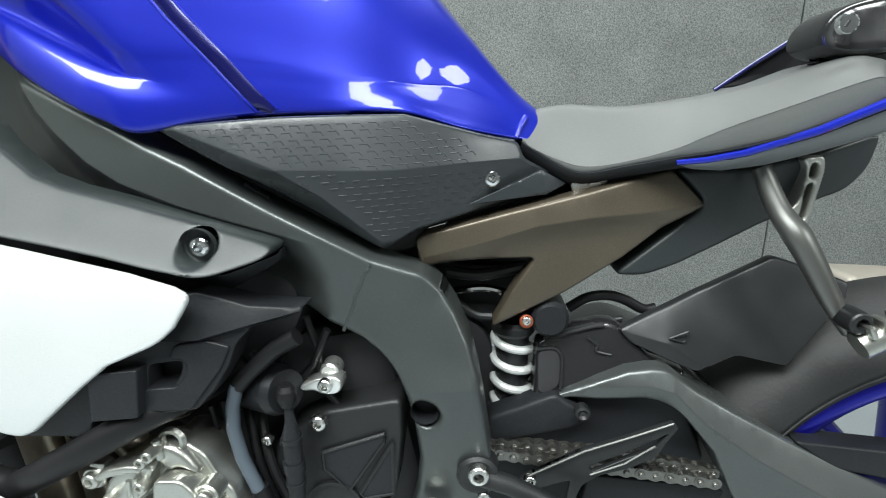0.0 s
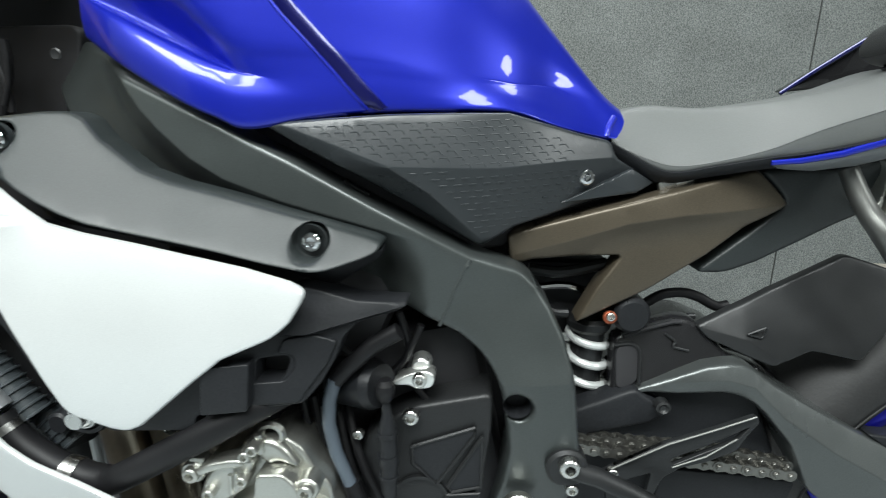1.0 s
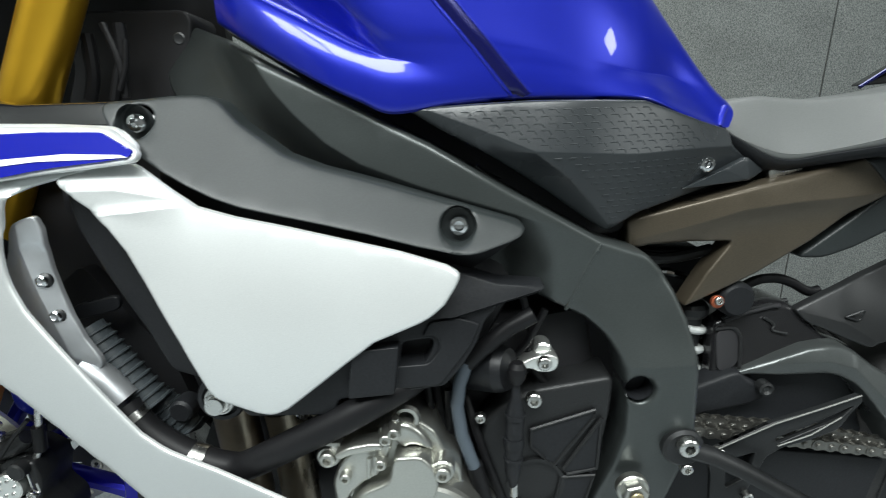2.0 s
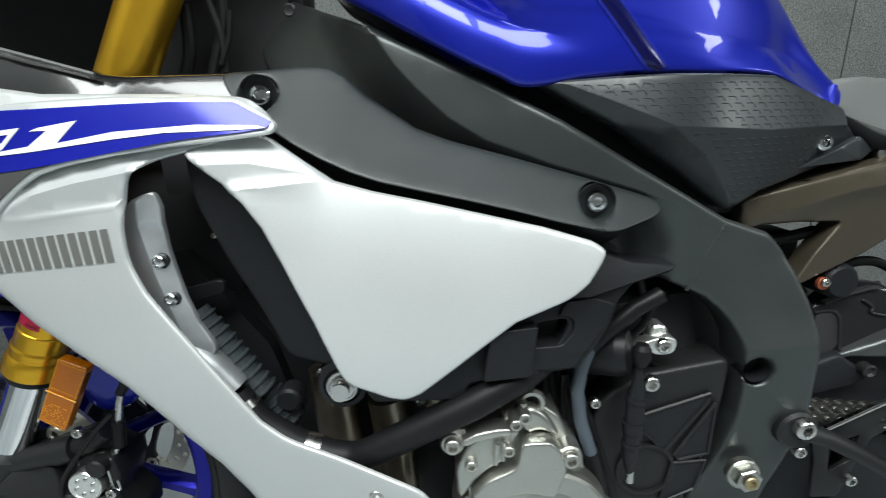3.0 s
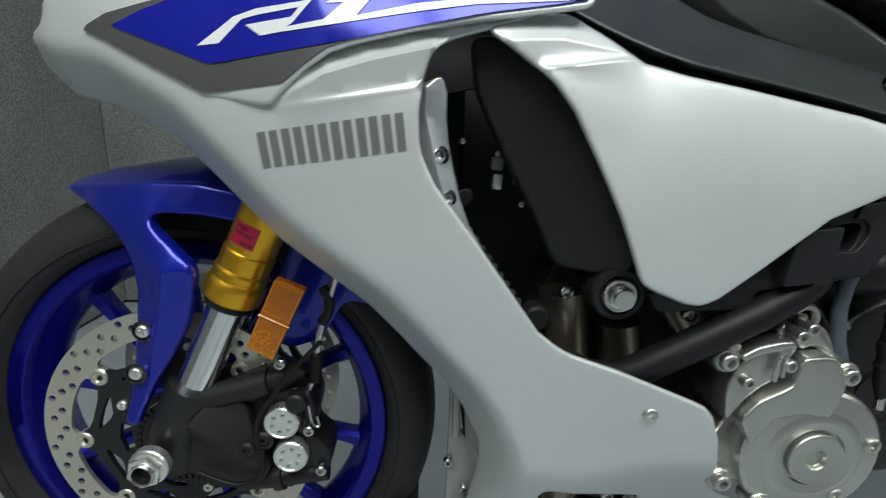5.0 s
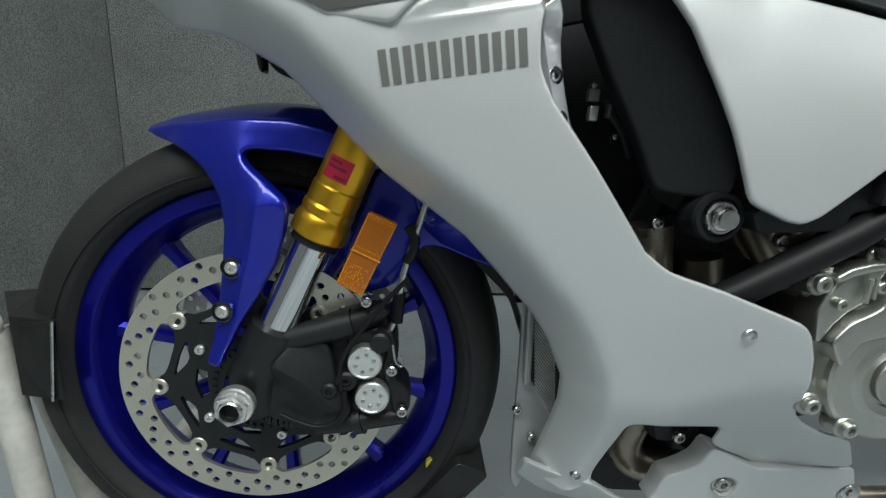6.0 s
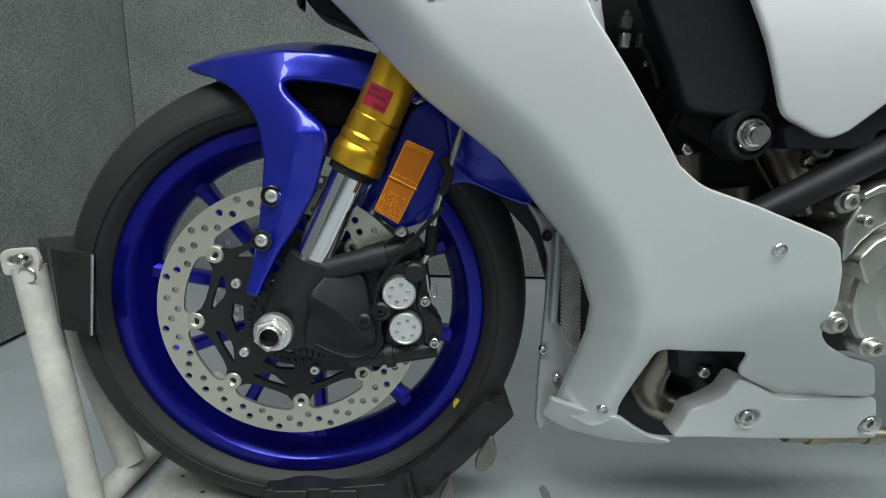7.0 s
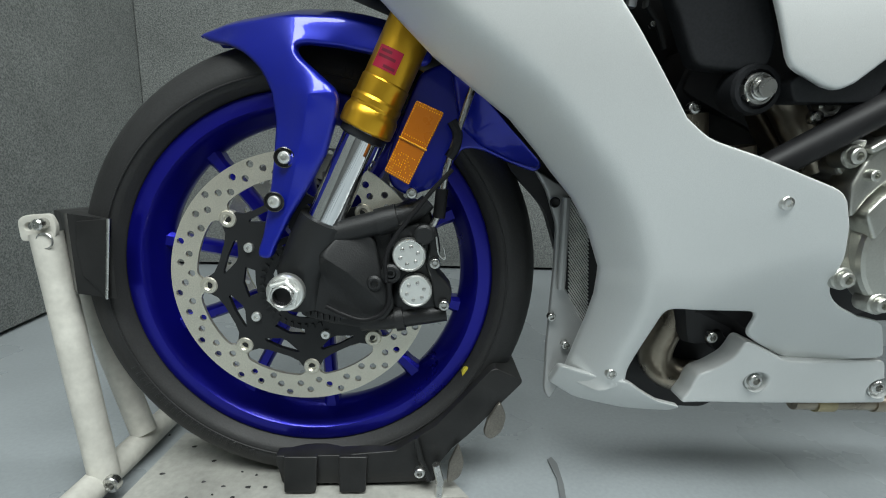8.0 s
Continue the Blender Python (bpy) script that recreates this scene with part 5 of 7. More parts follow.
for p in [(0.565, -0.208, 0.482), (0.576, -0.212, 0.36), (0.679, -0.208, 0.469), (0.715, -0.208, 0.399), (0.62, -0.212, 0.334), (0.691, -0.208, 0.344)]:
    lathe("bolt_boss", [(0.0125, -0.02), (0.012, -0.002), (0.0105, 0.0), (0.0, 0.0)], out_of(p), ALLOY, stator, 20)
    bolt((p[0], p[1] - 0.004, p[2]), 0.0085, ALLOY, stator, 0.02, "cover_bolt")
for p in [(0.583, -0.216, 0.464), (0.618, -0.216, 0.481), (0.623, -0.216, 0.509), (0.631, -0.216, 0.516)]:
    bolt(p, 0.006, ALLOY, stator, 0.02, "cover_bolt")
tube("cover_rib", [(0.607, -0.214, 0.488), (0.606, -0.214, 0.466)], 0.0025, ALLOY, stator, 0.01, 8)
tube("cover_rib", [(0.613, -0.214, 0.49), (0.613, -0.214, 0.47)], 0.002, ALLOY, stator, 0.01, 8)
lathe("lifting_eye", [(0.009, -0.004), (0.0125, -0.004), (0.0145, 0), (0.0125, 0.004), (0.009, 0.004), (0.0075, 0)], out_of((0.641, -0.19, 0.518)), ALLOY, stator, 24, closed=True)
tube("cover_stud", [(0.631, -0.2, 0.524), (0.633, -0.2, 0.504)], 0.0042, ALLOY, stator, 0.01)
tube("cover_gasket", [(0.575, -0.19, 0.477), (0.591, -0.19, 0.492), (0.612, -0.19, 0.498), (0.63, -0.19, 0.502)], 0.003, ALLOY, stator, 0.02, 8)
block("cover_tab", (0.016, 0.012, 0.01), Matrix.Translation((0.569, -0.2, 0.493)), ALLOY, stator, 0.002)
for k in range(5):
    p = (0.66, -0.15, 0.513)
    tube("small_hose", [(p[0] + 0.008 * k, p[1] + 0.01 * k, p[2] + 0.02), (p[0] + 0.012 * k + 0.01, p[1], p[2] - 0.05), (p[0] + 0.02 * k + 0.02, p[1] + 0.01, p[2] - 0.16)], 0.004 + 0.001 * (k % 3), HOSE, bike, 0.03, 8)
sprocket = panel("sprocket_cover", [(0.72, -0.14, 0.481), (0.744, -0.14, 0.507), (0.781, -0.14, 0.525), (0.824, -0.14, 0.535), (0.863, -0.14, 0.544), (0.862, -0.14, 0.501), (0.855, -0.14, 0.436), (0.839, -0.14, 0.381), (0.822, -0.14, 0.315), (0.727, -0.14, 0.309), (0.713, -0.14, 0.389)], CAST, bike, thick=0.05, roll=0.006, corner=0.012, h=0.012, label="dark grey front sprocket cover with moulded ribs")[0]
for pts in ([(0.775, -0.143, 0.477), (0.844, -0.143, 0.504), (0.843, -0.143, 0.494), (0.803, -0.143, 0.431), (0.784, -0.143, 0.449), (0.776, -0.143, 0.456)], [(0.852, -0.143, 0.494), (0.852, -0.143, 0.43), (0.82, -0.143, 0.421), (0.815, -0.143, 0.428)], [(0.814, -0.143, 0.417), (0.85, -0.143, 0.421), (0.842, -0.143, 0.384), (0.806, -0.143, 0.366)]):
    panel("cover_recess", pts, BLACK, sprocket, thick=0.003, roll=0.001, corner=0.006, h=0.012)
    bm = bmesh.new()
    tube_mesh(bm, [Vector(p) for p in pts] + [Vector(pts[0])], 0.0022, 6)
    part("rib", bm, CAST, sprocket)
lathe("cover_ring", [(0.033, 0.0), (0.033, 0.004), (0.029, 0.004), (0.029, 0.0)], out_of((0.785, -0.14, 0.407)), CAST, sprocket, 40, closed=True)
bolt((0.775, -0.152, 0.518), 0.009, STEEL, sprocket)
bolt((0.718, -0.152, 0.494), 0.006, STEEL, sprocket)
# clutch arm, boot and cable
arm = lathe("clutch_arm", [(0.0, 0.004), (0.008, 0.004), (0.0102, 0.002), (0.011, -0.002), (0.011, -0.016), (0, -0.016)], out_of((0.784, -0.13, 0.567)), ZINC, bike, 32, "polished alloy clutch release arm")
panel("arm_clamp", [(0.772, -0.145, 0.566), (0.791, -0.145, 0.57), (0.801, -0.145, 0.564), (0.798, -0.145, 0.549), (0.78, -0.145, 0.547), (0.771, -0.145, 0.552), (0.759, -0.145, 0.55), (0.754, -0.145, 0.555)], ZINC, arm, thick=0.02, roll=0.003, corner=0.008, h=0.008)
bolt((0.784, -0.149, 0.56), 0.008, STEEL, arm)
lathe("rubber_boot", [(0, 0.012), (0.006, 0.011), (0.009, 0.006), (0.01, 0), (0.009, -0.006), (0.006, -0.012), (0, -0.013)], Matrix.Translation((0.752, -0.17, 0.561)), HOSE, bike, 24, "black rubber cable boot")
bm = bmesh.new()
tube_mesh(bm, [(0.752, -0.168, 0.548), (0.753, -0.168, 0.531), (0.753, -0.168, 0.515), (0.754, -0.168, 0.474), (0.754, -0.168, 0.442), (0.756, -0.168, 0.423)], [0.004, 0.0055, 0.0095, 0.0098, 0.0085, 0.004], 16)
adjuster = part("cable_adjuster", bm, BLACK, bike, "dull black cable adjuster sleeve")
for a, b, r in (((0.753, -0.168, 0.513), (0.753, -0.168, 0.508), 0.0108), ((0.753, -0.168, 0.485), (0.754, -0.168, 0.474), 0.0112), ((0.754, -0.168, 0.461), (0.754, -0.168, 0.457), 0.0105)):
    tube("sleeve_ring", [a, b], r, BLACK, adjuster, 0.01, 16)
tube("cable_end", [(0.756, -0.168, 0.432), (0.757, -0.168, 0.412)], 0.0045, STEEL, bike, 0.01)
tube("grey_hose", [(0.701, -0.168, 0.57), (0.694, -0.168, 0.545), (0.692, -0.168, 0.519), (0.698, -0.168, 0.485), (0.712, -0.168, 0.447)], 0.007, GREYHOSE, bike, 0.04, 14, "bluish grey breather hose")
tube("hose_tail", [(0.712, -0.166, 0.447), (0.72, -0.166, 0.42), (0.734, -0.166, 0.375)], 0.0095, HOSE, bike, 0.04, 14)
tube("hose_head", [(0.701, -0.166, 0.567), (0.715, -0.166, 0.583), (0.743, -0.166, 0.609), (0.766, -0.166, 0.623)], 0.0088, HOSE, bike, 0.03, 14)
for pts in ([(0.699, -0.13, 0.586), (0.724, -0.13, 0.56), (0.749, -0.13, 0.554), (0.767, -0.13, 0.575), (0.784, -0.13, 0.615)], [(0.76, -0.125, 0.626), (0.773, -0.125, 0.586), (0.768, -0.125, 0.552), (0.795, -0.125, 0.518)], [(0.71, -0.15, 0.536), (0.726, -0.15, 0.53), (0.744, -0.15, 0.537)], [(0.682, -0.15, 0.528), (0.684, -0.15, 0.486), (0.681, -0.15, 0.434), (0.687, -0.15, 0.381)]):
    tube("wiring_hose", pts, 0.0042, HOSE, bike, 0.03, 10)
lathe("starter_body", [(0, 0.03), (0.022, 0.03), (0.026, 0.02), (0.026, -0.03), (0, -0.03)], Matrix.Translation((0.72, -0.14, 0.551)) @ pose(0, 0, 0, 80, 0, 60), BLACK, bike, 24, "black cylindrical actuator")

# black lower cover behind the silver panel
LOWC = [(0.492, -0.216, 0.529), (0.481, -0.217, 0.547), (0.598, -0.214, 0.635), (0.641, -0.2, 0.664), (0.682, -0.186, 0.673), (0.727, -0.18, 0.659), (0.776, -0.168, 0.654), (0.768, -0.17, 0.647), (0.73, -0.18, 0.638), (0.716, -0.188, 0.624), (0.709, -0.196, 0.603), (0.696, -0.202, 0.581), (0.679, -0.206, 0.561), (0.621, -0.2, 0.554), (0.578, -0.21, 0.548), (0.574, -0.21, 0.531)]
low_y = smooth_field(LOWC, 2)
SHELF = [(0.608, -0.19, 0.625), (0.634, -0.19, 0.632), (0.685, -0.19, 0.631), (0.729, -0.19, 0.642), (0.775, -0.19, 0.652)]
low_fold = ridged(low_y, SHELF, (0.006, 0.008, 0.008, 0.006, 0.002), 0.03, 0.004)
lowc = panel("engine_side_cover", LOWC, BLACK, bike, thick=0.03, roll=0.002, corner=0.005, h=0.012, field=low_fold, creases=[SHELF], soft=0.002, label="black plastic engine side cover", holes=[[(0.638, -0.195, 0.606), (0.666, -0.195, 0.609), (0.668, -0.195, 0.603), (0.663, -0.195, 0.59), (0.657, -0.195, 0.583), (0.635, -0.195, 0.581)]])[0]
panel("cover_box", [(0.595, -0.222, 0.605), (0.637, -0.222, 0.608), (0.633, -0.222, 0.561), (0.59, -0.222, 0.557)], BLACK, lowc, thick=0.03, roll=0.0015, corner=0.003, h=0.014, field=low_y, lift=0.014)
panel("cover_step", [(0.663, -0.2, 0.625), (0.69, -0.2, 0.629), (0.712, -0.2, 0.622), (0.703, -0.2, 0.601), (0.675, -0.2, 0.563), (0.616, -0.2, 0.559), (0.623, -0.2, 0.583), (0.663, -0.2, 0.585), (0.673, -0.2, 0.598), (0.673, -0.2, 0.607), (0.667, -0.2, 0.612), (0.657, -0.2, 0.612)], BLACK, lowc, thick=0.03, roll=0.002, corner=0.004, h=0.012, field=low_y, lift=0.003)
panel("slot_floor", [(0.624, -0.18, 0.603), (0.664, -0.18, 0.605), (0.66, -0.18, 0.568), (0.62, -0.18, 0.566)], DEEP, lowc, thick=0.004, roll=0.0, corner=0.004, h=0.02)

# ---- frame, covers ----
FR_FIT = [(0.346, -0.035, 0.921), (0.408, -0.065, 0.899), (0.46, -0.103, 0.876), (0.497, -0.119, 0.859), (0.53, -0.132, 0.845), (0.562, -0.144, 0.831), (0.592, -0.151, 0.818), (0.62, -0.155, 0.804), (0.66, -0.158, 0.786), (0.692, -0.157, 0.769), (0.735, -0.15, 0.746), (0.804, -0.13, 0.7095), (0.835, -0.126, 0.693), (0.87, -0.127, 0.683), (0.885, -0.128, 0.679), (0.902, -0.13, 0.662), (0.917, -0.132, 0.64), (0.932, -0.135, 0.61), (0.945, -0.138, 0.572), (0.95, -0.14, 0.54), (0.956, -0.14, 0.477), (0.951, -0.14, 0.401), (0.947, -0.14, 0.339), (0.855, -0.14, 0.334), (0.863, -0.141, 0.383), (0.874, -0.142, 0.427), (0.88, -0.142, 0.475), (0.876, -0.142, 0.524), (0.867, -0.14, 0.56), (0.848, -0.138, 0.59), (0.823, -0.136, 0.611), (0.784, -0.133, 0.628), (0.747, -0.13, 0.639), (0.686, -0.125, 0.65), (0.599, -0.115, 0.688), (0.496, -0.1, 0.739), (0.404, -0.085, 0.792), (0.357, -0.075, 0.828), (0.337, -0.07, 0.882)]
FR = [(0.346, -0.035, 0.921), (0.408, -0.065, 0.899), (0.46, -0.103, 0.876), (0.497, -0.119, 0.859), (0.53, -0.132, 0.845), (0.562, -0.144, 0.831), (0.592, -0.151, 0.818), (0.62, -0.155, 0.804), (0.66, -0.158, 0.786), (0.692, -0.157, 0.769), (0.735, -0.15, 0.746), (0.804, -0.13, 0.7095), (0.834, -0.127, 0.694), (0.87, -0.128, 0.683), (0.885, -0.128, 0.679), (0.902, -0.129, 0.662), (0.917, -0.132, 0.64), (0.931, -0.14, 0.611), (0.941, -0.148, 0.577), (0.947, -0.147, 0.544), (0.957, -0.138, 0.476), (0.952, -0.138, 0.4), (0.949, -0.135, 0.334), (0.856, -0.135, 0.328), (0.864, -0.138, 0.38), (0.875, -0.139, 0.425), (0.88, -0.14, 0.473), (0.875, -0.146, 0.527), (0.866, -0.148, 0.564), (0.848, -0.141, 0.592), (0.823, -0.136, 0.611), (0.784, -0.131, 0.627), (0.747, -0.129, 0.638), (0.686, -0.124, 0.65), (0.599, -0.116, 0.688), (0.497, -0.101, 0.74), (0.403, -0.083, 0.792), (0.354, -0.07, 0.828), (0.332, -0.064, 0.882)]
FOLD_A = [(0.462, -0.11, 0.9), (0.470, -0.11, 0.885), (0.477, -0.12, 0.872), (0.488, -0.13, 0.853), (0.503, -0.14, 0.833), (0.524, -0.15, 0.812), (0.556, -0.16, 0.785), (0.59, -0.165, 0.766), (0.65, -0.165, 0.746), (0.72, -0.16, 0.727), (0.79, -0.15, 0.707)]
FOLD_B = [(0.862, -0.14, 0.56), (0.901, -0.14, 0.564), (0.947, -0.14, 0.57)]


frame_base = smooth_field(FR_FIT + [(0.477, -0.118, 0.87), (0.505, -0.136, 0.832), (0.54, -0.152, 0.8), (0.572, -0.161, 0.775), (0.6, -0.158, 0.79), (0.65, -0.166, 0.752), (0.746, -0.156, 0.711), (0.834, -0.146, 0.66), (0.887, -0.149, 0.626), (0.892, -0.151, 0.57), (0.908, -0.147, 0.466), (0.407, -0.07, 0.86)], 4)
frame_y = stepped(ridged(stepped(frame_base, FOLD_A, 0.8, 0.035, 0.2), FOLD_B, (0.016, 0.022, 0.022), 0.09, 0.2), FOLD_B[:-1] + [(1.0, -0.14, 0.575)], 0.14, 0.03)
frame_ob = panel("main_frame", FR, FRAME, bike, thick=0.05, roll=0.007, corner=0.015, h=0.012, field=frame_y, creases=[FOLD_A, FOLD_B], label="dark grey aluminium twin-spar frame", holes=[[(0.886, -0.14, 0.55), (0.898, -0.14, 0.545), (0.904, -0.14, 0.533), (0.9, -0.14, 0.521), (0.889, -0.14, 0.515), (0.878, -0.14, 0.52), (0.872, -0.14, 0.532), (0.876, -0.14, 0.544)]])[0]
PV = (0.887, -0.144, 0.535)
screw_cup((PV[0], float(frame_y([(PV[0], PV[2])])[0]) + 0.004, PV[2]), 0.0145, BLACK, frame_ob, 0.02)
bm = bmesh.new()
seam = resample([Vector(p) for p in [(0.834, -0.124, 0.69), (0.827, -0.141, 0.677), (0.818, -0.144, 0.656), (0.81, -0.141, 0.633), (0.804, -0.134, 0.618)]], 0.004, False)
random.seed(3)
for p, y in zip(seam, frame_y([(p.x, p.z) for p in seam])):
    p.y = y + 0.0009 + random.uniform(-0.0003, 0.0006)
    p.x += random.uniform(-0.0006, 0.0006)
tube_mesh(bm, seam, [0.0019 + 0.0005 * (k % 2) for k in range(len(seam))], 8)
part("weld_bead", bm, FRAME, frame_ob, "rough weld bead across the frame")

lathe("frame_plug", [(0.0065, 0.002), (0.005, 0.003), (0.003, 0.0025), (0, 0.0025)], out_of((0.395, -0.085, 0.886)), SATIN, frame_ob, 16)
nut = lathe("pivot_nut", [(0.0185, -0.012), (0.0185, -0.004), (0.017, -0.002), (0.012, -0.002), (0.0, -0.002)], out_of((0.895, -0.15, 0.405)), ALLOY, bike, 32, "silver swingarm pivot nut")
hexnut(tuple(Vector((0.895, -0.15, 0.405)) + Vector((0, -0.007, 0))), 0.0145, 0.01, ALLOY, nut)
lathe("nut_bore", [(0.008, 0.011), (0.007, 0.0125), (0.0045, 0.0125), (0.004, 0.008), (0, 0.008)], out_of((0.895, -0.15, 0.405)), DULLGOLD, nut, 20)
SCREWS = [(0.387, -0.148, 0.801), (0.688, -0.186, 0.7145)]
SC_FIT = [(0.35, -0.158, 0.819), (0.381, -0.155, 0.822), (0.418, -0.15, 0.827), (0.444, -0.146, 0.828), (0.457, -0.145, 0.821), (0.473, -0.143, 0.803), (0.519, -0.152, 0.774), (0.554, -0.158, 0.764), (0.617, -0.167, 0.75), (0.688, -0.174, 0.733), (0.747, -0.176, 0.717), (0.752, -0.176, 0.71), (0.746, -0.178, 0.702), (0.699, -0.199, 0.69), (0.652, -0.212, 0.699), (0.61, -0.216, 0.7085), (0.57, -0.218, 0.7165), (0.53, -0.218, 0.724), (0.497, -0.216, 0.7305), (0.472, -0.212, 0.738), (0.447, -0.206, 0.748), (0.424, -0.199, 0.759), (0.402, -0.189, 0.771), (0.365, -0.172, 0.797)]
SC = [(0.35, -0.159, 0.819), (0.38, -0.153, 0.822), (0.415, -0.146, 0.827), (0.442, -0.142, 0.828), (0.457, -0.144, 0.821), (0.478, -0.152, 0.803), (0.524, -0.162, 0.775), (0.557, -0.165, 0.764), (0.617, -0.167, 0.75), (0.688, -0.171, 0.732), (0.747, -0.175, 0.716), (0.752, -0.178, 0.711), (0.746, -0.184, 0.703), (0.699, -0.199, 0.69), (0.652, -0.212, 0.699), (0.61, -0.216, 0.7085), (0.57, -0.218, 0.7165), (0.53, -0.218, 0.724), (0.497, -0.216, 0.7305), (0.472, -0.212, 0.738), (0.447, -0.206, 0.748), (0.424, -0.199, 0.759), (0.402, -0.189, 0.771), (0.365, -0.172, 0.797)]
side_cover, sc_y = panel("frame_cover", SC, COVER, bike, thick=0.03, corner=0.014, h=0.01, roll=0.003, field=smooth_field(SC_FIT + [(0.398, -0.16, 0.8), (0.537, -0.183, 0.746), (0.644, -0.192, 0.718), (0.686, -0.193, 0.709)], 2), label="dark grey plastic frame cover with a stippled lower edge", holes=[round_hole(c, 0.0165) for c in SCREWS])
for c in SCREWS:
    y = float(sc_y([(c[0], c[2])])[0])
    screw_cup((c[0], y, c[2]), 0.0165, COVER, side_cover, 0.009)
    bolt((c[0] + 0.001, y + 0.003, c[2]), 0.0095, CHROME, side_cover)
panel("cover_underside", [(0.399, -0.178, 0.774), (0.442, -0.194, 0.748), (0.489, -0.199, 0.738), (0.594, -0.202, 0.721), (0.666, -0.199, 0.707), (0.699, -0.194, 0.683), (0.746, -0.176, 0.7), (0.75, -0.172, 0.707), (0.747, -0.166, 0.693), (0.699, -0.18, 0.664), (0.689, -0.185, 0.669), (0.642, -0.19, 0.686), (0.536, -0.19, 0.705), (0.483, -0.19, 0.715), (0.432, -0.188, 0.724), (0.395, -0.175, 0.744)], BLACK, bike, thick=0.02, roll=0.001, corner=0.006, h=0.014, lift=-0.024, label="black lower edge trim of the frame cover")

# ---- tank ----
# each section runs from the lower edge up to the centre line
def section(x, points):
    return [(x, y, z) for y, z in points]


TANK = [
    section(0.444, [(-0.1, 0.898), (-0.104, 0.903), (-0.106, 0.92), (-0.104, 0.938), (-0.098, 0.94), (-0.1, 0.965), (-0.118, 0.99), (-0.1, 1.03), (-0.05, 1.052), (0, 1.057)]),
    section(0.5, [(-0.131, 0.868), (-0.136, 0.873), (-0.138, 0.893), (-0.13, 0.913), (-0.108, 0.916), (-0.114, 0.942), (-0.142, 0.978), (-0.12, 1.03), (-0.06, 1.065), (0, 1.075)]),
    section(0.56, [(-0.149, 0.838), (-0.153, 0.843), (-0.153, 0.865), (-0.143, 0.885), (-0.122, 0.889), (-0.13, 0.908), (-0.152, 0.945), (-0.128, 1.03), (-0.065, 1.075), (0, 1.085)]),
    section(0.595, [(-0.152, 0.823), (-0.156, 0.828), (-0.156, 0.85), (-0.148, 0.869), (-0.135, 0.873), (-0.141, 0.886), (-0.152, 0.918), (-0.13, 1.025), (-0.068, 1.075), (0, 1.087)]),
    section(0.625, [(-0.152, 0.813), (-0.156, 0.818), (-0.156, 0.84), (-0.1495, 0.86), (-0.1475, 0.863), (-0.149, 0.875), (-0.15, 0.905), (-0.13, 1.02), (-0.07, 1.075), (0, 1.088)]),
    section(0.68, [(-0.147, 0.822), (-0.15, 0.826), (-0.151, 0.838), (-0.15, 0.85), (-0.149, 0.86), (-0.148, 0.875), (-0.146, 0.9), (-0.128, 1.01), (-0.07, 1.065), (0, 1.08)]),
    section(0.743, [(-0.139, 0.829), (-0.142, 0.832), (-0.1425, 0.842), (-0.142, 0.852), (-0.141, 0.861), (-0.14, 0.872), (-0.137, 0.89), (-0.118, 0.985), (-0.065, 1.045), (0, 1.06)]),
    section(0.81, [(-0.129, 0.831), (-0.132, 0.834), (-0.131, 0.841), (-0.129, 0.848), (-0.127, 0.855), (-0.1245, 0.864), (-0.12, 0.88), (-0.1, 0.955), (-0.055, 1.01), (0, 1.025)]),
    section(0.868, [(-0.117, 0.831), (-0.12, 0.8335), (-0.116, 0.84), (-0.111, 0.847), (-0.105, 0.853), (-0.0985, 0.859), (-0.0955, 0.865), (-0.08, 0.915), (-0.045, 0.965), (0, 0.978)]),
    section(0.92, [(-0.093, 0.817), (-0.096, 0.8195), (-0.088, 0.827), (-0.08, 0.835), (-0.072, 0.843), (-0.0605, 0.8555), (-0.0575, 0.861), (-0.051, 0.885), (-0.033, 0.912), (0, 0.921)]),
    section(0.975, [(-0.058, 0.806), (-0.06, 0.8085), (-0.057, 0.813), (-0.054, 0.818), (-0.051, 0.823), (-0.047, 0.83), (-0.042, 0.838), (-0.034, 0.848), (-0.02, 0.857), (0, 0.859)]),
    section(1.005, [(-0.046, 0.803), (-0.048, 0.805), (-0.046, 0.808), (-0.044, 0.811), (-0.042, 0.814), (-0.039, 0.818), (-0.035, 0.823), (-0.027, 0.829), (-0.015, 0.834), (0, 0.836)]),
]
tank = loft("fuel_tank", TANK, BLUE, bike, 8, 5, "glossy metallic blue fuel tank")
block("tank_base", (0.44, 0.16, 0.10), Matrix.Translation((0.72, 0.0, 0.79)), DEEP, bike, 0.02)
from mathutils.bvhtree import BVHTree
tank_tree = BVHTree.FromPolygons([v.co for v in tank.data.vertices], [p.vertices[:] for p in tank.data.polygons])


def on_tank(x, z):
    """The point of the tank's left side at x and z."""
    hit = tank_tree.ray_cast(Vector((x, -1, z)), Vector((0, 1, 0)))[0]
    return hit if hit is not None else Vector((x, -0.13, z))


# The seam groove's darkness is put into a navy strip on the tank.
SEAM = resample(rounded([(0.630, 0, 0.962), (0.646, 0, 0.943), (0.668, 0, 0.916), (0.705, 0, 0.877), (0.731, 0, 0.848), (0.747, 0, 0.831)], 0.03, 5, False), 0.008, False)
bm = bmesh.new()
rows = [[bm.verts.new(on_tank(p.x + w, p.z + 0.6 * w) + Vector((0, d, 0))) for w, d in ((-0.006, -0.0002), (-0.004, -0.0012), (0.0, -0.0014), (0.004, -0.0012), (0.006, -0.0002))] for p in SEAM]
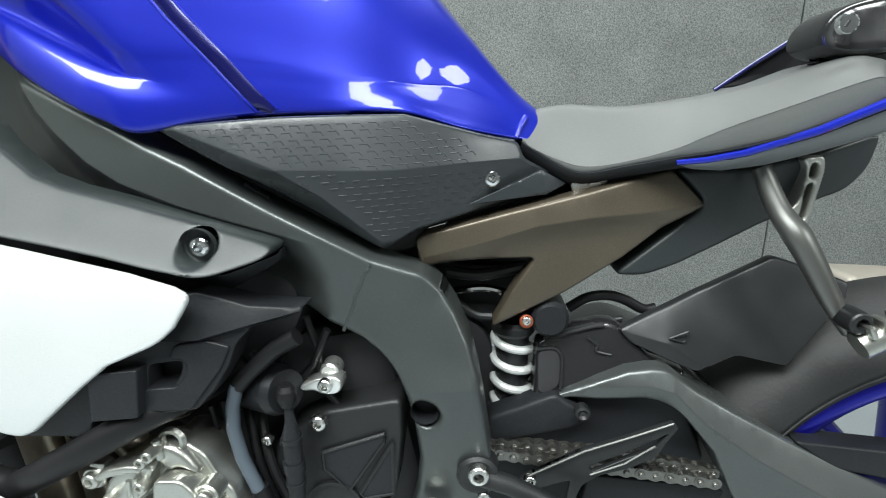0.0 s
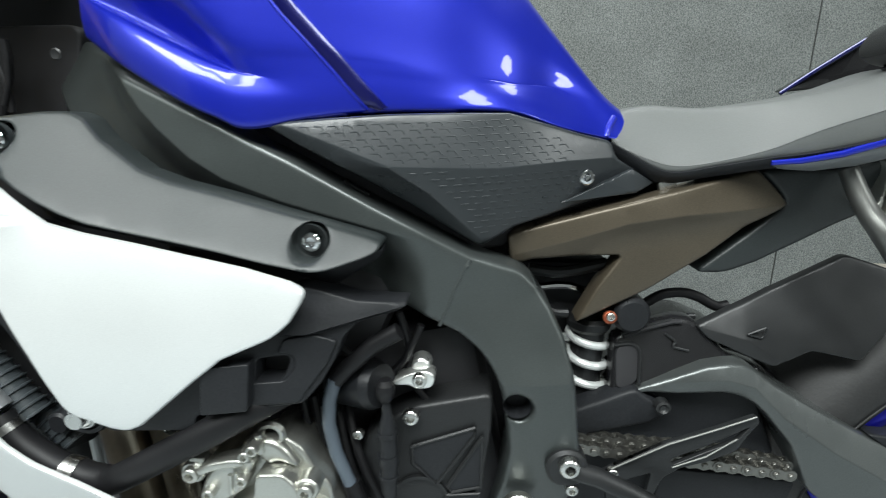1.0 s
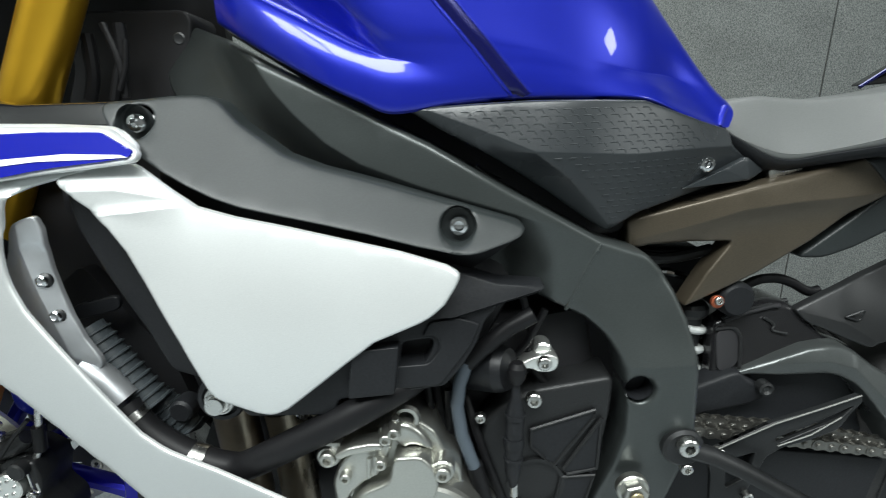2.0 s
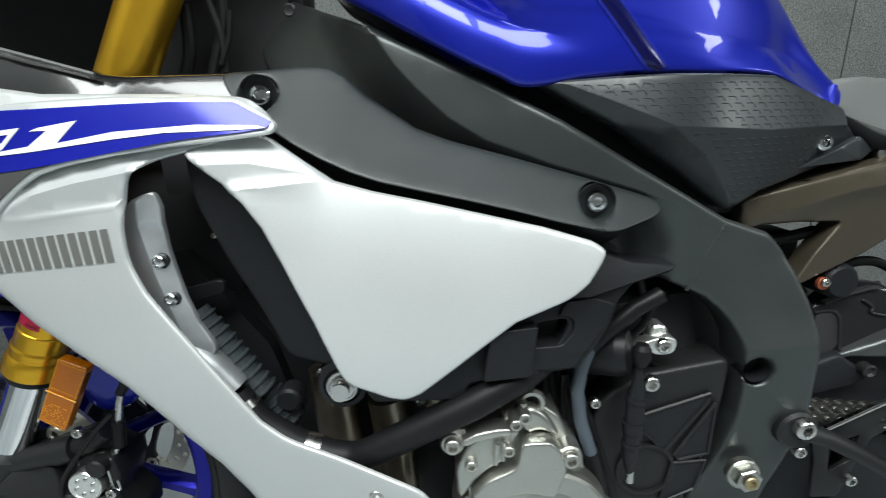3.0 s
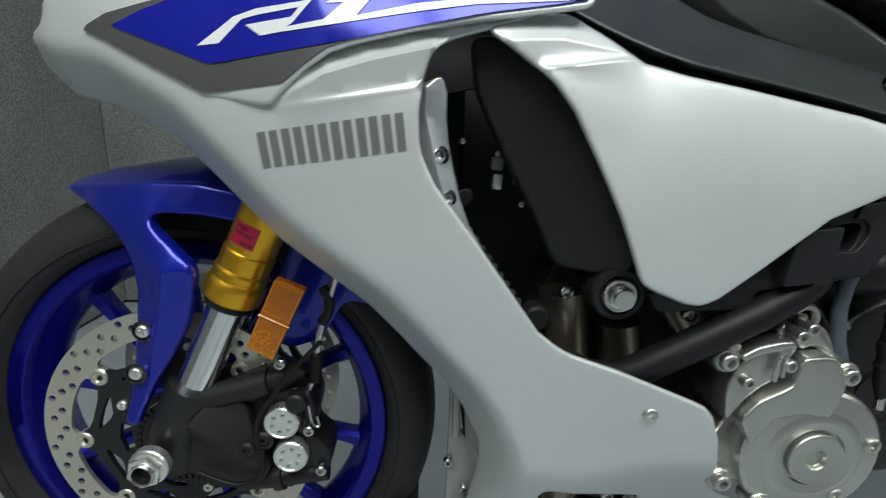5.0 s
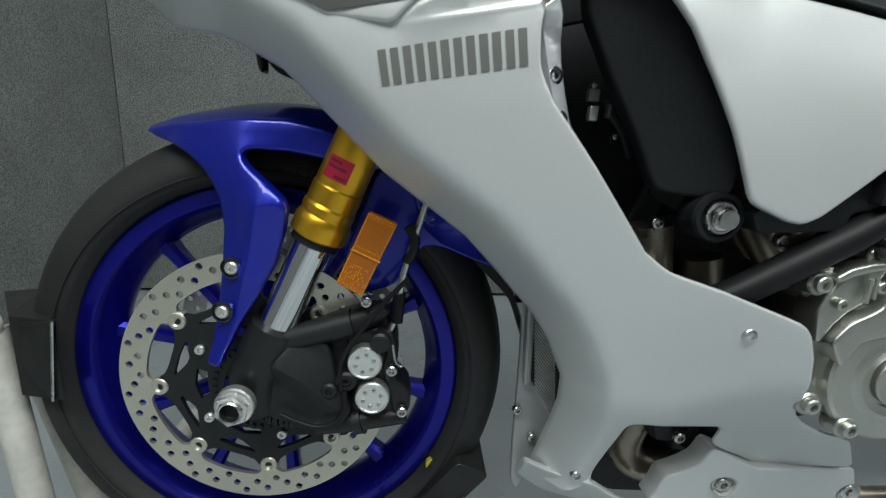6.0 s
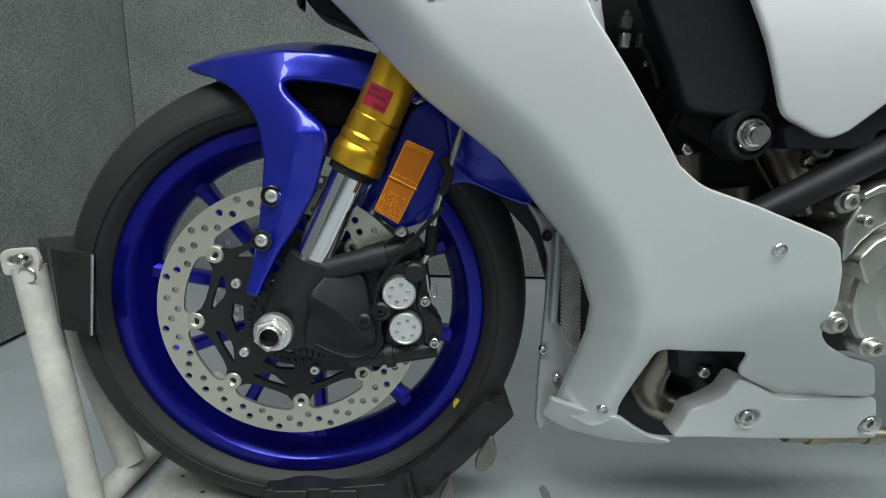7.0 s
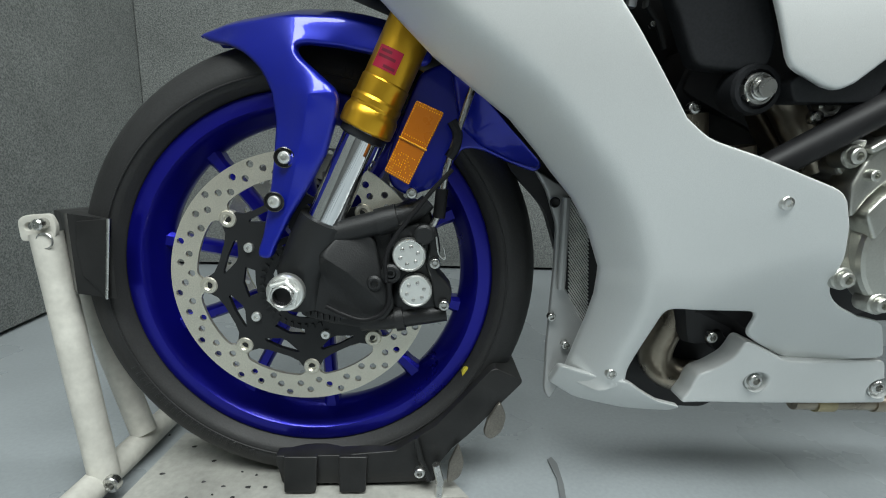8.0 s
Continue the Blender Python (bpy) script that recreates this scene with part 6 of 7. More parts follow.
for lower, upper in zip(rows, rows[1:]):
    for k in range(4):
        bm.faces.new((lower[k], lower[k + 1], upper[k + 1], upper[k]))
bmesh.ops.recalc_face_normals(bm, faces=bm.faces[:])
part("tank_seam", bm, NAVY, tank, "navy strip standing in for the shaded groove down the tank side", 60)
for shift, r in ((-0.0068, 0.0016), (0.0066, 0.0012)):
    bm = bmesh.new()
    tube_mesh(bm, [on_tank(p.x + shift, p.z + 0.6 * shift) for p in SEAM], r, 8)
    part("seam_lip", bm, BLUE, tank, "raised blue lip beside the strip")
tube("tank_lip", [(0.986, -0.044, 0.829), (0.979, -0.052, 0.819), (0.975, -0.058, 0.808)], 0.0036, BLUE, tank, 0.03, 12, "blue rolled rear edge of the tank")
PAD = [(0.636, -0.157, 0.818), (0.701, -0.155, 0.824), (0.756, -0.15, 0.828), (0.815, -0.138, 0.83), (0.867, -0.122, 0.831), (0.938, -0.09, 0.813), (0.976, -0.066, 0.805), (0.983, -0.068, 0.788), (1.008, -0.058, 0.775), (1.038, -0.05, 0.761), (0.951, -0.078, 0.739), (0.877, -0.106, 0.719), (0.844, -0.117, 0.699), (0.811, -0.124, 0.719), (0.78, -0.13, 0.74), (0.721, -0.142, 0.775), (0.667, -0.15, 0.801)]
PAD_RIDGE = [(0.758, 0.781), (0.858, 0.780), (0.924, 0.785), (1.0, 0.789), (1.05, 0.79)]
PAD_BEVEL = [(0.640, 0.822), (0.668, 0.813), (0.706, 0.800), (0.758, 0.781), (0.794, 0.757), (0.828, 0.724), (0.86, 0.69)]
pad_swell = np.polyfit([0.64, 0.70, 0.758, 0.81, 0.858, 0.924, 0.963, 1.03], [-0.164, -0.168, -0.168, -0.160, -0.146, -0.111, -0.092, -0.058], 4)


def pad_y(q):
    """The pad's face: it swells to a ridge, and turns in above it, below it and along its front bevel."""
    q = np.asarray(q, float)
    ridge = np.interp(q[:, 0], [p[0] for p in PAD_RIDGE], [p[1] for p in PAD_RIDGE])
    rise = q[:, 1] - ridge
    face = np.polyval(pad_swell, q[:, 0]) + np.where(rise > 0, 0.31 * rise, -0.36 * rise)
    return stepped(lambda r: face, [(p[0], 0, p[1]) for p in PAD_BEVEL], 0.8, 0.03)(q)


pad = panel("knee_pad", PAD, PADMAT, bike, thick=0.03, roll=0.003, corner=0.006, h=0.01, field=pad_y, creases=[[(p[0], 0, p[1]) for p in PAD_RIDGE[:4]], [(p[0], 0, p[1]) for p in PAD_BEVEL]], label="black textured knee pad below the tank")[0]
FACE = [(0.652, 0.819), (0.706, 0.803), (0.762, 0.784), (0.800, 0.757), (0.834, 0.722), (0.848, 0.706), (0.88, 0.726), (0.955, 0.748), (0.93, 0.808), (0.866, 0.826), (0.75, 0.824)]
bm = bmesh.new()
for row in range(22):
    for col in range(34):
        x, z = 0.645 + 0.0135 * (col + 0.5 * (row % 2)) , 0.700 + 0.0064 * row + 0.05 * 0.0135 * (col - 12)
        ridge = np.interp(x, [p[0] for p in PAD_RIDGE], [p[1] for p in PAD_RIDGE])
        if abs(z - ridge) < 0.003 and x > 0.755:
            continue
        bar = [(-0.0042, 0.0), (0.0028, 0.0004), (0.0056, -0.0030)] if z > ridge else [(-0.0040, 0.0), (0.0030, 0.0004)]
        bar = [(x + u, z + v) for u, v in bar]
        if not all(inside(p, FACE) for p in bar):
            continue
        tube_mesh(bm, [Vector((p[0], y + 0.0004, p[1])) for p, y in zip(bar, pad_y(bar))], 0.0007 if z > ridge else 0.0010, 6)
tagged(part("pad_relief", bm, PADMAT, pad, "rows of small raised dashes"), kind="stuff")
# Tilted upward so that it catches light; the colour is the pad's own.
panel("pad_wedge", [(0.925, -0.098, 0.742), (0.972, -0.088, 0.763), (1.002, -0.076, 0.776), (1.030, -0.062, 0.761), (1.008, -0.076, 0.751)], PADMAT, pad, thick=0.012, roll=0.001, corner=0.002, h=0.01, facet=True, label="smooth black wedge in the pad, tilted up to catch the light")
bolt((0.951, float(pad_y([(0.951, 0.7685)])[0]) - 0.002, 0.7685), 0.0085, CHROME, pad)
# Filler sheet in void black closes the dark gap below the tank.
panel("pad_backing", [(0.443, -0.09, 0.894), (0.517, -0.1, 0.852), (0.579, -0.1, 0.818), (0.636, -0.1, 0.793), (0.768, -0.095, 0.726), (0.838, -0.09, 0.687), (0.874, -0.085, 0.692), (0.877, -0.085, 0.712), (0.97, -0.06, 0.739), (1.043, -0.03, 0.757), (0.97, -0.02, 0.797), (0.732, -0.08, 0.816), (0.585, -0.09, 0.824), (0.437, -0.08, 0.912)], DEEP, bike, thick=0.05, roll=0.004, corner=0.01, h=0.02, label="black filler sheet in the dark gap behind the knee pad")
panel("corner_filler", [(0.832, -0.06, 0.705), (0.877, -0.06, 0.715), (0.89, -0.06, 0.667), (0.844, -0.06, 0.665)], DEEP, bike, thick=0.02, roll=0.0, corner=0.01, h=0.02)
tube("frame_clip", [(0.705, -0.118, 0.763), (0.716, -0.118, 0.754), (0.73, -0.118, 0.749)], 0.004, SATIN, bike, 0.01, 8)

# ---- bronze rear frame ----
SUB = [(0.872, -0.095, 0.707), (0.887, -0.093, 0.712), (0.969, -0.084, 0.735), (1.05, -0.075, 0.756), (1.132, -0.066, 0.778), (1.152, -0.064, 0.761), (1.174, -0.062, 0.74), (1.133, -0.067, 0.717), (1.093, -0.066, 0.683), (1.034, -0.072, 0.643), (0.973, -0.078, 0.611), (0.954, -0.081, 0.602), (0.975, -0.078, 0.645), (0.999, -0.075, 0.683), (0.947, -0.081, 0.682), (0.901, -0.086, 0.679), (0.891, -0.087, 0.676), (0.877, -0.088, 0.676)]
SPINE = [(0.876, -0.09, 0.684), (0.94, -0.088, 0.702), (0.999, -0.084, 0.721), (1.057, -0.078, 0.73), (1.116, -0.07, 0.735), (1.17, -0.062, 0.741)]
panel("rear_frame", SUB, BRONZE, bike, thick=0.03, roll=0.004, corner=0.006, h=0.012, field=ridged(smooth_field(SUB + [(0.893, -0.097, 0.696), (0.946, -0.096, 0.704), (1.026, -0.09, 0.728), (1.09, -0.081, 0.732), (1.144, -0.069, 0.738), (1.029, -0.086, 0.69), (1.007, -0.087, 0.659)], 1), SPINE, (0.004, 0.009, 0.012, 0.013, 0.010, 0.003), 0.05, 0.022), creases=[SPINE], label="bronze-painted triangular rear frame plate")
for p in [(1.046, -0.062, 0.759), (1.061, -0.062, 0.763)]:
    lathe("tank_clip", [(0.011, -0.01), (0.011, 0.002), (0.008, 0.004), (0, 0.004)], out_of(p), STEEL, bike, 12, "small silver clip below the seat")

# ---- seat ----
SEATROWS = [
    [(0.983, -0.052, 0.801), (0.982, -0.059, 0.803), (0.982, -0.06, 0.806), (0.984, -0.035, 0.815), (0.985, -0.02, 0.819), (0.985, 0, 0.817)],
    [(0.995, -0.055, 0.793), (0.994, -0.062, 0.796), (0.994, -0.063, 0.797), (0.995, -0.037, 0.824), (0.996, -0.021, 0.836), (0.996, 0, 0.834)],
    [(1.027, -0.064, 0.775), (1.026, -0.071, 0.778), (1.025, -0.072, 0.784), (1.028, -0.042, 0.824), (1.029, -0.024, 0.842), (1.029, 0, 0.84)],
    [(1.05, -0.07, 0.771), (1.048, -0.077, 0.774), (1.047, -0.078, 0.78), (1.051, -0.046, 0.822), (1.053, -0.026, 0.841), (1.053, 0, 0.839)],
    [(1.081, -0.078, 0.778), (1.079, -0.085, 0.781), (1.078, -0.086, 0.785), (1.084, -0.051, 0.823), (1.088, -0.03, 0.84), (1.088, 0, 0.838)],
    [(1.125, -0.092, 0.788), (1.122, -0.099, 0.791), (1.121, -0.1, 0.798), (1.132, -0.059, 0.83), (1.139, -0.034, 0.846), (1.139, 0, 0.844)],
    [(1.152, -0.101, 0.793), (1.149, -0.108, 0.796), (1.146, -0.109, 0.81), (1.161, -0.065, 0.838), (1.171, -0.038, 0.851), (1.171, 0, 0.849)],
    [(1.175, -0.106, 0.798), (1.171, -0.113, 0.801), (1.168, -0.114, 0.82), (1.186, -0.068, 0.844), (1.198, -0.04, 0.856), (1.198, 0, 0.854)],
    [(1.217, -0.116, 0.811), (1.212, -0.123, 0.813), (1.208, -0.124, 0.836), (1.233, -0.074, 0.858), (1.249, -0.043, 0.869), (1.249, 0, 0.867)],
    [(1.26, -0.118, 0.829), (1.255, -0.125, 0.83), (1.25, -0.126, 0.852), (1.279, -0.076, 0.875), (1.298, -0.044, 0.887), (1.298, 0, 0.885)],
    [(1.28, -0.12, 0.839), (1.275, -0.127, 0.84), (1.27, -0.128, 0.859), (1.303, -0.077, 0.876), (1.324, -0.044, 0.886), (1.324, 0, 0.884)],
    [(1.287, -0.12, 0.842), (1.282, -0.127, 0.844), (1.278, -0.128, 0.859), (1.313, -0.077, 0.872), (1.335, -0.045, 0.88), (1.335, 0, 0.878)],
    [(1.299, -0.1032, 0.8472), (1.294, -0.10922, 0.8479), (1.29, -0.11008, 0.85315), (1.325, -0.06622, 0.8577), (1.347, -0.0387, 0.8605), (1.347, 0, 0.8598)],
]
CREASED = []
for row in SEATROWS:
    a, b, c, d, e, f = (Vector(p) for p in row)
    CREASED.append([a, b, c, c.lerp(d, 0.10), d, e, f])
seat = loft("rider_seat", CREASED, SEAT, bike, 5, 5, "dark grey vinyl rider seat")
loft("seat_base", [[(row[0][0] - 0.004, row[0][1] * 0.8, row[0][2] - 0.012), (row[0][0] - 0.004, row[0][1] * 0.98 - 0.001, row[0][2] - 0.008), (row[1][0], row[1][1] * 0.98, row[1][2] + 0.002), (row[1][0], 0.0, row[1][2])] for row in SEATROWS], BLACK, seat, 4, 4)
tail = panel("tail_fairing", [(1.122, -0.107, 0.786), (1.17, -0.117, 0.792), (1.234, -0.127, 0.813), (1.28, -0.132, 0.834), (1.324, -0.132, 0.859), (1.342, -0.122, 0.837), (1.295, -0.117, 0.814), (1.246, -0.112, 0.797), (1.206, -0.107, 0.785), (1.169, -0.102, 0.779), (1.143, -0.102, 0.78)], TAILGREY, bike, thick=0.02, roll=0.006, corner=0.02, h=0.014, label="grey lower tail fairing")[0]
tube("tail_strip", [(1.123, -0.108, 0.787), (1.147, -0.114, 0.79), (1.178, -0.12, 0.797), (1.232, -0.129, 0.817), (1.277, -0.134, 0.839), (1.325, -0.134, 0.863)], [0.0025, 0.0048], BLUE, tail, 0.05, 10, "blue pinstripe moulding")
panel("under_tail", [(1.139, -0.058, 0.777), (1.215, -0.062, 0.779), (1.282, -0.062, 0.796), (1.335, -0.062, 0.816), (1.337, -0.05, 0.778), (1.323, -0.045, 0.755), (1.297, -0.045, 0.744), (1.241, -0.045, 0.716), (1.206, -0.045, 0.695), (1.159, -0.05, 0.671), (1.122, -0.055, 0.658), (1.087, -0.06, 0.66), (1.137, -0.06, 0.704), (1.177, -0.058, 0.74)], COVER, bike, thick=0.06, roll=0.006, corner=0.012, h=0.016, label="dark grey under-tail cover")
cowl = panel("pillion_cowl", [(1.276, -0.03, 0.906), (1.282, -0.035, 0.926), (1.296, -0.04, 0.937), (1.321, -0.045, 0.943), (1.38, -0.05, 0.955), (1.384, -0.06, 0.904), (1.322, -0.06, 0.889), (1.3, -0.05, 0.887), (1.283, -0.04, 0.893)], GLOSS, bike, thick=0.06, roll=0.008, corner=0.02, h=0.014, label="dark grey pillion seat cowl with a key lock")[0]
lathe("key_lock", [(0.0098, -0.003), (0.0095, 0.002), (0.0088, 0.003), (0.008, 0.0018), (0.0072, 0.0018), (0.0, 0.0015)], out_of((1.281, -0.062, 0.914)), CHROME, cowl, 32, "chrome key lock")
block("key_slot", (0.0016, 0.002, 0.006), Matrix.Translation((1.28, -0.064, 0.914)) @ pose(0, 0, 0, 0, 30, 0), DEEP, cowl, 0)
panel("far_tail", [(1.238, 0.1, 0.866), (1.279, 0.1, 0.893), (1.322, 0.1, 0.922), (1.35, 0.1, 0.94), (1.429, 0.1, 0.917), (1.395, 0.1, 0.884), (1.315, 0.1, 0.878), (1.282, 0.1, 0.871)], GLOSS, bike, thick=0.02, roll=0.003, corner=0.01, h=0.02, label="gloss black far side tail panel")
tube("far_strip", [(1.235, 0.095, 0.864), (1.276, 0.095, 0.894), (1.335, 0.095, 0.934)], 0.0026, NAVY, bike, 0.03, 8)
panel("cowl_gap", [(1.288, -0.01, 0.886), (1.303, -0.01, 0.892), (1.357, -0.01, 0.897), (1.425, -0.01, 0.912), (1.434, -0.01, 0.874), (1.36, -0.01, 0.88), (1.311, -0.01, 0.881)], GLOSS, bike, thick=0.02, roll=0.003, corner=0.01, h=0.02)

# ---- footrest hanger ----
HANGER = [(1.212, -0.085, 0.781), (1.219, -0.092, 0.761), (1.228, -0.103, 0.738), (1.239, -0.114, 0.72), (1.253, -0.122, 0.694), (1.27, -0.128, 0.663), (1.29, -0.132, 0.634)]
bm = bmesh.new()
hang = [Vector(HANGER[0])]
for i in range(len(HANGER) - 1):
    q = [Vector(HANGER[k]) for k in (max(i - 1, 0), i, i + 1, min(i + 2, len(HANGER) - 1))]
    hang += [catmull(*q, t / 4) for t in range(1, 5)]
tube_mesh(bm, hang, [float(np.interp(i / (len(hang) - 1), (0, 0.3, 0.5, 0.75, 1), (0.0115, 0.013, 0.016, 0.0135, 0.0105))) for i in range(len(hang))], 16, flat=0.75)
hanger = part("footrest_hanger", bm, SATINMETAL, bike, "satin grey pillion footrest hanger")
bolt((1.28, -0.155, 0.65), 0.011, SATIN, hanger, 0.02)
peg = tube("footrest_peg", [(1.286, -0.15, 0.626), (1.321, -0.15, 0.648), (1.362, -0.15, 0.674)], 0.013, ALLOY, bike, 0.03, 14, "ribbed alloy pillion footrest peg")
for k in range(5):
    c = Vector((1.287, -0.155, 0.644)).lerp(Vector((1.331, -0.155, 0.669)), k / 4)
    block("peg_rib", (0.006, 0.02, 0.012), Matrix.Translation(c) @ pose(0, 0, 0, 0, -25, 0), ALLOY, peg, 0.002)
panel("strap_bracket", [(1.257, -0.07, 0.79), (1.279, -0.07, 0.793), (1.282, -0.07, 0.779), (1.275, -0.07, 0.721), (1.265, -0.07, 0.721), (1.253, -0.07, 0.737), (1.261, -0.07, 0.745), (1.265, -0.07, 0.779)], ALLOY, bike, thick=0.02, roll=0.003, corner=0.006, h=0.01, holes=[[(1.268, -0.07, 0.785), (1.275, -0.07, 0.785), (1.274, -0.07, 0.772), (1.267, -0.07, 0.769)], [(1.267, -0.07, 0.764), (1.274, -0.07, 0.766), (1.27, -0.07, 0.727), (1.265, -0.07, 0.727)]], label="grey slotted strap bracket")

# ---- rear suspension, swingarm ----
def spring():
    bm = bmesh.new()
    a, b = Vector((0.982, -0.03, 0.578)), Vector((0.983, -0.03, 0.44))
    pts = []
    for i in range(111):
        t = i / 110
        ang = t * 2 * math.pi * 5.2 + 1.2
        c = a.lerp(b, t)
        pts.append(c + Vector((0.0225 * math.cos(ang), 0.0225 * math.sin(ang), 0)))
    tube_mesh(bm, pts, 0.0052, 10)
    ob = part("shock_spring", bm, SPRING, bike, "pale grey coil spring of the rear shock")
    lathe("shock_body", [(0, 0.0), (0.02, 0.0), (0.02, -0.09), (0.016, -0.1), (0.016, -0.2), (0, -0.2)], Matrix.Translation(a), SATIN, ob, 24)
    lathe("spring_collar", [(0.0, 0.016), (0.022, 0.016), (0.0265, 0.011), (0.0265, 0.003), (0.023, -0.002), (0, -0.002)], Matrix.Translation(a), SATIN, ob, 24)
    return ob


spring()
lathe("reservoir", [(0, 0.026), (0.017, 0.025), (0.0215, 0.019), (0.022, -0.02), (0.022, -0.03), (0, -0.03)], out_of((1.02, -0.05, 0.61)), BLACK, bike, 28, "black remote reservoir knob")
lathe("copper_washer", [(0.0075, -0.002), (0.0075, 0.002), (0.006, 0.003), (0, 0.003)], out_of((0.993, -0.078, 0.61)), material("copper_washer", (0.45, 0.12, 0.06), 0.4, 0.7), bike, 20, "copper-red banjo washer")
bolt((0.993, -0.083, 0.612), 0.0052, STEEL, bike, name="banjo_bolt")
tube("vent_hose", [(1.048, -0.02, 0.605), (1.07, -0.02, 0.621), (1.097, -0.02, 0.624), (1.117, -0.02, 0.617), (1.138, -0.02, 0.605), (1.151, -0.02, 0.609)], 0.0062, HOSE, bike, 0.04, 12, "black vent hose over the swingarm")
for pts, r in (([(0.907, -0.03, 0.626), (0.948, -0.03, 0.633), (0.975, -0.03, 0.625)], 0.005), ([(0.902, -0.05, 0.657), (0.941, -0.05, 0.652), (0.992, -0.05, 0.666)], 0.007), ([(1.02, -0.02, 0.563), (1.08, -0.02, 0.588), (1.113, -0.02, 0.593)], 0.004), ([(0.907, -0.03, 0.616), (0.935, -0.03, 0.595), (0.956, -0.03, 0.595)], 0.006)):
    tube("linkage_pipe", pts, r, CHROME if r == 0.005 else SATIN, bike, 0.03, 10)
block("shock_mount", (0.14, 0.06, 0.1), Matrix.Translation((0.941, 0.02, 0.606)), DEEP, bike, 0.01)
block("battery_box", (0.3, 0.06, 0.09), Matrix.Translation((1.046, 0.03, 0.711)), DEEP, bike, 0.01)
SWING_FIT = [(0.953, -0.066, 0.477), (0.991, -0.066, 0.494), (1.043, -0.066, 0.518), (1.08, -0.066, 0.536), (1.111, -0.065, 0.548), (1.136, -0.065, 0.554), (1.156, -0.065, 0.553), (1.19, -0.066, 0.528), (1.234, -0.068, 0.504), (1.3, -0.07, 0.47), (1.409, -0.075, 0.42), (1.532, -0.08, 0.367), (1.504, -0.108, 0.283), (1.403, -0.108, 0.33), (1.294, -0.108, 0.378), (1.228, -0.108, 0.415), (1.197, -0.108, 0.478), (1.166, -0.104, 0.514), (1.151, -0.1, 0.527), (1.127, -0.098, 0.535), (1.076, -0.09, 0.525), (1.04, -0.084, 0.521), (0.997, -0.078, 0.497), (0.953, -0.076, 0.476)]
SWING = [(0.953, -0.071, 0.481), (0.991, -0.075, 0.5), (1.041, -0.076, 0.524), (1.077, -0.078, 0.542), (1.107, -0.078, 0.555), (1.131, -0.077, 0.56), (1.151, -0.078, 0.56), (1.182, -0.083, 0.538), (1.225, -0.085, 0.514), (1.289, -0.087, 0.481), (1.4, -0.084, 0.428), (1.539, -0.074, 0.362), (1.502, -0.11, 0.285), (1.399, -0.113, 0.334), (1.293, -0.11, 0.38), (1.23, -0.105, 0.412), (1.201, -0.099, 0.472), (1.171, -0.093, 0.507), (1.156, -0.09, 0.521), (1.132, -0.086, 0.528), (1.078, -0.082, 0.52), (1.041, -0.077, 0.517), (0.997, -0.076, 0.496), (0.953, -0.072, 0.474)]
SWINGFOLD = [(1.039, -0.09, 0.528), (1.075, -0.09, 0.535), (1.129, -0.09, 0.543), (1.155, -0.09, 0.538), (1.188, -0.09, 0.506), (1.247, -0.09, 0.468), (1.405, -0.09, 0.385), (1.521, -0.09, 0.329)]
swing = panel("swingarm", SWING, SWINGPAINT, bike, thick=0.05, roll=0.004, corner=0.012, h=0.011, field=ridged(smooth_field(SWING_FIT, 2), SWINGFOLD, (0.0, 0.006, 0.014, 0.018, 0.019, 0.019, 0.019, 0.019), 0.045, 0.06), creases=[SWINGFOLD], label="satin dark grey aluminium swingarm")[0]
panel("swingarm_wall", [(0.948, -0.06, 0.465), (1.045, -0.06, 0.515), (1.145, -0.06, 0.527), (1.18, -0.06, 0.505), (1.226, -0.06, 0.405), (1.273, -0.06, 0.351), (1.201, -0.06, 0.276), (0.953, -0.06, 0.254)], BLACK, swing, thick=0.04, roll=0.004, corner=0.01, h=0.018)
panel("swingarm_top", [(0.952, -0.03, 0.455), (0.993, -0.03, 0.513), (1.039, -0.03, 0.569), (1.104, -0.03, 0.592), (1.152, -0.03, 0.573), (1.209, -0.03, 0.531), (1.255, -0.03, 0.481), (1.185, -0.03, 0.507), (1.118, -0.03, 0.504), (1.023, -0.03, 0.475)], GLOSS, swing, thick=0.08, roll=0.012, corner=0.02, h=0.018, label="black plastic swingarm guard")
panel("swingarm_web", [(0.95, -0.084, 0.489), (0.99, -0.084, 0.506), (1.03, -0.084, 0.525), (1.04, -0.084, 0.516), (1.06, -0.084, 0.505), (1.073, -0.084, 0.494), (1.05, -0.084, 0.48), (1.004, -0.084, 0.467), (0.951, -0.084, 0.453)], BLACK, swing, thick=0.03, roll=0.006, corner=0.012, h=0.014, label="black front web of the swingarm")
panel("swingarm_shield", [(1.007, -0.05, 0.572), (1.015, -0.052, 0.578), (1.025, -0.05, 0.587), (1.08, -0.046, 0.6), (1.099, -0.046, 0.6), (1.128, -0.056, 0.575), (1.136, -0.06, 0.564), (1.181, -0.066, 0.548), (1.162, -0.07, 0.529), (1.114, -0.07, 0.527), (1.058, -0.07, 0.517), (1.008, -0.068, 0.497), (1.005, -0.066, 0.512)], GLOSS, swing, thick=0.02, roll=0.007, corner=0.012, h=0.012, label="black moulded swingarm shield")
# Recess and slot aren't sunk: near-black pieces put their shade into colour.
panel("shield_recess_shade", [(1.01, -0.056, 0.564), (1.029, -0.058, 0.57), (1.037, -0.06, 0.561), (1.035, -0.071, 0.526), (1.011, -0.071, 0.515)], DEEP, swing, thick=0.006, roll=0.001, corner=0.01, h=0.014)
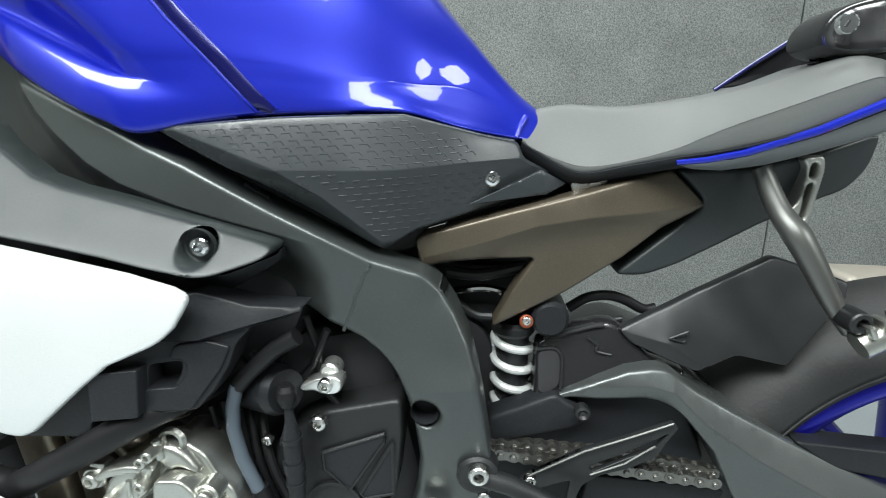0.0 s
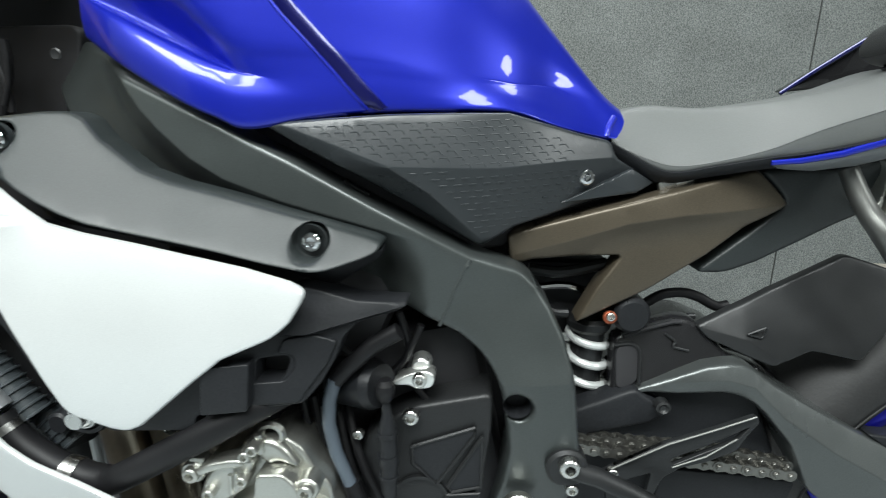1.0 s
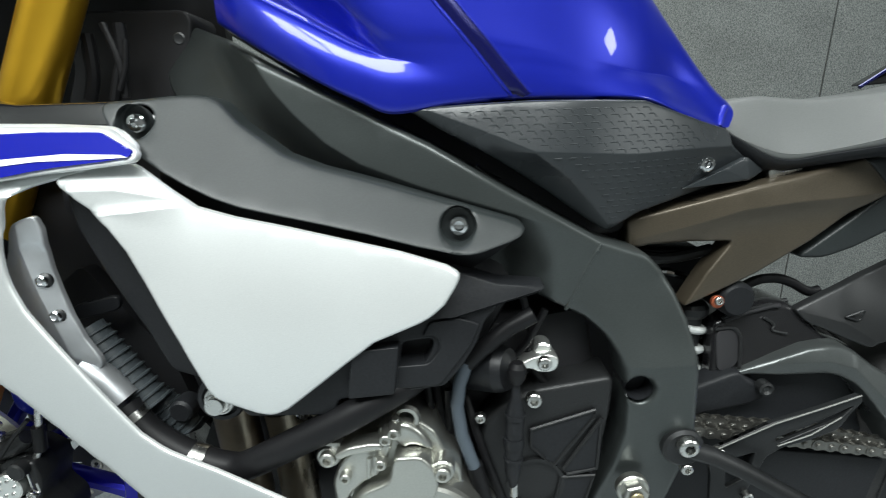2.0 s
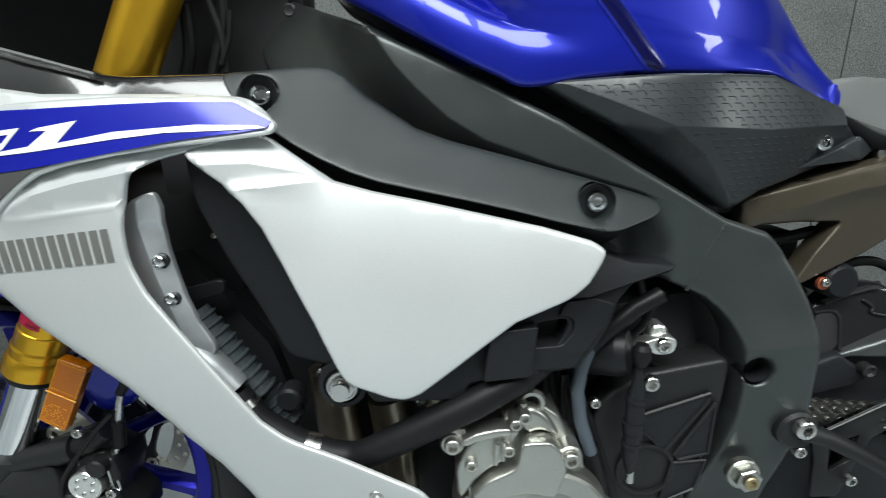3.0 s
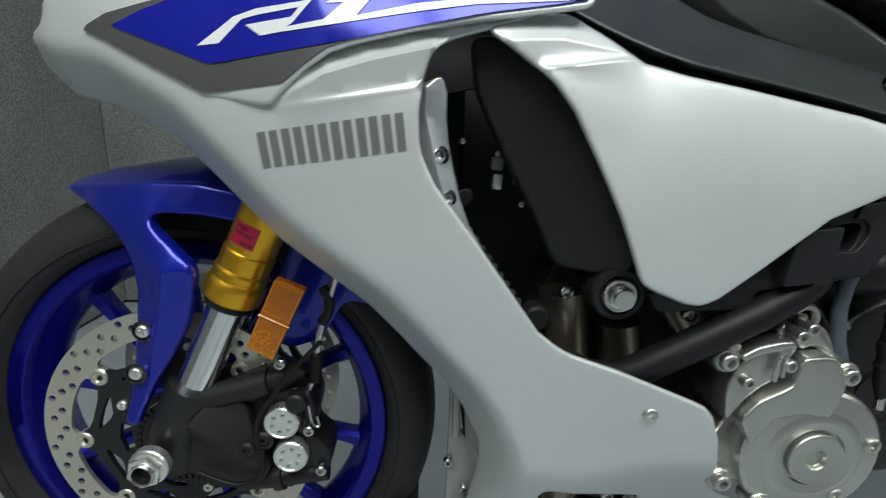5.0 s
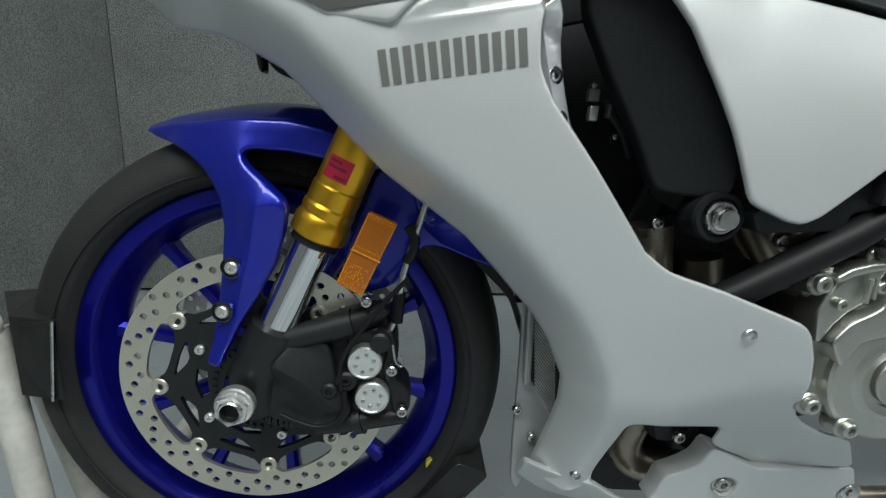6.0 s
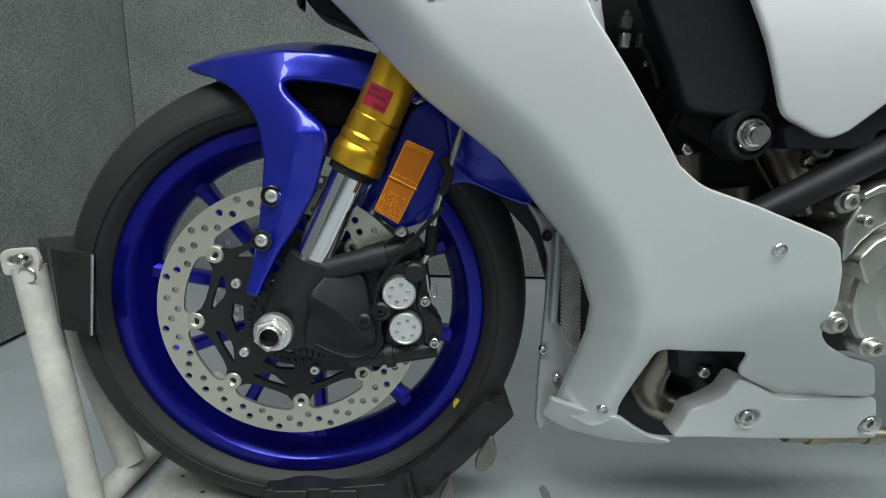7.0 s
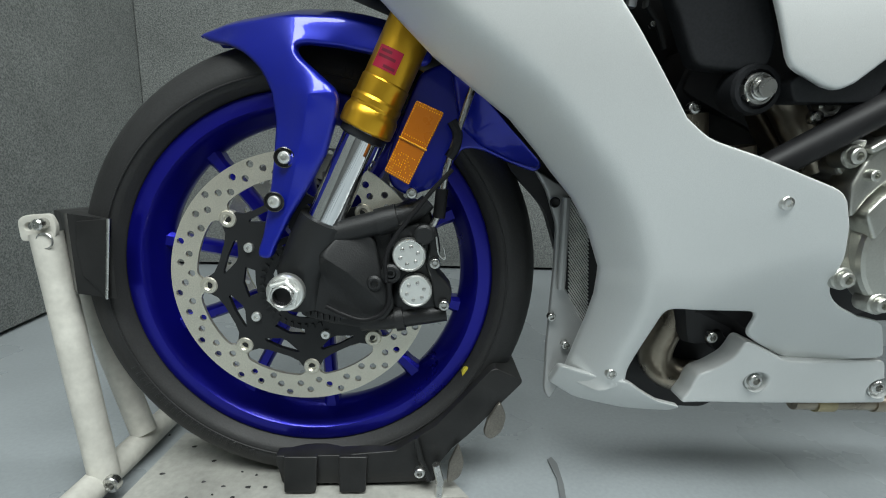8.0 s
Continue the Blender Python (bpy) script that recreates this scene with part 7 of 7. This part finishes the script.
tube("shield_rib", [(1.009, -0.056, 0.566), (1.029, -0.058, 0.571), (1.038, -0.061, 0.562), (1.036, -0.072, 0.524)], 0.0022, HUGGER, swing, 0.012, 8)
tube("shield_slot_shade", [(1.019, -0.054, 0.577), (1.044, -0.053, 0.588), (1.074, -0.05, 0.596), (1.085, -0.05, 0.597)], 0.003, DEEP, swing, 0.01, 8)
tube("shield_rib", [(1.016, -0.054, 0.58), (1.042, -0.053, 0.591), (1.074, -0.05, 0.599)], 0.0018, HUGGER, swing, 0.01, 8)
tube("shield_rib", [(1.066, -0.055, 0.583), (1.079, -0.058, 0.575), (1.074, -0.059, 0.568), (1.093, -0.061, 0.565)], 0.0016, HUGGER, swing, 0.006, 8)
lathe("swingarm_lug", [(0.0085, -0.01), (0.0085, 0.002), (0.006, 0.0035), (0.003, 0.001), (0, 0.001)], out_of((1.059, -0.092, 0.507)), HUGGER, swing, 20)
panel("chain_guard", [(1.289, -0.09, 0.483), (1.386, -0.09, 0.476), (1.463, -0.09, 0.471), (1.47, -0.09, 0.439), (1.393, -0.09, 0.441), (1.334, -0.09, 0.451)], BLACK, bike, thick=0.03, roll=0.004, corner=0.01, h=0.016, label="black chain guard")
HUG = [(1.1, -0.05, 0.594), (1.136, -0.045, 0.613), (1.197, -0.04, 0.642), (1.27, -0.035, 0.678), (1.304, -0.038, 0.668), (1.345, -0.042, 0.654), (1.34, -0.048, 0.636), (1.308, -0.06, 0.6), (1.276, -0.075, 0.566), (1.225, -0.078, 0.574), (1.183, -0.08, 0.555), (1.153, -0.075, 0.565), (1.134, -0.065, 0.573), (1.114, -0.045, 0.58)]
HUGFOLD = [(1.11, -0.06, 0.592), (1.152, -0.06, 0.584), (1.193, -0.06, 0.561)]
hug = panel("rear_hugger", HUG, HUGGER, bike, thick=0.01, roll=0.003, corner=0.006, h=0.012, field=ridged(smooth_field(HUG, 1), HUGFOLD, (0.004, 0.009, 0.003), 0.06, 0.03), creases=[HUGFOLD], label="matt black rear tyre hugger")[0]
tube("hugger_mark", [(1.153, -0.068, 0.591), (1.174, -0.068, 0.601), (1.17, -0.068, 0.586), (1.153, -0.068, 0.591)], 0.0012, SATIN, hug, 0.005, 6)

# Black sheet added below the chain; it hides the rim and stays dark.
panel("chain_gap_sheet", [(1.074, -0.078, 0.417), (1.179, -0.078, 0.412), (1.237, -0.078, 0.406), (1.276, -0.078, 0.36), (1.284, -0.078, 0.303), (1.056, -0.078, 0.282)], BLACK, bike, thick=0.02, roll=0.003, corner=0.01, h=0.02)

# chain: links as separate parts
def link_mesh(outer):
    bm = bmesh.new()
    w = 0.0048 if outer else 0.0038
    for y in ((-w - 0.0012, -w), (w, w + 0.0012)):
        loop = []
        for k in range(12):
            a = math.pi / 2 + math.pi * k / 11
            loop.append((-0.0079 + 0.0072 * math.cos(a), 0.0072 * math.sin(a)))
        for k in range(12):
            a = -math.pi / 2 + math.pi * k / 11
            loop.append((0.0079 + 0.0072 * math.cos(a), 0.0072 * math.sin(a)))
        loop.insert(12, (0, -0.0052))
        loop.append((0, 0.0052))
        f = [bm.verts.new((x, y[0], z)) for x, z in loop]
        g = [bm.verts.new((x, y[1], z)) for x, z in loop]
        bm.faces.new(f)
        bm.faces.new(g[::-1])
        for k in range(len(f)):
            bm.faces.new((f[k], f[k - 1], g[k - 1], g[k]))
    for x in (-0.0079, 0.0079):
        lathe_mesh(bm, [(0, 0.0085), (0.0024, 0.0085), (0.0028, 0.008), (0.0045, 0.004), (0.0045, -0.004), (0, -0.0085)], Matrix.Translation((x, 0, 0)) @ pose(0, 0, 0, 90), 10)
    me = bpy.data.meshes.new("chain_link")
    bm.to_mesh(me)
    bm.free()
    me.materials.append(CHAINMAT)
    return me


CHAINMAT = material("oily_chain_steel", (0.17, 0.168, 0.155), 0.36, 0.85, vary=0.25, vary_size=60)
links = (link_mesh(False), link_mesh(True))
for y, pts in ((-0.096, [(0.926, -0.096, 0.46), (0.997, -0.096, 0.451), (1.094, -0.096, 0.443), (1.208, -0.096, 0.432)]), (-0.085, [(0.925, -0.085, 0.463), (1.044, -0.085, 0.455), (1.121, -0.085, 0.452), (1.21, -0.085, 0.436)])):
    line = resample(rounded(pts, 0.05, 5, False), 0.0158, False)
    chain = None
    for i in range(len(line) - 1):
        a, b = line[i], line[i + 1]
        ob = new("drive_chain" if i == 0 else "chain_link", links[i % 2])
        ob.matrix_basis = Matrix.Translation((a + b) / 2) @ pose(0, 0, 0, 0, -math.degrees(math.atan2(b.z - a.z, b.x - a.x)), 0)
        if chain is None:
            chain = tagged(ob, "bare steel drive chain")
            ob.parent = bike
        else:
            ob.parent = chain
            ob.matrix_parent_inverse = chain.matrix_basis.inverted()

# rider's footrest plate
plate = panel("heel_plate", [(0.989, -0.115, 0.434), (1.006, -0.115, 0.445), (1.059, -0.115, 0.477), (1.108, -0.115, 0.497), (1.15, -0.115, 0.516), (1.155, -0.115, 0.508), (1.144, -0.115, 0.49), (1.135, -0.115, 0.471), (1.106, -0.115, 0.455), (1.077, -0.115, 0.445), (1.059, -0.115, 0.431), (1.049, -0.115, 0.4), (1.036, -0.115, 0.352), (1.004, -0.115, 0.35), (0.998, -0.115, 0.404)], SATIN, bike, thick=0.006, roll=0.0015, corner=0.004, h=0.014, label="black footrest plate with triangular cut-outs",
    holes=[[(1.065, -0.115, 0.456), (1.104, -0.115, 0.476), (1.135, -0.115, 0.495), (1.146, -0.115, 0.502), (1.133, -0.115, 0.483), (1.105, -0.115, 0.469), (1.069, -0.115, 0.449)], [(1.013, -0.115, 0.424), (1.046, -0.115, 0.437), (1.042, -0.115, 0.403), (1.018, -0.115, 0.386)]])[0]
tube("plate_edge", [(0.999, -0.119, 0.443), (1.058, -0.119, 0.478), (1.107, -0.119, 0.499), (1.147, -0.119, 0.517)], 0.0013, SATINMETAL, plate, 0.01, 6)
tube("plate_edge", [(1.066, -0.119, 0.449), (1.101, -0.119, 0.465), (1.131, -0.119, 0.489)], 0.0012, SATINMETAL, plate, 0.01, 6)
bolt((1.001, -0.121, 0.437), 0.007, STEEL, plate)
bolt((1.043, -0.121, 0.378), 0.007, STEEL, plate)
lev = tube("shift_arm", [(0.943, -0.15, 0.465), (0.975, -0.15, 0.456), (1.011, -0.15, 0.439), (1.097, -0.15, 0.392)], 0.0105, SATIN, bike, 0.03, 12, "satin black footrest arm", flat=0.6)
lathe("arm_boss", [(0.0225, -0.02), (0.0225, 0.0), (0.019, 0.003), (0, 0.003)], out_of((0.943, -0.148, 0.463)), SATIN, lev, 28)
bolt((0.944, -0.158, 0.47), 0.0115, STEEL, lev, name="arm_bolt")
bolt((0.95, -0.15, 0.437), 0.007, STEEL, lev, name="arm_bolt")

# ---- rear wheel ----
RHUB = Matrix.Translation((1.485, 0, 0.335)) @ pose(0, 0, 0, 90)
rear = part("rear_wheel", ring([(0.236, 0.063), (0.235, 0.068), (0.231, 0.070), (0.219, 0.069), (0.214, 0.066), (0.205, 0.035), (0.195, 0.0), (0.205, -0.035), (0.214, -0.066), (0.231, -0.07), (0.236, -0.063), (0.221, -0.05), (0.213, 0.0), (0.221, 0.05)], RHUB, 96), WHEEL_BLUE, bike, "glossy dark blue cast alloy rear wheel")
wheel_tyre("tyre", RHUB, rear, 0.314, 0.08, 0.226)
HUB = RHUB
for k in range(5):
    midang = radians(115 + 72 * k)
    for s in (-1, 1):
        part("spoke", spoke_mesh(midang + s * radians(10), midang + s * radians(17), 0.04, 0.2, 0.011, 0.0095, 0.02), WHEEL_BLUE, rear)
lathe("hub", [(0, 0.07), (0.035, 0.07), (0.045, 0.05), (0.05, 0.0), (0.045, -0.05), (0.035, -0.07), (0, -0.07)], RHUB, WHEEL_BLUE, rear, 32)

# ---- belly ----
BSCREWS = [(0.562, -0.146, 0.208), (0.711, -0.15, 0.205)]
belly = panel("belly_pan", [(0.481, -0.118, 0.168), (0.491, -0.12, 0.188), (0.495, -0.124, 0.21), (0.511, -0.128, 0.219), (0.527, -0.14, 0.24), (0.534, -0.146, 0.266), (0.55, -0.148, 0.259), (0.586, -0.15, 0.241), (0.699, -0.157, 0.247), (0.73, -0.14, 0.182), (0.613, -0.135, 0.178)], SILVER, bike, thick=0.03, roll=0.003, corner=0.008, h=0.01, label="matt silver belly pan", holes=[round_hole(c, 0.0135) for c in BSCREWS])
belly, belly_y = belly
for c in BSCREWS:
    y = float(belly_y([(c[0], c[2])])[0])
    screw_cup((c[0], y, c[2]), 0.0135, SILVER, belly, 0.008)
    bolt((c[0], y + 0.003, c[2]), 0.0092, STEEL, belly)
tube("front_pipe", [(0.503, -0.055, 0.318), (0.489, -0.055, 0.265), (0.475, -0.055, 0.224), (0.472, -0.055, 0.199), (0.494, -0.055, 0.177), (0.559, -0.055, 0.172)], 0.0225, PIPE, bike, 0.06, 20, "heat-stained exhaust pipe")
# Black sheet behind the opening stands in for the shade inside.
panel("belly_shade", [(0.436, -0.03, 0.139), (0.432, -0.03, 0.252), (0.493, -0.03, 0.286), (0.671, -0.03, 0.289), (0.69, -0.03, 0.186), (0.566, -0.03, 0.113), (0.472, -0.03, 0.117)], DEEP, bike, thick=0.02, roll=0, corner=0.01, h=0.03, label="black sheet for the dark space inside the fairing")
panel("oil_bracket", [(0.513, -0.1, 0.26), (0.53, -0.1, 0.267), (0.54, -0.1, 0.248), (0.559, -0.1, 0.245), (0.547, -0.1, 0.229), (0.532, -0.1, 0.229), (0.519, -0.1, 0.241)], SATIN, bike, thick=0.02, roll=0.003, corner=0.006, h=0.012)
bolt((0.515, -0.11, 0.254), 0.0075, STEEL, bike, name="engine_screw")
tube("hidden_hose", [(0.499, -0.09, 0.29), (0.547, -0.09, 0.268), (0.573, -0.09, 0.245)], 0.012, HOSE, bike, 0.03)
tube("exhaust_pipe", [(0.651, -0.09, 0.156), (0.784, -0.09, 0.155), (0.939, -0.09, 0.156)], 0.011, PIPE, bike, 0.03, 18, "rust-brown exhaust pipe under the belly")
tube("exhaust_clamp", [(0.681, -0.09, 0.155), (0.706, -0.09, 0.155)], 0.013, DULLGOLD, bike, 0.02, 18)
tube("exhaust_collar", [(0.762, -0.09, 0.155), (0.784, -0.09, 0.155)], 0.0128, PIPE, bike, 0.02, 18)
panel("inner_fairing", [(0.289, -0.05, 0.456), (0.337, -0.05, 0.428), (0.337, -0.05, 0.382), (0.337, -0.05, 0.306), (0.345, -0.05, 0.294), (0.38, -0.05, 0.234), (0.36, -0.05, 0.192), (0.351, -0.05, 0.168), (0.333, -0.05, 0.133), (0.324, -0.05, 0.147), (0.323, -0.05, 0.209), (0.324, -0.05, 0.274), (0.325, -0.05, 0.321), (0.324, -0.05, 0.382), (0.308, -0.05, 0.426)], FORGED, bike, thick=0.008, roll=0.003, corner=0.008, h=0.014, label="satin grey inner fairing bracket")
tube("bracket_rail", [(0.332, -0.058, 0.42), (0.333, -0.058, 0.369), (0.334, -0.058, 0.299)], 0.0055, FORGED, bike, 0.03, 10)
for p in [(0.347, -0.058, 0.219), (0.325, -0.058, 0.259)]:
    bolt(p, 0.006, STEEL, bike, name="bracket_screw")
lathe("bracket_hole", [(0.007, 0.0), (0.0055, 0.002), (0.004, 0.0), (0, -0.002)], out_of((0.318, -0.056, 0.413)), DEEP, bike, 18)
core = panel("oil_cooler", [(0.333, -0.046, 0.418), (0.38, -0.046, 0.397), (0.405, -0.046, 0.257), (0.375, -0.046, 0.241), (0.344, -0.046, 0.289)], DEEP, bike, thick=0.02, roll=0.001, corner=0.01, h=0.02, label="black oil cooler core")[0]
a0, a1 = Vector((0.336, -0.049, 0.433)), Vector((0.35, -0.049, 0.258))
for i in range(34):
    c = a0.lerp(a1, i / 33)
    tube("fin", [c, c + Vector((0.03, 0, -0.040))], 0.0011, FINS, core, 0.01, 5)

# ---- things behind the fork, under the tank front ----
panel("head_tube", [(0.241, -0.03, 0.923), (0.384, -0.03, 0.926), (0.37, -0.03, 0.859), (0.343, -0.03, 0.812), (0.256, -0.03, 0.81), (0.218, -0.03, 0.809), (0.235, -0.03, 0.856)], DEEP, bike, thick=0.06, roll=0.004, corner=0.02, h=0.03, label="black steering head")
for pts, r in (([(0.323, -0.07, 0.903), (0.324, -0.07, 0.873), (0.315, -0.07, 0.851), (0.307, -0.07, 0.824)], 0.006), ([(0.308, -0.075, 0.902), (0.323, -0.075, 0.861), (0.323, -0.075, 0.827)], 0.004), ([(0.282, -0.065, 0.893), (0.284, -0.065, 0.851), (0.276, -0.065, 0.824)], 0.007), ([(0.334, -0.08, 0.886), (0.331, -0.08, 0.86), (0.321, -0.08, 0.834)], 0.003)):
    tube("loom", pts, r, HOSE, bike, 0.03, 10)
block("front_void", (0.2, 0.16, 0.16), Matrix.Translation((0.23, 0.0, 0.66)), DEEP, bike, 0.02)
tube("lower_yoke", [fork_at(0.30, -0.12), fork_at(0.30, 0.12)], 0.034, SATIN, bike, 0.01, 20, "black lower fork yoke")
# The dark intake mouth under the nose is put in as a black block.
panel("nose_shadow", [(0.008, -0.05, 0.7), (0.031, -0.05, 0.667), (0.074, -0.05, 0.651), (0.112, -0.05, 0.637), (0.099, -0.05, 0.675), (0.05, -0.05, 0.702)], BLACK, bike, thick=0.06, roll=0.004, corner=0.01, h=0.02, label="black block for the shaded intake mouth under the nose")
panel("head_lens", [(0.012, -0.06, 0.696), (0.022, -0.06, 0.694), (0.022, -0.06, 0.664), (0.016, -0.06, 0.667)], GLOSS, bike, thick=0.02, roll=0.003, corner=0.008, h=0.01)

# ---- wheel stand ----
stand = thing("wheel_stand", "worn white tube wheel stand with a black steel cradle", "wheel stand")
tube("near_post", [(-0.328, -0.04, 0.358), [(-0.272, -0.075, 0.03)][0]], 0.0185, CHOCKWHITE, stand, 0.02, 24, "chipped white steel tube")
tube("far_post", [(-0.35, 0.04, 0.286), [(-0.268, 0.015, 0.04)][0]], 0.018, CHOCKWHITE, stand, 0.02, 24, "chipped white steel tube")
tube("cross_tube", [[(-0.283, -0.132, 0.025)][0], [(-0.267, 0.087, 0.025)][0], (-0.255, 0.3, 0.025)], 0.019, CHOCKWHITE, stand, 0.01, 20)
bolt([(-0.255, -0.09, 0.03)][0], 0.012, STEEL, stand, name="foot_bolt")
panel("top_plate", [(-0.354, -0.05, 0.374), (-0.346, -0.05, 0.381), (-0.313, -0.05, 0.384), (-0.307, -0.05, 0.369), (-0.31, -0.05, 0.354), (-0.316, -0.05, 0.351), (-0.351, -0.05, 0.348), (-0.353, -0.05, 0.354)], CHOCKWHITE, stand, thick=0.006, roll=0.001, corner=0.006, h=0.012, holes=[[(-0.343, -0.05, 0.372), (-0.338, -0.05, 0.373), (-0.336, -0.05, 0.368), (-0.339, -0.05, 0.362), (-0.345, -0.05, 0.362), (-0.347, -0.05, 0.367)]])
lathe("lock_pin", [(0.007, -0.01), (0.007, 0.008), (0.005, 0.01), (0, 0.01)], out_of((-0.321, -0.055, 0.372)), STEEL, stand, 14)
c0 = Vector((-0.318, -0.06, 0.351))
bm = bmesh.new()
tube_mesh(bm, [c0 + Vector((0.0095 * math.cos(a), 0.002, 0.0095 * math.sin(a))) for a in [2 * math.pi * i / 20 for i in range(21)]], 0.0012, 6, False)
part("pin_ring", bm, STEEL, stand, "split wire ring")
panel("cradle_side", [(-0.264, -0.078, 0.38), (-0.225, -0.078, 0.384), (-0.237, -0.078, 0.283), (-0.263, -0.078, 0.312), (-0.267, -0.078, 0.347)], CHOCKBLACK, stand, thick=0.006, roll=0.001, corner=0.002, h=0.02)
tube("cradle_edge", [(-0.224, -0.08, 0.384), (-0.237, -0.08, 0.284)], 0.0018, STEEL, stand, 0.01, 6)
bm = bmesh.new()
quad = [Vector(p) for p in [(-0.274, -0.076, 0.389), (-0.227, -0.076, 0.383), (-0.331, 0.06, 0.378), (-0.388, 0.06, 0.372)]]
low = [q - Vector((0, 0, 0.10)) for q in quad]
vt, vb = [bm.verts.new(q) for q in quad], [bm.verts.new(q) for q in low]
for i in range(4):
    bm.faces.new((vt[i], vt[(i + 1) % 4], vb[(i + 1) % 4], vb[i]))
bm.faces.new(vt)
bm.faces.new(vb[::-1])
part("cradle_back", bm, CHOCKBLACK, stand)
panel("cradle_shoe", [(-0.045, -0.075, 0.062), (0.042, -0.075, 0.063), (0.119, -0.075, 0.07), (0.172, -0.075, 0.107), (0.244, -0.075, 0.19), (0.252, -0.075, 0.193), (0.287, -0.075, 0.177), (0.287, -0.075, 0.171), (0.219, -0.075, 0.095), (0.196, -0.075, 0.073), (0.177, -0.075, 0.046), (0.174, -0.075, 0.022), (0.072, -0.075, 0.019), (-0.036, -0.075, 0.019)], CHOCKBLACK, stand, thick=0.13, roll=0.002, corner=0.004, h=0.02, label="black folded steel cradle shoe")
for pts in ([(0.237, -0.08, 0.098), (0.242, -0.08, 0.119), (0.258, -0.08, 0.148), (0.268, -0.08, 0.125), (0.263, -0.08, 0.102), (0.248, -0.08, 0.089)], [(0.189, -0.085, 0.027), (0.192, -0.085, 0.058), (0.204, -0.085, 0.088), (0.213, -0.085, 0.058), (0.208, -0.085, 0.036), (0.195, -0.085, 0.027)]):
    panel("cradle_tab", pts, WORN, stand, thick=0.006, roll=0.002, corner=0.008, h=0.012)
for x0, x1 in ((-0.032, 0.014), (0.042, 0.081)):
    panel("cradle_foot", [(x0, -0.08, 0.064), (x1, -0.08, 0.064), (x1 - 0.002, -0.09, 0.016), (x0 + 0.002, -0.09, 0.016)], CHOCKBLACK, stand, thick=0.006, roll=0.002, corner=0.003, h=0.012)
tube("cradle_latch", [(0.174, -0.09, 0.06), (0.18, -0.09, 0.036), (0.179, -0.09, 0.005)], 0.0055, STEEL, stand, 0.01, 12)
tube("latch_rod", [(0.146, -0.085, 0.097), (0.154, -0.085, 0.062), (0.166, -0.085, 0.032)], 0.004, CHOCKBLACK, stand, 0.01, 8)
bolt((0.152, -0.095, 0.05), 0.0075, STEEL, stand)
base = [Vector(p) for p in [(-0.242, -0.093, 0.012), (-0.227, 0.058, 0.012), (-0.07, -0.014, 0.012), (0.199, -0.059, 0.012), (0.22, -0.094, 0.012), (0.12, -0.095, 0.012), (-0.04, -0.113, 0.012), (-0.276, -0.198, 0.012)]]
bm = bmesh.new()
vt = [bm.verts.new((p.x, p.y, 0.012)) for p in base]
vb = [bm.verts.new((p.x, p.y, 0.0)) for p in base]
bm.faces.new(vt)
for i in range(len(vt)):
    bm.faces.new((vt[i], vb[i], vb[(i + 1) % len(vt)], vt[(i + 1) % len(vt)]))
bmesh.ops.recalc_face_normals(bm, faces=bm.faces[:])
part("base_plate", bm, PLATFORM, stand, "cream painted base plate with rubber crumbs")

# crumbs and a torn tape strip on the floor
random.seed(5)
bm = bmesh.new()
for p in [(-0.213, -0.045, 0.013), (-0.149, -0.062, 0.013), (-0.118, -0.071, 0.013), (-0.103, -0.041, 0.013), (-0.249, 0.049, 0.013), (-0.196, 0.019, 0.013), (-0.08, -0.048, 0.013), (-0.06, -0.073, 0.013), (-0.152, -0.016, 0.013), (-0.098, -0.093, 0.013), (-0.158, -0.093, 0.013), (-0.083, -0.073, 0.013), (-0.126, -0.088, 0.013)]:
    n = 6
    r = random.uniform(0.002, 0.0055)
    vs = [bm.verts.new((p[0] + r * random.uniform(0.5, 1.3) * math.cos(6.28 * k / n), p[1] + 0.6 * r * math.sin(6.28 * k / n), 0.0125)) for k in range(n)]
    top = bm.verts.new((p[0], p[1], 0.0145))
    for k in range(n):
        bm.faces.new((vs[k], vs[(k + 1) % n], top))
tagged(part("rubber_crumbs", bm, RUBBER), "dark rubber crumbs scattered on the stand's base plate", "debris", kind="stuff")
strip = [Vector(p) for p in [(0.352, -0, 0.002), (0.36, 0.006, 0.002), (0.365, -0.01, 0.002), (0.362, -0.058, 0.002), (0.357, -0.087, 0.002), (0.349, -0.087, 0.002), (0.355, -0.046, 0.002)]]
bm = bmesh.new()
bm.faces.new([bm.verts.new((p.x, p.y, 0.002)) for p in strip])
bmesh.ops.recalc_face_normals(bm, faces=bm.faces[:])
bmesh.ops.solidify(bm, geom=bm.faces[:], thickness=0.0015)
tagged(part("tape_scrap", bm, TAILGREY), "torn grey tape scrap stuck to the floor", "tape")

# far-side silencer, only its edge is seen past the hugger
sil = panel("silencer", [(1.476, 0.14, 0.605), (1.529, 0.14, 0.604), (1.63, 0.14, 0.602), (1.647, 0.14, 0.533), (1.535, 0.14, 0.547), (1.485, 0.14, 0.558)], SILENCER, bike, thick=0.08, roll=0.01, corner=0.02, h=0.02, label="pale silencer end on the far side")[0]
panel("silencer_band", [(1.486, 0.135, 0.584), (1.529, 0.135, 0.589), (1.629, 0.135, 0.587), (1.631, 0.135, 0.578), (1.53, 0.135, 0.58), (1.488, 0.135, 0.575)], REDTAG, sil, thick=0.004, roll=0.0, corner=0.002, h=0.02)
